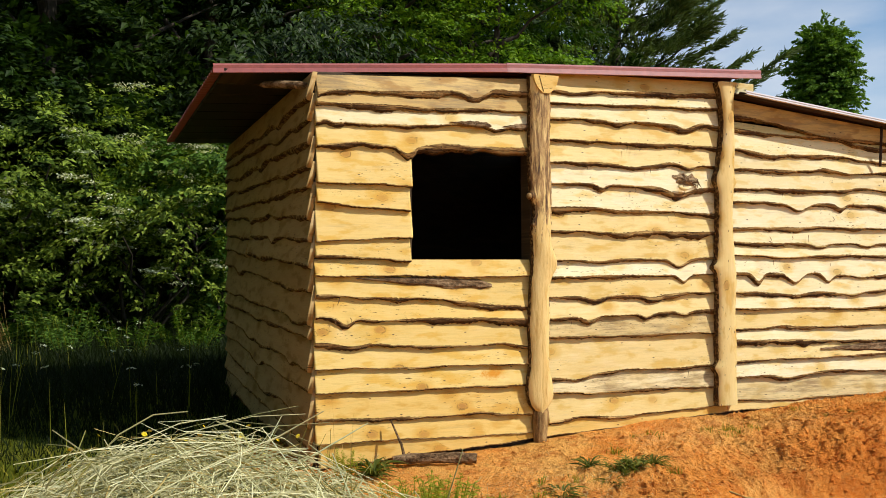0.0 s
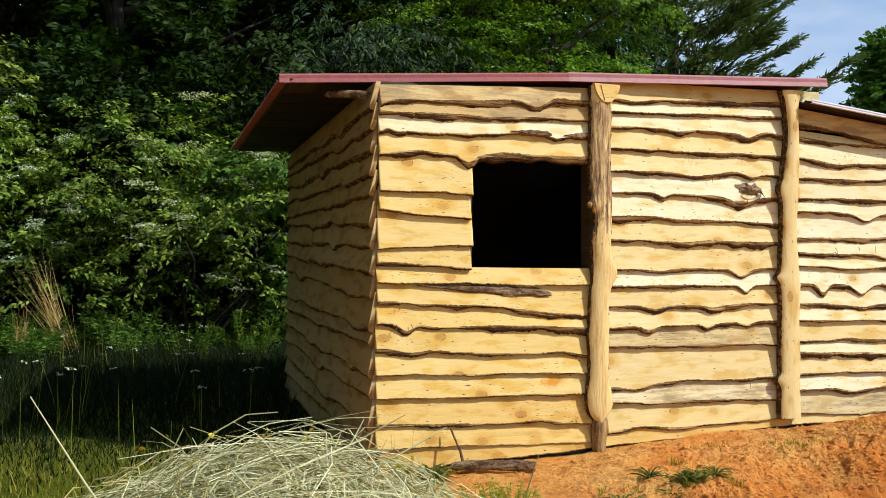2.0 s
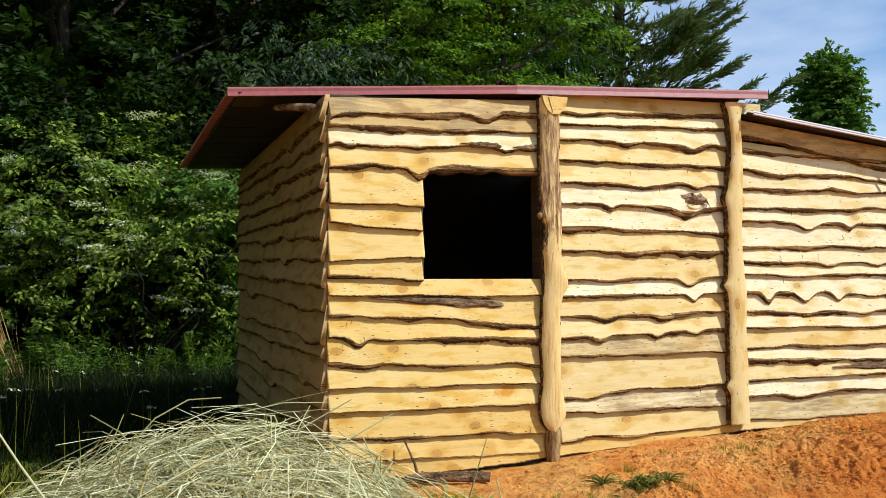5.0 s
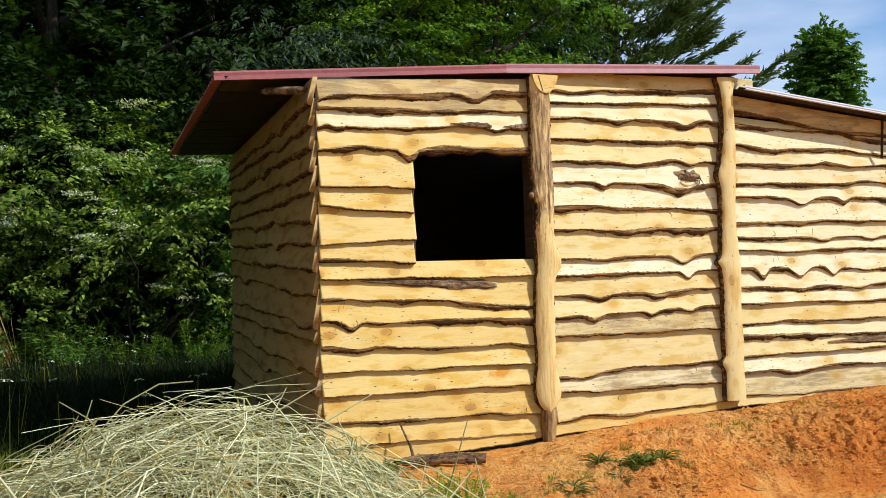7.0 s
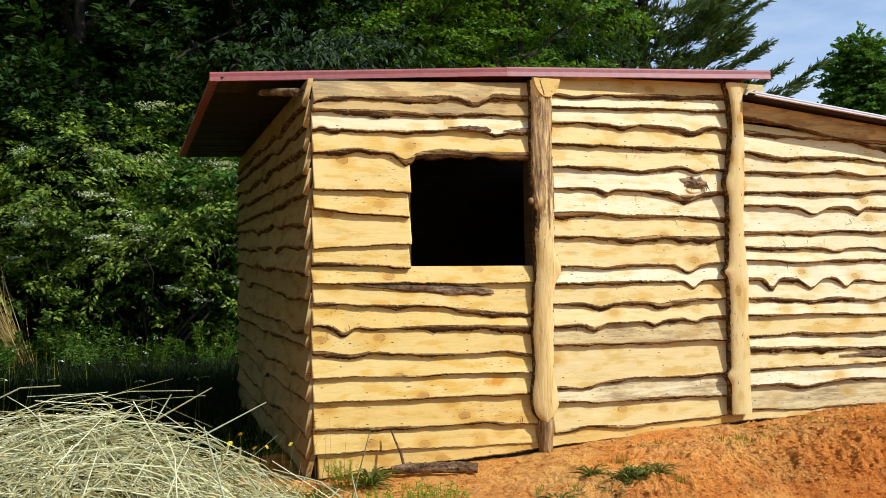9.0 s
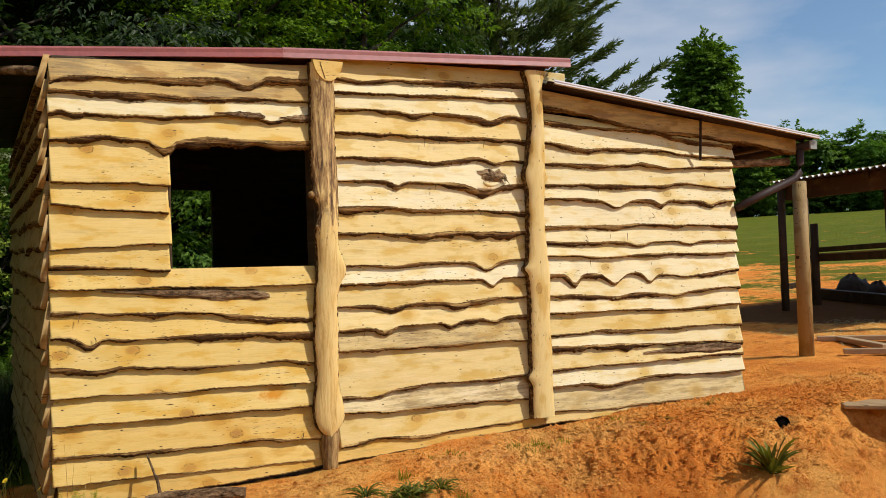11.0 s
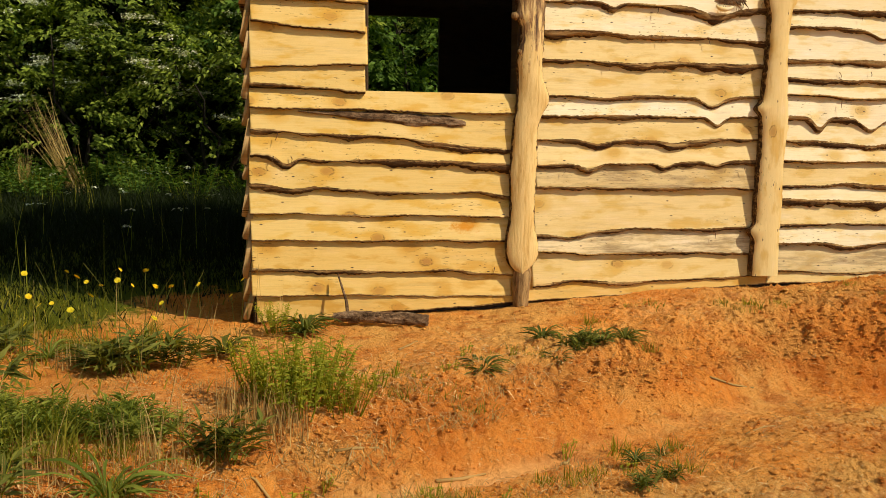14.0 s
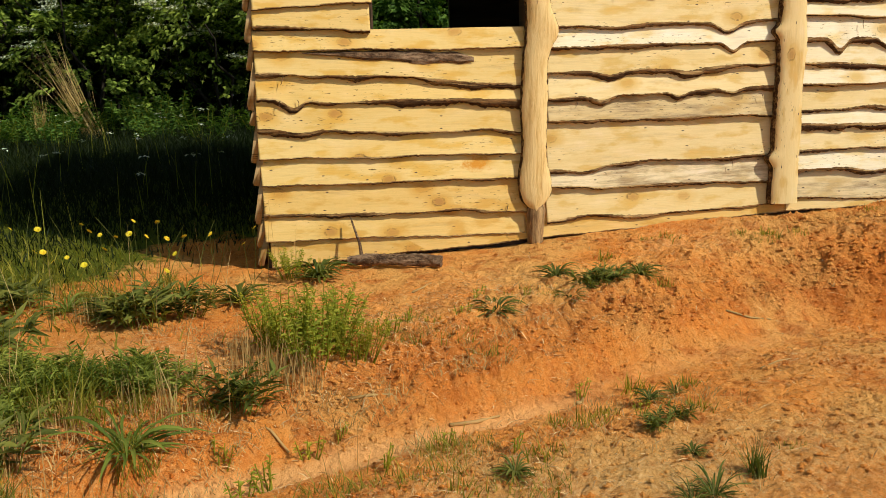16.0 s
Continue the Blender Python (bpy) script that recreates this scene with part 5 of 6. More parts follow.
def shrub(name, label, seed, height, spread, sprays, leafmat, leaf=0.07, width=0.48, per=58, flowers=0.25, group="", droop=0.15):
    """A many-stemmed shrub: arching stems, leafy sprays in layers, flower heads on top of some."""
    rng = np.random.default_rng(seed)
    ob = thing(name, (0, 0, 0), label, "shrub", group)
    lobes = []
    for k in range(7):
        a = k / 7 * 6.28 + rng.uniform(-0.3, 0.3)
        tip = np.array([math.cos(a) * spread * rng.uniform(0.35, 0.75), math.sin(a) * spread * rng.uniform(0.35, 0.75), height * rng.uniform(0.35, 0.85)])
        path = bent(rng, (0.1 * math.cos(a), 0.1 * math.sin(a), -0.15), tip, 7, 0.08)
        put("stem", mesh_of("stem", *tube(path, np.linspace(0.028, 0.007, 7), 5, False), [TRUNK], True), ob)
        lobes.append(tip)
    arr, fl = [], []
    each = sprays // (len(lobes) + 2)
    for tip in lobes + [np.array([0, 0, height * 0.3]), np.array([0, -spread * 0.3, height * 0.22])]:
        q = crown(rng, each, tip, (spread * 0.50, spread * 0.50, height * 0.27), per, 0.46, leaf, width, droop, 0.30, 0.6, 0.75, 0.20)
        arr.append(q)
        for s in np.nonzero(rng.uniform(0, 1, each) < flowers)[0]:
            row = q[0][s * per:(s + 1) * per]
            if row[:, 2].mean() > tip[2] - 0.02 * height:
                for at in row[rng.choice(per, 4, replace=False)]:
                    fl.append(at + rng.normal(0, 0.045, (46, 3)) * np.array([1, 1, 0.22]) + np.array([0, 0, 0.045]))
    a = [np.concatenate([q[i] for q in arr]) for i in range(5)]
    stuff(put("foliage", mesh_of("foliage", *leaves(*a), [leafmat]), ob))
    if flowers:
        c = np.concatenate(fl)
        v = leaves(c, rng.normal(0, 1, c.shape) * np.array([1, 1, 0.3]), rng.normal(0, 0.3, c.shape) + np.array([0, 0, 1.0]), np.full(len(c), 0.026), np.full(len(c), 0.020))
        stuff(put("blossom", mesh_of("blossom", *v, [BLOSSOM]), ob, "flat white flower heads"))
    return ob


def tree(name, label, seed, height, radius, base, sprays, leafmat, leaf=0.11, width=0.5, per=40, droop=0.2, trunk=0.16, reach=0.7, group="", squash=0.55, n=12, taper=0.45, core=None):
    """Tapered trunk, limbs and a crown of leafy sprays round the limb ends. base: height of the lowest limbs."""
    rng = np.random.default_rng(seed)
    ob = thing(name, (0, 0, 0), label, "tree", group)
    put("trunk", mesh_of("trunk", *tube(bent(rng, (0, 0, -0.3), (rng.normal(0, 0.3), rng.normal(0, 0.3), height * 0.82), 9, 0.02), np.linspace(trunk, 0.02, 9), 9, False), [TRUNK], True), ob)
    tips = []
    for k in range(n):
        f = k / (n - 1)
        z0 = base * 0.9 + (height * 0.85 - base) * f
        a = k * 2.4 + rng.uniform(-0.4, 0.4)
        rr = radius * (0.9 - taper * f) * rng.uniform(0.55, 0.95)
        tip = np.array([rr * math.cos(a), rr * math.sin(a), z0 + rng.uniform(0.1, 0.5) * rr])
        put("limb", mesh_of("limb", *tube(bent(rng, (0, 0, z0 - 0.25 * rr), tip, 6, 0.06), np.linspace(trunk * 0.4, 0.012, 6), 5, False), [TRUNK], True), ob)
        tips.append((tip, rr))
    arr = []
    for tip, rr in tips:
        k = max(0.55 * radius, 0.45 * rr)
        arr.append(crown(rng, sprays // n, tip, (k, k, k * squash), per, reach, leaf, width, droop, 0.3))
    if core:
        arr.append(crown(rng, sprays, (0, 0, core[0]), (core[1], core[1], core[2]), per, reach, leaf, width, droop, 0.35))
    a = [np.concatenate([q[i] for q in arr]) for i in range(5)]
    stuff(put("crown", mesh_of("crown", *leaves(*a), [leafmat]), ob))
    return ob


def conifer(name, label, seed, height, radius, base):
    """A pine: whorls of long boughs whose ends turn up, set with tufts of needles."""
    rng = np.random.default_rng(seed)
    ob = thing(name, (0, 0, 0), label, "tree")
    put("trunk", mesh_of("trunk", *tube([(0, 0, -0.3), (0.05, 0, height * 0.5), (0, 0, height)], [0.2, 0.14, 0.02], 9, False), [TRUNK], True), ob)
    at, ax = [], []
    z = base
    while z < height * 0.97:
        f = (z - base) / (height - base)
        for k in range(8):
            a = rng.uniform(0, 6.28)
            L = radius * (1 - 0.72 * f) * rng.uniform(0.6, 1.15)
            d = np.array([math.cos(a), math.sin(a), 0])
            t = np.linspace(0, 1, 8)[:, None]
            p = np.array([0, 0, z]) + d * L * t + np.array([0, 0, 1.0]) * L * (0.04 * t - 0.16 * t + 0.40 * t ** 2.2)
            put("bough", mesh_of("bough", *tube(p, np.linspace(0.035, 0.006, 8), 4, False), [TRUNK], True), ob)
            for _ in range(58):
                u = rng.uniform(0.25, 1.0) ** 0.8
                i = min(int(u * 7), 6)
                q = p[i] + (p[i + 1] - p[i]) * (u * 7 - i)
                s = rng.uniform(-1, 1) * 0.34 * L * (1.12 - u)
                w = np.cross(d, [0, 0, 1.0])
                c = q + w * s + d * abs(s) * 0.6 + np.array([0, 0, 0.16 * abs(s)])
                twig = unit(w * np.sign(s) * 0.5 + d + np.array([0, 0, 0.45]))
                m = 22
                e = rng.uniform(0, 1, m)[:, None]
                at.append(c + twig * (e - 0.5) * 0.46)
                ax.append(unit(twig * 1.4 + rng.normal(0, 0.45, (m, 3))))
        z += rng.uniform(0.38, 0.62)
    at, ax = np.concatenate(at), np.concatenate(ax)
    L = rng.uniform(0.12, 0.24, len(at))
    stuff(put("needles", mesh_of("needles", *leaves(at, ax, rng.normal(0, 1, at.shape), L, L * 0.17, 0.0, 0.05), [NEEDLE]), ob))
    return ob


def stand(ob, x, y, turn=0.0, scale=1.0, sink=0.0):
    ob.matrix_basis = pose(x, y, float(ground_z(x, y, False)) - sink, 0, 0, turn) @ Matrix.Scale(scale, 4)
    return ob


def again(ob, x, y, turn=0.0, scale=1.0, sink=0.0):
    o = copy_thing(ob, Matrix.Identity(4))
    return stand(o, x, y, turn, scale, sink)


# flowering shrubs along the edge of the wood
SH = "white-flowering green shrub at the edge of the wood"
s1 = stand(shrub("shrub", SH, 11, 3.1, 1.75, 270, SHRUB_LEAF, 0.072, 0.5, 48, 0.12, group="edge shrubs", droop=0.3), -2.0, 7.0, 10)
s2 = stand(shrub("shrub", SH, 12, 2.6, 1.5, 240, SHRUB_LEAF, 0.068, 0.5, 48, 0.18, group="edge shrubs", droop=0.3), -0.35, 6.55, 80)
s3 = stand(shrub("shrub", "leafy green shrub without flowers", 13, 2.4, 1.5, 230, GREEN_SHRUB, 0.090, 0.55, 40, group="edge shrubs", flowers=0, droop=0.4), 0.85, 6.9, 0)
# like s3, but in the leaf colour with shade put in
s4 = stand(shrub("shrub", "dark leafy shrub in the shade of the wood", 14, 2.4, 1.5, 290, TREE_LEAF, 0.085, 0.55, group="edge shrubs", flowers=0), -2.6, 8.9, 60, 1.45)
again(s2, -3.4, 7.6, 200, 1.1)
again(s1, -4.7, 8.7, 20, 1.5)
again(s4, -2.4, 10.2, 130, 2.0)
again(s4, 0.3, 10.6, 20, 1.9)
again(s1, -5.0, 8.2, 120, 1.0)
again(s3, 2.2, 8.0, 140, 1.05)
again(s1, 3.6, 8.8, 250, 0.95)
again(s4, -0.6, 8.9, 200, 1.4)
again(s3, -6.8, 9.0, 10, 1.3)
again(s3, 5.2, 9.6, 30, 1.1)
again(s2, -4.3, 6.6, 40, 0.75)

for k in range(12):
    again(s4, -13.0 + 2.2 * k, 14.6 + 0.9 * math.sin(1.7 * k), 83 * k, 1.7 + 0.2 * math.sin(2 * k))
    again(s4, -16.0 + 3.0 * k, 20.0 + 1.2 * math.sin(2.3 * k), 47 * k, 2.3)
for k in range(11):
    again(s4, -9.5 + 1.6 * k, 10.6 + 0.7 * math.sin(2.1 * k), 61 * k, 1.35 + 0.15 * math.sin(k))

# shrub copies enlarged to tree height, added to close gaps of sky
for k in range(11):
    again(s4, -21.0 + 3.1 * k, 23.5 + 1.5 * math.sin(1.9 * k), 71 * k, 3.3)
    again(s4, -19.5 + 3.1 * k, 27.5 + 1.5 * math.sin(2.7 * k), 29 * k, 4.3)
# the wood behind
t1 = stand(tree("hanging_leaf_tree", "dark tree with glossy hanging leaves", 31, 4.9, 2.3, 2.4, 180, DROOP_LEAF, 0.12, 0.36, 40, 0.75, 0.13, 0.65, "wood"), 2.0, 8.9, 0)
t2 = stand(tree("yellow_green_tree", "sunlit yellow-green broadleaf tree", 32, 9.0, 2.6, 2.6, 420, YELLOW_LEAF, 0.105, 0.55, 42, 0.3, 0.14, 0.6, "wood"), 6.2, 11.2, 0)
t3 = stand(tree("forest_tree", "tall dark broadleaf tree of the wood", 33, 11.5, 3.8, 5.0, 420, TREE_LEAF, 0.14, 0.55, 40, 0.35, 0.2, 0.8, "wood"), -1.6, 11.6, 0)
again(t3, -6.0, 12.2, 110, 1.05)
again(t3, 1.4, 13.6, 220, 1.1)
again(t3, 4.6, 14.0, 300, 1.05)
again(t3, -3.8, 15.6, 20, 1.15)
again(t3, -9.0, 14.5, 70, 1.1)
again(t3, 0.0, 17.5, 160, 1.2)
again(t3, 7.6, 15.4, 40, 0.9)
again(t3, -7.0, 18.5, 250, 1.2)
again(t3, 4.0, 18.5, 130, 1.15)
# the first four stand out of view, added to block sky light from the west
for k, (x, y) in enumerate(((-11, 11), (-9.5, 6.5), (-10.5, 2.0), (-9.0, -2.0), (-12, 16), (-8, 23), (-3, 22), (2.5, 22.5), (7.5, 21), (-12, 21), (0, 27), (6, 27), (-6, 28))):
    again(t3, x, y, 67 * k, 1.0 + 0.07 * (k % 4))
# unseen trees and shrubs, added to keep sky light off the side wall and lawn
for k, (x, y) in enumerate(((-5.6, -3.4), (-5.2, -0.6), (-5.4, 2.2), (-5.6, 5.0))):
    again(t2, x, y, 95 * k, 0.95)
    again(s3, x + 0.9, y + 1.3, 55 * k, 1.2)
again(t2, 4.2, 11.0, 120, 0.85)
again(t1, 4.0, 9.8, 80, 0.7)
stand(conifer("pine_tree", "tall pine with dark sweeping boughs", 41, 13.0, 4.0, 2.6), 17.4, 24.1, 0, 1.45)
stand(tree("field_tree", "lone leafy tree standing in the pasture", 51, 9.3, 0.80, 2.2, 800, FAR_LEAF, 0.17, 0.6, 40, 0.1, 0.16, 0.50, "", 0.85, 22, 0.3, (6.0, 1.50, 2.8)), 59.7, 55.6, 140, 1.88)
# far wood at the top of the pasture
rng = np.random.default_rng(77)
far2 = stand(tree("far_tree", "broadleaf tree in the far wood", 52, 9.0, 3.6, 0.2, 420, FAR_LEAF, 0.42, 0.7, 30, 0.2, 0.25, 1.1, "far wood", 0.8), 80.5, 46.0, 0, 0.80)
for k in range(44):
    a = radians(14 + 44 * (k + rng.uniform(-0.3, 0.3)) / 44)
    d = rng.uniform(84, 98)
    again(far2, d * math.cos(a), d * math.sin(a), rng.uniform(0, 360), rng.uniform(0.55, 0.88), 0.3)

# turf, taller at the back, as one sheet of blades
rng = np.random.default_rng(3)
n = 150000
gxy = np.stack([rng.uniform(-5.5, 3.0, n), rng.uniform(-1.6, 8.2, n)], 1)
keep = rng.uniform(0, 1, n) < turf_amount(gxy[:, 0], gxy[:, 1]) * np.where((gxy[:, 0] > -0.06) & (gxy[:, 1] > -0.1) & (gxy[:, 1] < 2.65), 0, 1)
gxy = gxy[keep]
gat = np.column_stack([gxy, ground_z(gxy[:, 0], gxy[:, 1]) - 0.01])
tall = 0.050 + 0.10 * smooth(0.8, 3.0, gxy[:, 1]) + 0.12 * smooth(5.0, 7.0, gxy[:, 1])
hgt = tall * rng.uniform(0.5, 1.6, len(gat))
v, f = blades(rng, gat, hgt, rng.uniform(0.1, 0.9, len(gat)), rng.uniform(0.004, 0.009, len(gat)))
# blades back from the front strip take the shade-darkened colour
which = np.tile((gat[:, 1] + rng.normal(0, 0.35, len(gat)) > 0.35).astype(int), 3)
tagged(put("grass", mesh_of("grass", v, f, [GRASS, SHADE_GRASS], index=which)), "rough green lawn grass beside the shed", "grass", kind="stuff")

# seed heads and small white flowers in the lawn
n = 150
wx, wy = rng.uniform(-3.2, -0.3, n), rng.uniform(0.6, 6.5, n)
wz = ground_z(wx, wy, False)
wh = rng.uniform(0.25, 0.5, n)
st = blades(rng, np.column_stack([wx, wy, wz]), wh, rng.uniform(0.05, 0.3, n), np.full(n, 0.004), 0.3)
tagged(put("wild_stems", mesh_of("wild_stems", *st, [WEED_LIGHT])), "thin green stems of meadow flowers", "grass", kind="stuff")
c = np.column_stack([wx, wy, wz + wh * 0.92])[::3]
c = (c[:, None] + rng.normal(0, 0.014, (len(c), 8, 3)) * np.array([1, 1, 0.3])).reshape(-1, 3)
fv = leaves(c, rng.normal(0, 1, c.shape) * np.array([1, 1, 0.2]), rng.normal(0, 0.3, c.shape) + np.array([0, 0, 1.0]), np.full(len(c), 0.022), np.full(len(c), 0.016))
tagged(put("white_flowers", mesh_of("white_flowers", *fv, [BLOSSOM])), "small white meadow flowers in the shaded grass", "flowers", kind="stuff")


def strap_leaves(rng, n, length, width, rise, spread=6.28, segs=5, sag=0.75):
    """Long arching leaves from one root: V-shaped strips."""
    v, f = [], []
    for k in range(n):
        a = k / n * spread + rng.uniform(-0.7, 0.7)
        L, W = length * rng.uniform(0.45, 1.25), width * rng.uniform(0.6, 1.2)
        up = rise * rng.uniform(0.15, 1.5)
        tw, roll = rng.uniform(-0.5, 0.5), rng.uniform(-0.6, 0.6)
        d, s = np.array([math.cos(a), math.sin(a), 0]), np.array([-math.sin(a), math.cos(a), 0])
        o = len(v)
        for i in range(segs + 1):
            u = i / segs
            p = d * L * (u * (0.75 + 0.25 * u)) + s * L * tw * u * u * 0.5 + np.array([0, 0, L * up * (u - sag * u * u)]) + d * 0.008
            w = W * (0.25 + 1.5 * u) * (1 - u ** 2.2) + 0.0005
            v += [p - s * w * 0.5 + np.array([0, 0, (0.25 + 0.5 * roll) * w]), p, p + s * w * 0.5 + np.array([0, 0, (0.25 - 0.5 * roll) * w])]
        for i in range(segs):
            f += [(o + 3 * i + j, o + 3 * i + j + 1, o + 3 * i + j + 4, o + 3 * i + j + 3) for j in (0, 1)]
    return np.array(v), np.array(f)


def rosette(seed, label, n=26, length=0.16, width=0.022, rise=0.9, mat=WEED, name="weed_rosette", sag=0.75):
    rng = np.random.default_rng(seed)
    ob = thing(name, (0, 0, 0), label, "plant", "weeds")
    stuff(put("leaves", mesh_of("leaves", *strap_leaves(rng, n, length, width, rise, sag=sag), [mat], True), ob))
    return ob


def bushy(seed, label, height, spread, stems, mat, leaf, per=46, width=0.3, name="leafy_weed", spike=False):
    """Upright weed: thin stems, each clothed with small narrow leaves."""
    rng = np.random.default_rng(seed)
    ob = thing(name, (0, 0, 0), label, "plant", "weeds")
    at, ax, nm, ln = [], [], [], []
    for k in range(stems):
        a, r = rng.uniform(0, 6.28), spread * math.sqrt(rng.uniform())
        b = np.array([0.6 * r * math.cos(a), 0.6 * r * math.sin(a), -0.01])
        h = height * rng.uniform(0.6, 1.15)
        t = np.array([r * math.cos(a) * 1.3, r * math.sin(a) * 1.3, h])
        path = bent(rng, b, t, 5, 0.04)
        put("stem", mesh_of("stem", *tube(path, np.linspace(0.0028, 0.0012, 5), 4, False), [WEED_LIGHT], True), ob)
        u = rng.uniform(0.12, 1.0, per) ** (0.7 if spike else 0.55)
        i = np.minimum((u * 4).astype(int), 3)
        p = path[i] + (path[i + 1] - path[i]) * (u * 4 - i)[:, None]
        g = rng.uniform(0, 6.28, per)
        at.append(p)
        ax.append(np.stack([np.cos(g), np.sin(g), rng.uniform(-0.1, 0.9, per)], 1))
        nm.append(np.stack([-np.cos(g) * 0.3, -np.sin(g) * 0.3, np.ones(per)], 1) + np.array([0.25, -0.5, 0]) + rng.normal(0, 0.25, (per, 3)))
        ln.append(leaf * rng.uniform(0.5, 1.2, per) * (1.15 - 0.5 * u))
    ln = np.concatenate(ln)
    stuff(put("leaves", mesh_of("leaves", *leaves(np.concatenate(at), np.concatenate(ax), np.concatenate(nm), ln, ln * width), [mat]), ob))
    return ob


def tuft(seed, label, n, height, spread, mat=GRASS, name="grass_tuft", lean=(0.1, 0.8), width=(0.003, 0.006)):
    rng = np.random.default_rng(seed)
    ob = thing(name, (0, 0, 0), label, "grass", "weeds")
    r, a = spread * np.sqrt(rng.uniform(0, 1, n)), rng.uniform(0, 6.28, n)
    at = np.stack([r * np.cos(a), r * np.sin(a), np.full(n, -0.008)], 1)
    stuff(put("tuft", mesh_of("tuft", *blades(rng, at, height * rng.uniform(0.5, 1.15, n), rng.uniform(*lean, n), rng.uniform(*width, n)), [mat]), ob))
    return ob


def spread_out(ob, places):
    for x, y, turn, scale in places:
        again(ob, x, y, turn, scale)


R1 = stand(rosette(61, "dark green rosette of long weed leaves by the wall", 64, 0.135, 0.014, 1.1), 0.21, -0.27, 0)
spread_out(R1, ((-0.10, -0.53, 30, 0.85), (1.09, -0.70, 100, 0.62), (0.78, -1.00, 50, 0.72), (1.41, -0.74, 10, 0.66), (1.08, -0.91, 150, 0.5), (1.11, -1.55, 70, 0.40), (1.02, -2.02, 20, 0.30), (0.58, -2.03, 200, 0.42), (-0.55, -0.62, 80, 0.9), (1.30, -0.77, 130, 0.5)))
R2 = stand(bushy(62, "broad dark green weed with drooping leaves", 0.13, 0.12, 15, WEED, 0.115, 13, 0.21, "broad_weed"), -0.35, -0.72, 40, 0.9)
spread_out(R2, ((-0.45, -0.73, 80, 0.8), (-0.26, -0.66, 170, 0.65), (1.17, -0.83, 200, 0.45), (1.26, -0.80, 20, 0.5), (-0.06, -1.49, 130, 0.8), (1.00, -1.86, 60, 0.32), (1.07, -1.82, 160, 0.3), (-0.92, -0.44, 10, 0.8), (-0.84, -1.02, 10, 1.0), (-0.62, -1.78, 45, 0.9)))
R3 = stand(rosette(63, "pale grassy rosette flattened on the ground", 46, 0.175, 0.0125, 1.0, WEED_MID), -0.33, -1.71, 0)
spread_out(R3, ((-0.72, -0.50, 70, 0.7), (-0.60, -1.55, 30, 0.7)))
stand(rosette(64, "stiff sword-leaved plant on the clay bank", 64, 0.125, 0.026, 1.7, WEED, "sword_plant", 0.35), 2.86, -1.16, 15, 0.90)
R5 = stand(rosette(65, "spiky dark green rosette of stiff narrow leaves", 70, 0.115, 0.0075, 1.3, WEED, sag=0.6), 0.97, -2.23, 0, 0.62)
spread_out(R5, ((0.91, -2.25, 90, 0.45), (1.20, -1.52, 40, 0.4)))
B1 = stand(bushy(71, "feathery light green weed bush", 0.200, 0.13, 34, WEED_LIGHT, 0.036, 24, 0.30), 0.15, -1.27, 0)
spread_out(B1, ((0.06, -1.18, 90, 0.9), (0.28, -1.27, 200, 0.70), (0.21, -1.14, 300, 0.8), (0.10, -0.20, 20, 0.55)))
B4 = stand(bushy(74, "small sparse light green seedling", 0.075, 0.035, 5, WEED_LIGHT, 0.024, 9, 0.30, "seedling"), 0.40, -1.12, 0)
spread_out(B4, ((0.96, -1.36, 30, 0.8), (0.12, -1.66, 10, 1.0), (-0.11, -1.72, 140, 1.1), (0.02, -1.80, 250, 1.2), (-0.05, -1.84, 20, 1.0), (0.30, -1.80, 80, 0.9), (0.74, -0.88, 40, 0.8), (0.66, -1.02, 10, 0.8), (0.46, -1.06, 80, 0.9), (0.55, -1.10, 190, 0.7), (0.20, -1.60, 60, 0.7), (0.62, -1.86, 60, 0.7), (1.02, -1.70, 0, 0.6), (0.48, -1.66, 0, 0.7)))
B2 = stand(bushy(72, "upright weed with whorls of narrow leaves", 0.125, 0.12, 18, WEED_MID, 0.068, 36, 0.16, spike=True), -0.71, -1.28, 0, 0.85)
spread_out(B2, ((-0.58, -1.33, 60, 0.85), (-0.49, -1.38, 140, 0.8), (-0.42, -1.37, 220, 0.9), (-0.35, -1.39, 300, 0.75), (-0.27, -1.41, 20, 0.7), (-0.83, -1.32, 10, 1.1), (-0.65, -1.52, 80, 0.8), (-0.80, -1.70, 10, 1.1), (-0.92, -1.50, 80, 1.2)))
G1 = stand(tuft(81, "green grass tuft in the clay", 46, 0.075, 0.070), 1.12, -1.41, 0, 0.8)
spread_out(G1, ((1.28, -1.46, 20, 0.6), (0.87, -1.74, 70, 0.8), (0.68, -1.96, 140, 0.8), (1.48, -0.79, 200, 0.6), (1.35, -0.53, 10, 0.7), (1.71, -0.32, 33, 0.7), (1.62, -0.30, 80, 0.5), (2.13, -0.40, 10, 0.7), (2.25, -0.44, 90, 0.6), (2.02, -0.36, 220, 0.5), (2.75, -0.22, 60, 0.5)))
spread_out(G1, ((0.85, -0.92, 10, 0.6), (0.95, -0.85, 100, 0.6), (0.72, -0.98, 60, 0.6), (0.25, -0.16, 30, 0.9), (0.80, -1.66, 30, 0.6), (0.95, -1.64, 75, 0.5), (1.16, -1.76, 15, 0.6), (1.26, -2.06, 120, 0.5), (0.45, -2.10, 60, 0.7), (0.33, -2.02, 10, 0.6)))
G2 = stand(tuft(82, "patchy half-dry grass on the clay bank", 190, 0.036, 0.15, STRAW_BROWN, lean=(0.3, 1.6), width=(0.0012, 0.0026)), 0.46, -1.77, 0)
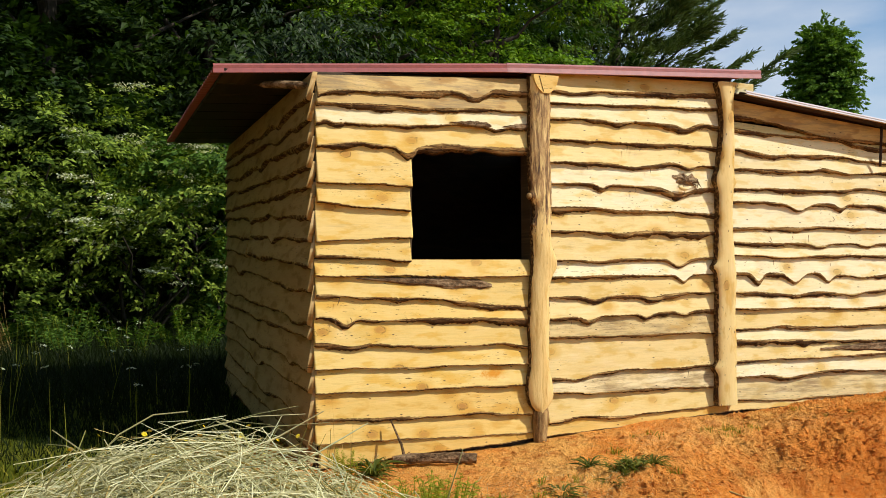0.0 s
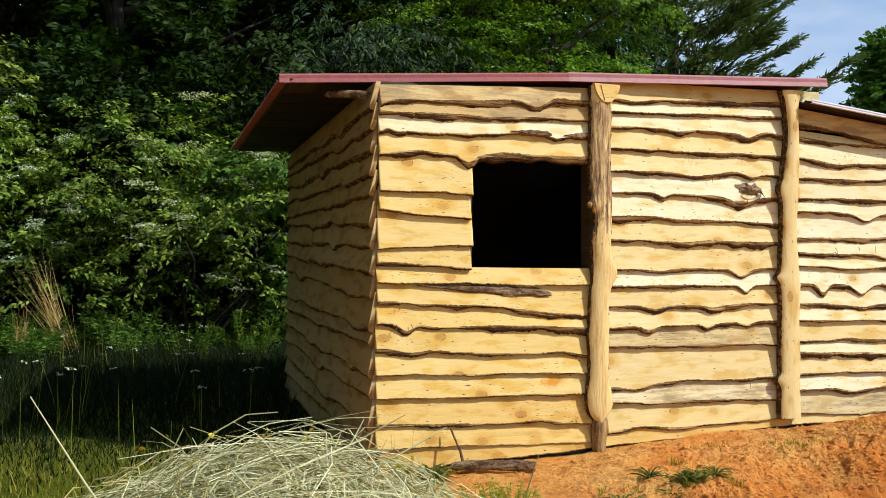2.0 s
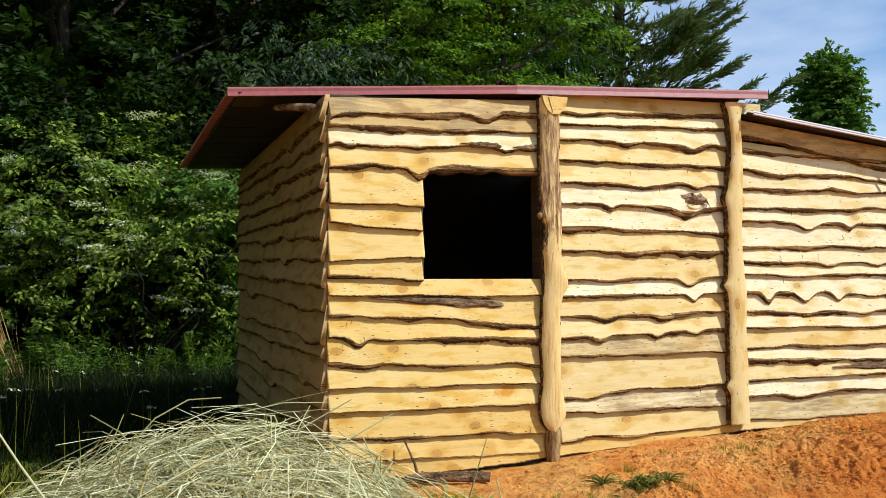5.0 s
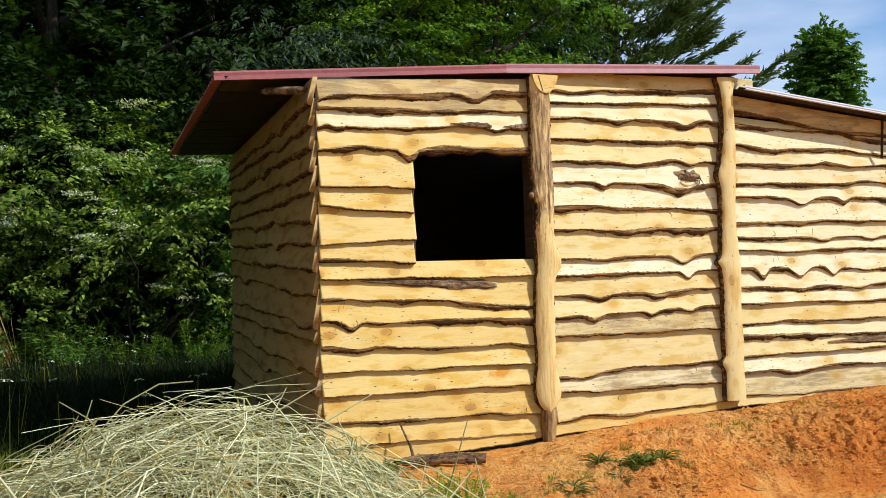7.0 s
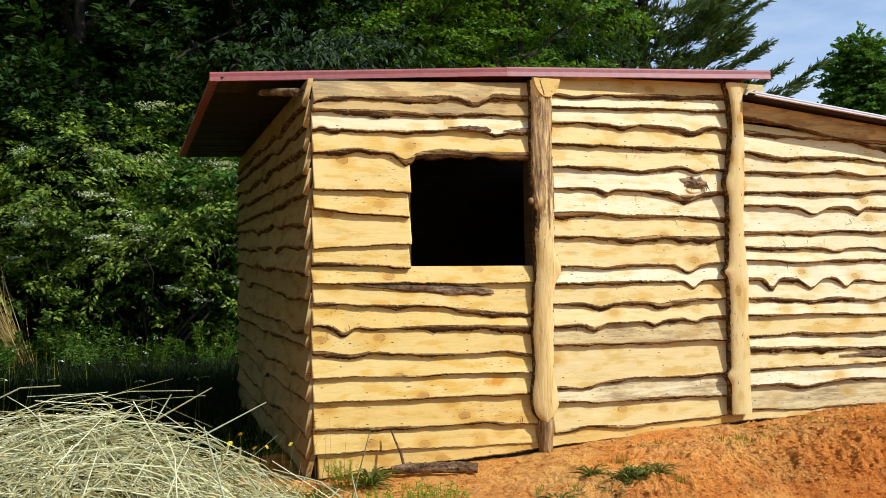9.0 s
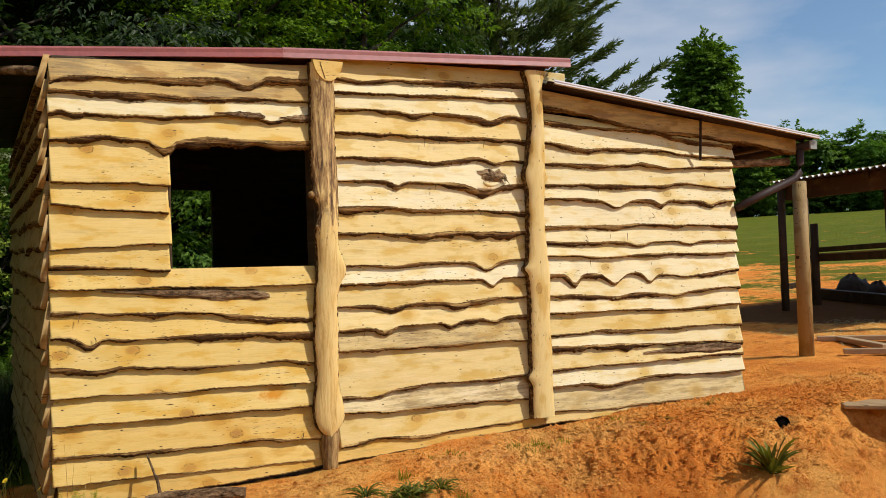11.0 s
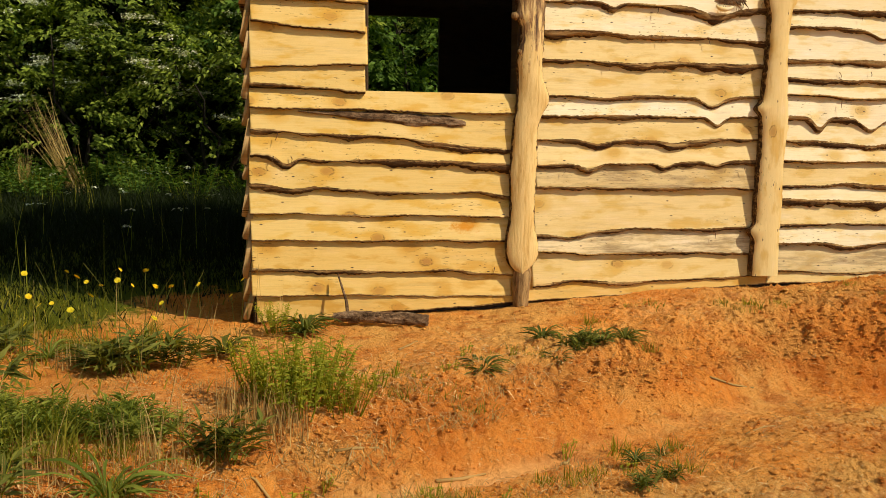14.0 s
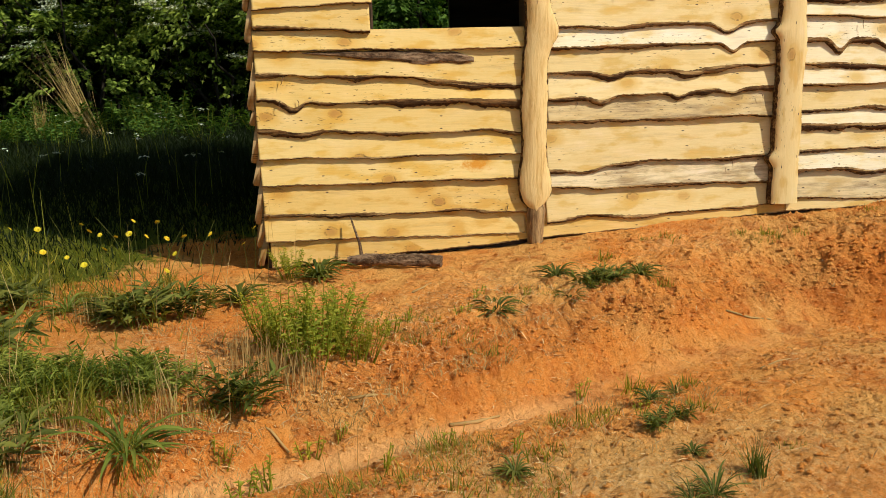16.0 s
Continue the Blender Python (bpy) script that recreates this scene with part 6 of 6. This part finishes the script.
spread_out(G2, ((-0.50, -1.62, 10, 1.2), (-0.28, -1.55, 60, 1.2), (-0.72, -1.46, 120, 1.2), (-0.15, -1.62, 200, 1.1), (-0.42, -1.95, 250, 1.2), (-0.60, -1.80, 30, 1.2), (-0.50, -0.50, 30, 1.1), (-0.70, -0.36, 90, 1.1), (-0.30, -0.92, 90, 0.9), (0.25, -1.50, 140, 1.1), (1.00, -2.12, 20, 1.0), (0.56, -1.97, 70, 0.8), (0.50, -1.04, 140, 0.9), (0.70, -1.10, 30, 1.0), (0.85, -1.00, 99, 0.9), (0.66, -1.22, 200, 1.0), (0.3, -1.38, 10, 1.1), (0.55, -1.26, 50, 1.0), (0.05, -1.42, 250, 1.0), (-0.2, -1.75, 80, 1.0), (1.2, -1.72, 110, 0.9), (0.8, -1.90, 300, 1.0), (1.3, -2.0, 40, 0.8), (-0.1, -1.0, 20, 0.7), (0.95, -1.6, 70, 0.7)))
G3 = stand(tuft(83, "dense spiky green grass clump on clay", 110, 0.17, 0.035, WEED, lean=(0.05, 0.7), width=(0.003, 0.006)), 1.11, -2.16, 0, 0.50)
G4 = stand(tuft(86, "low mat of yellow-green grass on the bank", 150, 0.050, 0.10, GRASS, lean=(0.2, 1.2), width=(0.0014, 0.0030)), 0.52, -1.75, 0)
spread_out(G4, ((0.44, -1.13, 30, 0.9), (0.53, -1.13, 80, 1.0), (0.62, -1.12, 140, 0.9), (0.50, -1.04, 190, 0.8), (0.70, -1.20, 240, 0.8), (0.47, -1.70, 300, 0.8), (0.40, -1.99, 60, 0.9), (0.26, -1.96, 10, 1.0), (0.15, -1.98, 110, 0.9), (0.60, -2.10, 20, 0.9), (0.80, -0.90, 45, 0.7), (1.00, -0.86, 200, 0.7), (-0.15, -1.50, 75, 0.9), (-0.30, -1.50, 160, 1.0), (2.10, -0.42, 70, 0.7)))
rng = np.random.default_rng(58)
LG = stand(tuft(85, "loose light green meadow grass tuft", 90, 0.15, 0.10, GRASS, lean=(0.1, 0.9), width=(0.003, 0.006)), -0.52, -1.48, 0)
for k in range(22):
    again(LG, rng.uniform(-1.25, -0.25), rng.uniform(-2.05, -1.38), 41 * k, rng.uniform(0.45, 0.8))
for k in range(14):
    again(LG, rng.uniform(-1.4, -0.35), rng.uniform(-0.55, -0.05), 77 * k, rng.uniform(0.35, 0.65))
again(G3, -0.58, -1.95, 50, 1.0)
again(G3, -0.75, -1.82, 150, 0.9)
again(G3, -0.90, -1.25, 200, 0.8)
S1 = stand(tuft(84, "cluster of stiff brown dry weed stems", 60, 0.15, 0.10, STRAW_BROWN, "dry_weed", lean=(0.0, 0.25), width=(0.0018, 0.0032)), -0.04, -1.34, 0, 0.9)
spread_out(S1, ((-0.50, -1.60, 10, 0.7), (-0.30, -1.50, 60, 0.8), (-0.70, -1.45, 120, 0.8), (-0.22, -1.58, 200, 0.7), (-0.40, -1.92, 250, 0.7), (-0.62, -1.72, 33, 0.8), (-0.40, -0.56, 33, 0.7), (-0.62, -0.62, 133, 0.7), (0.02, -1.28, 210, 1.0), (0.11, -1.40, 280, 0.8), (0.04, -1.37, 70, 0.8), (0.10, -1.35, 170, 0.7), (-0.20, -1.40, 20, 0.6), (0.50, -1.16, 90, 0.35), (0.60, -1.15, 150, 0.35)))


def hawkweed(seed, label):
    """Thin branching stems, each with a flat yellow flower head."""
    rng = np.random.default_rng(seed)
    ob = thing("yellow_flower", (0, 0, 0), label, "flower", "yellow flowers")
    heads = []
    for k in range(3):
        t = np.array([rng.normal(0, 0.06), rng.normal(0, 0.06), rng.uniform(0.15, 0.34)])
        put("stem", mesh_of("stem", *tube(bent(rng, (0, 0, -0.01), t, 5, 0.05), np.linspace(0.0018, 0.001, 5), 4, False), [WEED], True), ob)
        heads.append(t)
    for t in heads[:2]:
        n = 22
        g = np.linspace(0, 6.28, n, endpoint=False)
        d = np.stack([np.cos(g), np.sin(g), np.full(n, 0.3)], 1) @ np.array(Euler((0.75, rng.uniform(-0.2, 0.4), 0)).to_matrix()).T
        v = leaves(np.tile(t, (n, 1)), d, np.tile([[0.2, -0.6, 0.8]], (n, 1)) + rng.normal(0, 0.1, (n, 3)), np.full(n, 0.0135), np.full(n, 0.006))
        put("flower_head", mesh_of("flower_head", *v, [PETAL]), ob, "flat bright yellow flower head")
    return ob


H1 = stand(hawkweed(91, "thin-stemmed yellow meadow flower"), -0.81, -0.50, 0)
H2 = stand(hawkweed(92, "thin-stemmed yellow meadow flower"), -0.45, -0.66, 0)
for k, (x, y) in enumerate(((-0.62, -0.30), (-0.50, -0.12), (-0.95, -0.20), (-1.05, -0.55), (-0.40, -0.40), (-0.72, -0.75), (-0.20, -0.50), (-0.90, -0.80), (-0.30, -0.70), (-0.56, -0.55), (-0.75, 0.02), (-0.05, -0.38))):
    again(H1 if k % 2 else H2, x, y, 53 * k, 0.8 + 0.05 * (k % 5))

# leafy weeds at the foot of the shrubs
rng = np.random.default_rng(59)
B3 = stand(bushy(73, "leafy green weed at the foot of the shrubs", 0.32, 0.26, 16, GREEN_SHRUB, 0.085, 30, 0.34), -1.2, 5.6, 0)
for k in range(26):
    again(B3, rng.uniform(-3.8, 0.3), rng.uniform(4.9, 6.3), 47 * k, rng.uniform(0.7, 1.5))
rng = np.random.default_rng(58)
# dry reed clump in front of the shrubs
D1 = stand(tuft(95, "clump of dry straw-coloured tall grass", 70, 1.05, 0.09, DRY_REED, "dry_reeds", lean=(0.02, 0.30), width=(0.006, 0.011)), -1.72, 5.6, 0)
D1.matrix_basis = D1.matrix_basis @ pose(0, 0, 0, 0, -24, 0)
again(D1, -2.15, 5.2, 90, 0.55)
again(D1, -2.75, 4.8, 200, 0.5)
# tall thin stalks standing out of the weeds
K1 = stand(tuft(96, "few tall thin pale weed stalks", 4, 0.33, 0.10, STRAW_BROWN, "weed_stalk", lean=(0.02, 0.35), width=(0.0016, 0.0026)), -0.55, -1.62, 0)
for k, (x, y, s) in enumerate(((-0.30, -1.30, 1.1), (-0.72, -1.42, 1.1), (-0.15, -1.55, 0.9), (-0.05, -0.62, 1.0), (-0.42, -0.75, 1.0), (-0.95, -1.2, 1.1), (0.06, -0.14, 1.0), (-0.8, -0.6, 0.9), (0.2, -1.75, 0.6), (-0.45, -1.95, 1.0), (-0.75, -2.0, 1.1), (-0.2, -0.45, 0.9))):
    again(K1, x, y, 71 * k, s)

# litter: straw, sticks and crumbs of clay
n = 110000
lx, ly = rng.uniform(-0.9, 2.3, n), rng.uniform(-2.5, -0.1, n)
ld = ly - gully_y(lx)
keep = rng.uniform(0, 1, n) < (0.025 + (0.55 * np.exp(-((ld - 0.42) / 0.26) ** 2) * (1 - smooth(0.7, 1.5, lx)) + 0.16 * np.exp(-((ld + 0.45) / 0.35) ** 2) * (1 - smooth(0.5, 1.3, lx))) * (0.6 + 0.5 * lattice(lx * 4, ly * 4, 50))) * (1 - 0.95 * np.exp(-((ld + 0.02) / 0.06) ** 2))
lx, ly = lx[keep], ly[keep]
yaw = rng.uniform(0, 6.28, len(lx))
dirs = np.stack([np.cos(yaw), np.sin(yaw), rng.normal(0, 0.15, len(lx))], 1)
LL = 0.014 + 0.075 * rng.uniform(0, 1, len(lx)) ** 2.8
lv = leaves(np.column_stack([lx, ly, ground_z(lx, ly) + 0.004]), dirs, np.tile([[0, 0, 1.0]], (len(lx), 1)), LL, rng.uniform(0.0016, 0.0042, len(lx)))
tagged(put("straw_litter", mesh_of("straw_litter", *lv, [LITTER])), "dead straw and stems scattered on the clay bank", "litter", kind="stuff")
for k, (x, y, L, a, r) in enumerate(((0.60, -1.49, 0.17, 20, 0.006), (0.30, -1.48, 0.13, 8, 0.005), (0.59, -0.59, 0.14, 50, 0.004), (0.95, -1.40, 0.10, 60, 0.006), (1.75, -0.95, 0.22, 15, 0.004), (0.02, -1.62, 0.12, 140, 0.004), (1.6, -1.4, 0.16, 25, 0.003))):
    d = Vector((math.cos(radians(a)), math.sin(radians(a)), 0)) * L / 2
    p = [Vector((x, y, 0)) - d, Vector((x, y, 0)) + Vector((d.y, -d.x, 0)) * 0.06, Vector((x, y, 0)) + d]
    p = [(q.x, q.y, float(ground_z(q.x, q.y)) + 0.8 * r) for q in p]
    ob = new("stick", mesh_of("stick", *tube(p, [r, r, 0.5 * r], 6), [STRAW_BROWN], True))
    tagged(ob, "dry bare stick lying on the clay", "stick", "sticks")
n = 260000
cx, cy = rng.uniform(-0.6, 4.9, n), rng.uniform(-2.5, -0.04, n)
cd = cy - gully_y(cx)
mound = np.exp(-((cx - 3.5) / 0.9) ** 2 - ((cy + 0.35) / 0.4) ** 2)
keep = rng.uniform(0, 1, n) < (0.06 + 0.10 * smooth(0.1, 0.3, -cd) + 0.50 * np.exp(-((cd - 0.28) / 0.20) ** 2)) * (1 - 0.8 * np.exp(-((cd + 0.02) / 0.06) ** 2)) * (0.6 + 0.6 * lattice(cx * 3, cy * 3, 52)) + 0.65 * mound
cx, cy, mound = cx[keep], cy[keep], mound[keep]
cs = (0.0015 + 0.0090 * rng.uniform(0, 1, len(cx)) ** 2.8) * (1 + 2.2 * mound * rng.uniform(0, 1, len(cx)) ** 2)
# coarser red clods thrown up along the foot of the lean-to wall
n = 3600
ex = rng.uniform(2.35, 4.0, n)
ey = -0.10 - 0.034 * (ex - 2.47) - np.abs(rng.normal(0, 0.17, n)) * (0.4 + 0.6 * smooth(2.3, 3.2, ex))
cx, cy, cs = np.concatenate([cx, ex]), np.concatenate([cy, ey]), np.concatenate([cs, 0.003 + 0.017 * rng.uniform(0, 1, n) ** 3])
oct_v = np.array([(1, 0, 0), (-1, 0, 0), (0, 1, 0), (0, -1, 0), (0, 0, 0.8), (0, 0, -0.8)], float)
oct_f = np.array([(0, 2, 4), (2, 1, 4), (1, 3, 4), (3, 0, 4), (2, 0, 5), (1, 2, 5), (3, 1, 5), (0, 3, 5)])
cv = (oct_v[None] * (cs[:, None, None] * rng.uniform(0.6, 1.4, (len(cx), 6, 1))) + np.column_stack([cx, cy, ground_z(cx, cy) + cs * 0.25])[:, None]).reshape(-1, 3)
cf = (oct_f[None] + (np.arange(len(cx)) * 6)[:, None, None]).reshape(-1, 3)
tagged(put("clods", mesh_of("clods", cv, cf, [CLAY])), "crumbs and clods of red clay", "soil", kind="stuff")
pipe_at = Vector((3.22, -0.92, float(ground_z(3.22, -0.92)) + 0.035))
pipe_at = pipe_at - Vector((0, 0, 0.018))
pipe_way = Vector((0.70, 0.66, -0.12)).normalized()
pipe = thing("drain_pipe", tuple(pipe_at), "open end of a black plastic drain pipe in the bank", "pipe")
pv = [tuple(pipe_at + pipe_way * d) for d in (-0.015, 0.0, 0.05, 0.12)]
put("pipe_wall", mesh_of("pipe_wall", *tube(pv, [0.034, 0.034, 0.034, 0.034], 16, False), [BLACK_PLASTIC], True), pipe)
# black plug behind the mouth stands in for the darkness of the bore
put("inside", mesh_of("inside", *tube([tuple(pipe_at + pipe_way * d) for d in (0.01, 0.03)], [0.032, 0.032], 16), [BLACK_PLASTIC], True), pipe)
rng = np.random.default_rng(44)
for k in range(26):
    x, y, s = 3.24 + rng.normal(0, 0.09), -0.90 + rng.normal(0, 0.07), rng.uniform(0.008, 0.022)
    v = oct_v * s * rng.uniform(0.6, 1.4, (6, 1)) + np.array([x, y, float(ground_z(x, y)) + 0.3 * s])
    tagged(new("clod", mesh_of("clod", v, oct_f, [CLAY])), "clod of red clay beside the pipe", "clod", "clods")

# short board laid across the hollow beside the bank
board_z = float(ground_z(3.90, -0.76, False)) + 0.014
ditch_board = part("ditch_board", beam(bmesh.new(), (3.92, -0.70, board_z), (4.66, -1.36, board_z - 0.02), 0.26, 0.022), GREY_WOOD, None)
tagged(ditch_board, "weathered board laid over the hollow beside the bank", "plank", "loose planks")

# ---- the open pole barn ----
barn = thing("pole_barn", (9.0, 1.6, 0.4), "open pole barn with a corrugated roof and dark rails", "barn")
EAVE, BACK, CORNER = Vector((-0.10, -0.99, -0.018)), Vector((6.2, -0.62, 0.40)), Vector((7.38, 2.65, 1.90))


def barn_at(s, t, dz=0.0):
    """A place in the roof plane: s metres along the front edge, t from the front (0) to the back (1)."""
    return CORNER + EAVE * s + BACK * t + Vector((0, 0, dz))


def pole(x, y, z1, r, mat, label=""):
    g = float(ground_z(x, y, False))
    put("pole", mesh_of("pole", *tube([(x, y, g - 0.1), (x + 0.01, y, 0.5 * (g + z1)), (x + 0.02, y, z1)], [r, r * 0.97, r * 0.93], 14), [mat], True), barn, label)


pole(5.25, 0.61, 1.60, 0.056, POLE_WOOD, "round treated brown front pole")
pole(7.42, 2.66, 1.86, 0.042, DARK_WOOD, "dark corner pole in the shade")
pole(8.27, 3.07, 1.93, 0.050, BROWN_WOOD, "reddish brown pole in the shade")
pole(8.12, 2.83, 1.47, 0.046, DARK_WOOD, "short dark rail post")
pole(7.62, 1.52, 1.84, 0.060, BROWN_WOOD)
for s, t in ((2.15, 0.03), (0.15, 0.97), (2.15, 0.97)):
    at = barn_at(s, t, -0.06)
    pole(at.x, at.y, at.z, 0.062, POLE_WOOD)
nt, ns = 6, 330
bverts = [tuple(barn_at(s, t, 0.011 * math.sin(s * 2 * math.pi / 0.078) + dz)) for dz in (0.0, -0.004) for t in np.linspace(0, 1.04, nt) for s in np.linspace(-0.06, 2.25, ns)]
i, j = np.meshgrid(np.arange(nt - 1), np.arange(ns - 1), indexing="ij")
bf = np.stack([i * ns + j, (i + 1) * ns + j, (i + 1) * ns + j + 1, i * ns + j + 1], -1).reshape(-1, 4)
rim = np.array([(q, q + 1, q + 1 + nt * ns, q + nt * ns) for q in range(ns - 1)])
put("roof", mesh_of("roof", bverts, np.vstack([bf, bf[:, ::-1] + nt * ns, rim]), [DARK_METAL], True), barn, "corrugated metal roof sheet")
# pale closure strip that fills the corrugations along the front edge
ev = [tuple(barn_at(s, -0.002, 0.016 + dz * (0.004 + 0.024 * max(0.0, math.sin(s * 2 * math.pi / 0.078)) ** 0.7)) + Vector((-0.004 + 0.055 * dz, 0.005 * dz, 0))) for dz in (0.0, -1.0) for s in np.linspace(-0.06, 2.25, 660)]
put("closure_strip", mesh_of("closure_strip", ev, [(q, q + 1, q + 661, q + 660) for q in range(659)], [CLOSURE], False), barn, "pale scalloped strip under the roof edge")
for t in (0.02, 0.35, 0.68, 0.98):
    part("beam", beam(bmesh.new(), barn_at(0.0, t, -0.115), barn_at(2.2, t, -0.115), 0.05, 0.18), BROWN_WOOD, barn)
for s in (0.02, 1.1, 2.18):
    part("rafter", beam(bmesh.new(), barn_at(s, 0.01, -0.05), barn_at(s, 1.02, -0.05), 0.05, 0.07), DARK_WOOD, barn)
for z, w, mat in ((1.180, 0.055, DARK_WOOD), (1.132, 0.014, GREY_WOOD), (1.085, 0.080, BROWN_WOOD)):
    part("rail", beam(bmesh.new(), (8.32, 3.06, z), (7.66, 1.50, z - 0.02), 0.03, w), mat, barn, "horizontal fence rail")
part("rail", beam(bmesh.new(), (7.42, 2.70, 0.77), (8.35, 3.17, 0.80), 0.03, 0.06), GREY_WOOD, barn, "low grey rail between the poles")
sill = [(8.75, 3.40), (8.35, 1.90)]
part("sill_log", beam(bmesh.new(), *[(x, y, float(ground_z(x, y, False)) + 0.05) for x, y in sill], 0.12, 0.12), DARK_WOOD, barn, "dark timber along the ground")
for p, q in (((5.92, 1.06), (6.30, 0.62)), ((5.52, 0.50), (5.92, 0.04)), ((6.02, 0.92), (5.86, 0.38))):
    ob = part("plank", beam(bmesh.new(), (*p, float(ground_z(*p, False)) + 0.022), (*q, float(ground_z(*q, False)) + 0.022), 0.08, 0.04), GREY_WOOD, None)
    tagged(ob, "weathered loose plank lying on the dirt", "plank", "loose planks")
rng = np.random.default_rng(66)
n = 900
bx, by = rng.uniform(5.95, 7.3, n), rng.uniform(0.5, 1.8, n)
yaw = rng.uniform(0, 6.28, n)
lv = leaves(np.column_stack([bx, by, ground_z(bx, by) + 0.006]), np.stack([np.cos(yaw), np.sin(yaw), rng.normal(0, 0.2, n)], 1), np.tile([[0, 0, 1.0]], (n, 1)), rng.uniform(0.06, 0.15, n), rng.uniform(0.004, 0.008, n))
tagged(put("barn_straw", mesh_of("barn_straw", *lv, [STRAW])), "loose straw on the ground by the barn", "litter", kind="stuff")
for hx, hy, size in ((9.00, 3.02, 0.27), (8.75, 2.50, 0.22)):
    heap_v = []
    for i in range(7):
        for j in range(14):
            r, ang = size * i / 6, j / 14 * 6.283
            heap_v.append((hx + r * math.cos(ang) * 0.9, hy + r * math.sin(ang) * 1.1, float(ground_z(hx, hy, False)) + 1.0 * size * (1 - (i / 6) ** 2) + 0.05 * float(lattice(i * 1.3 + hx, j * 1.1, 5)) - 0.03))
    heap_f = [(i * 14 + j, (i + 1) * 14 + j, (i + 1) * 14 + (j + 1) % 14, i * 14 + (j + 1) % 14) for i in range(6) for j in range(14)]
    tagged(put("dark_heap", mesh_of("dark_heap", heap_v, heap_f, [DARK_WOOD], True)), "dark covered heap in the barn's shade", "heap", "dark heaps")

# from the plan to full size
for ob in scene.objects:
    if ob.parent is None and ob.type in {"MESH", "EMPTY"}:
        ob.matrix_basis = Matrix.Scale(SIZE, 4) @ ob.matrix_basis
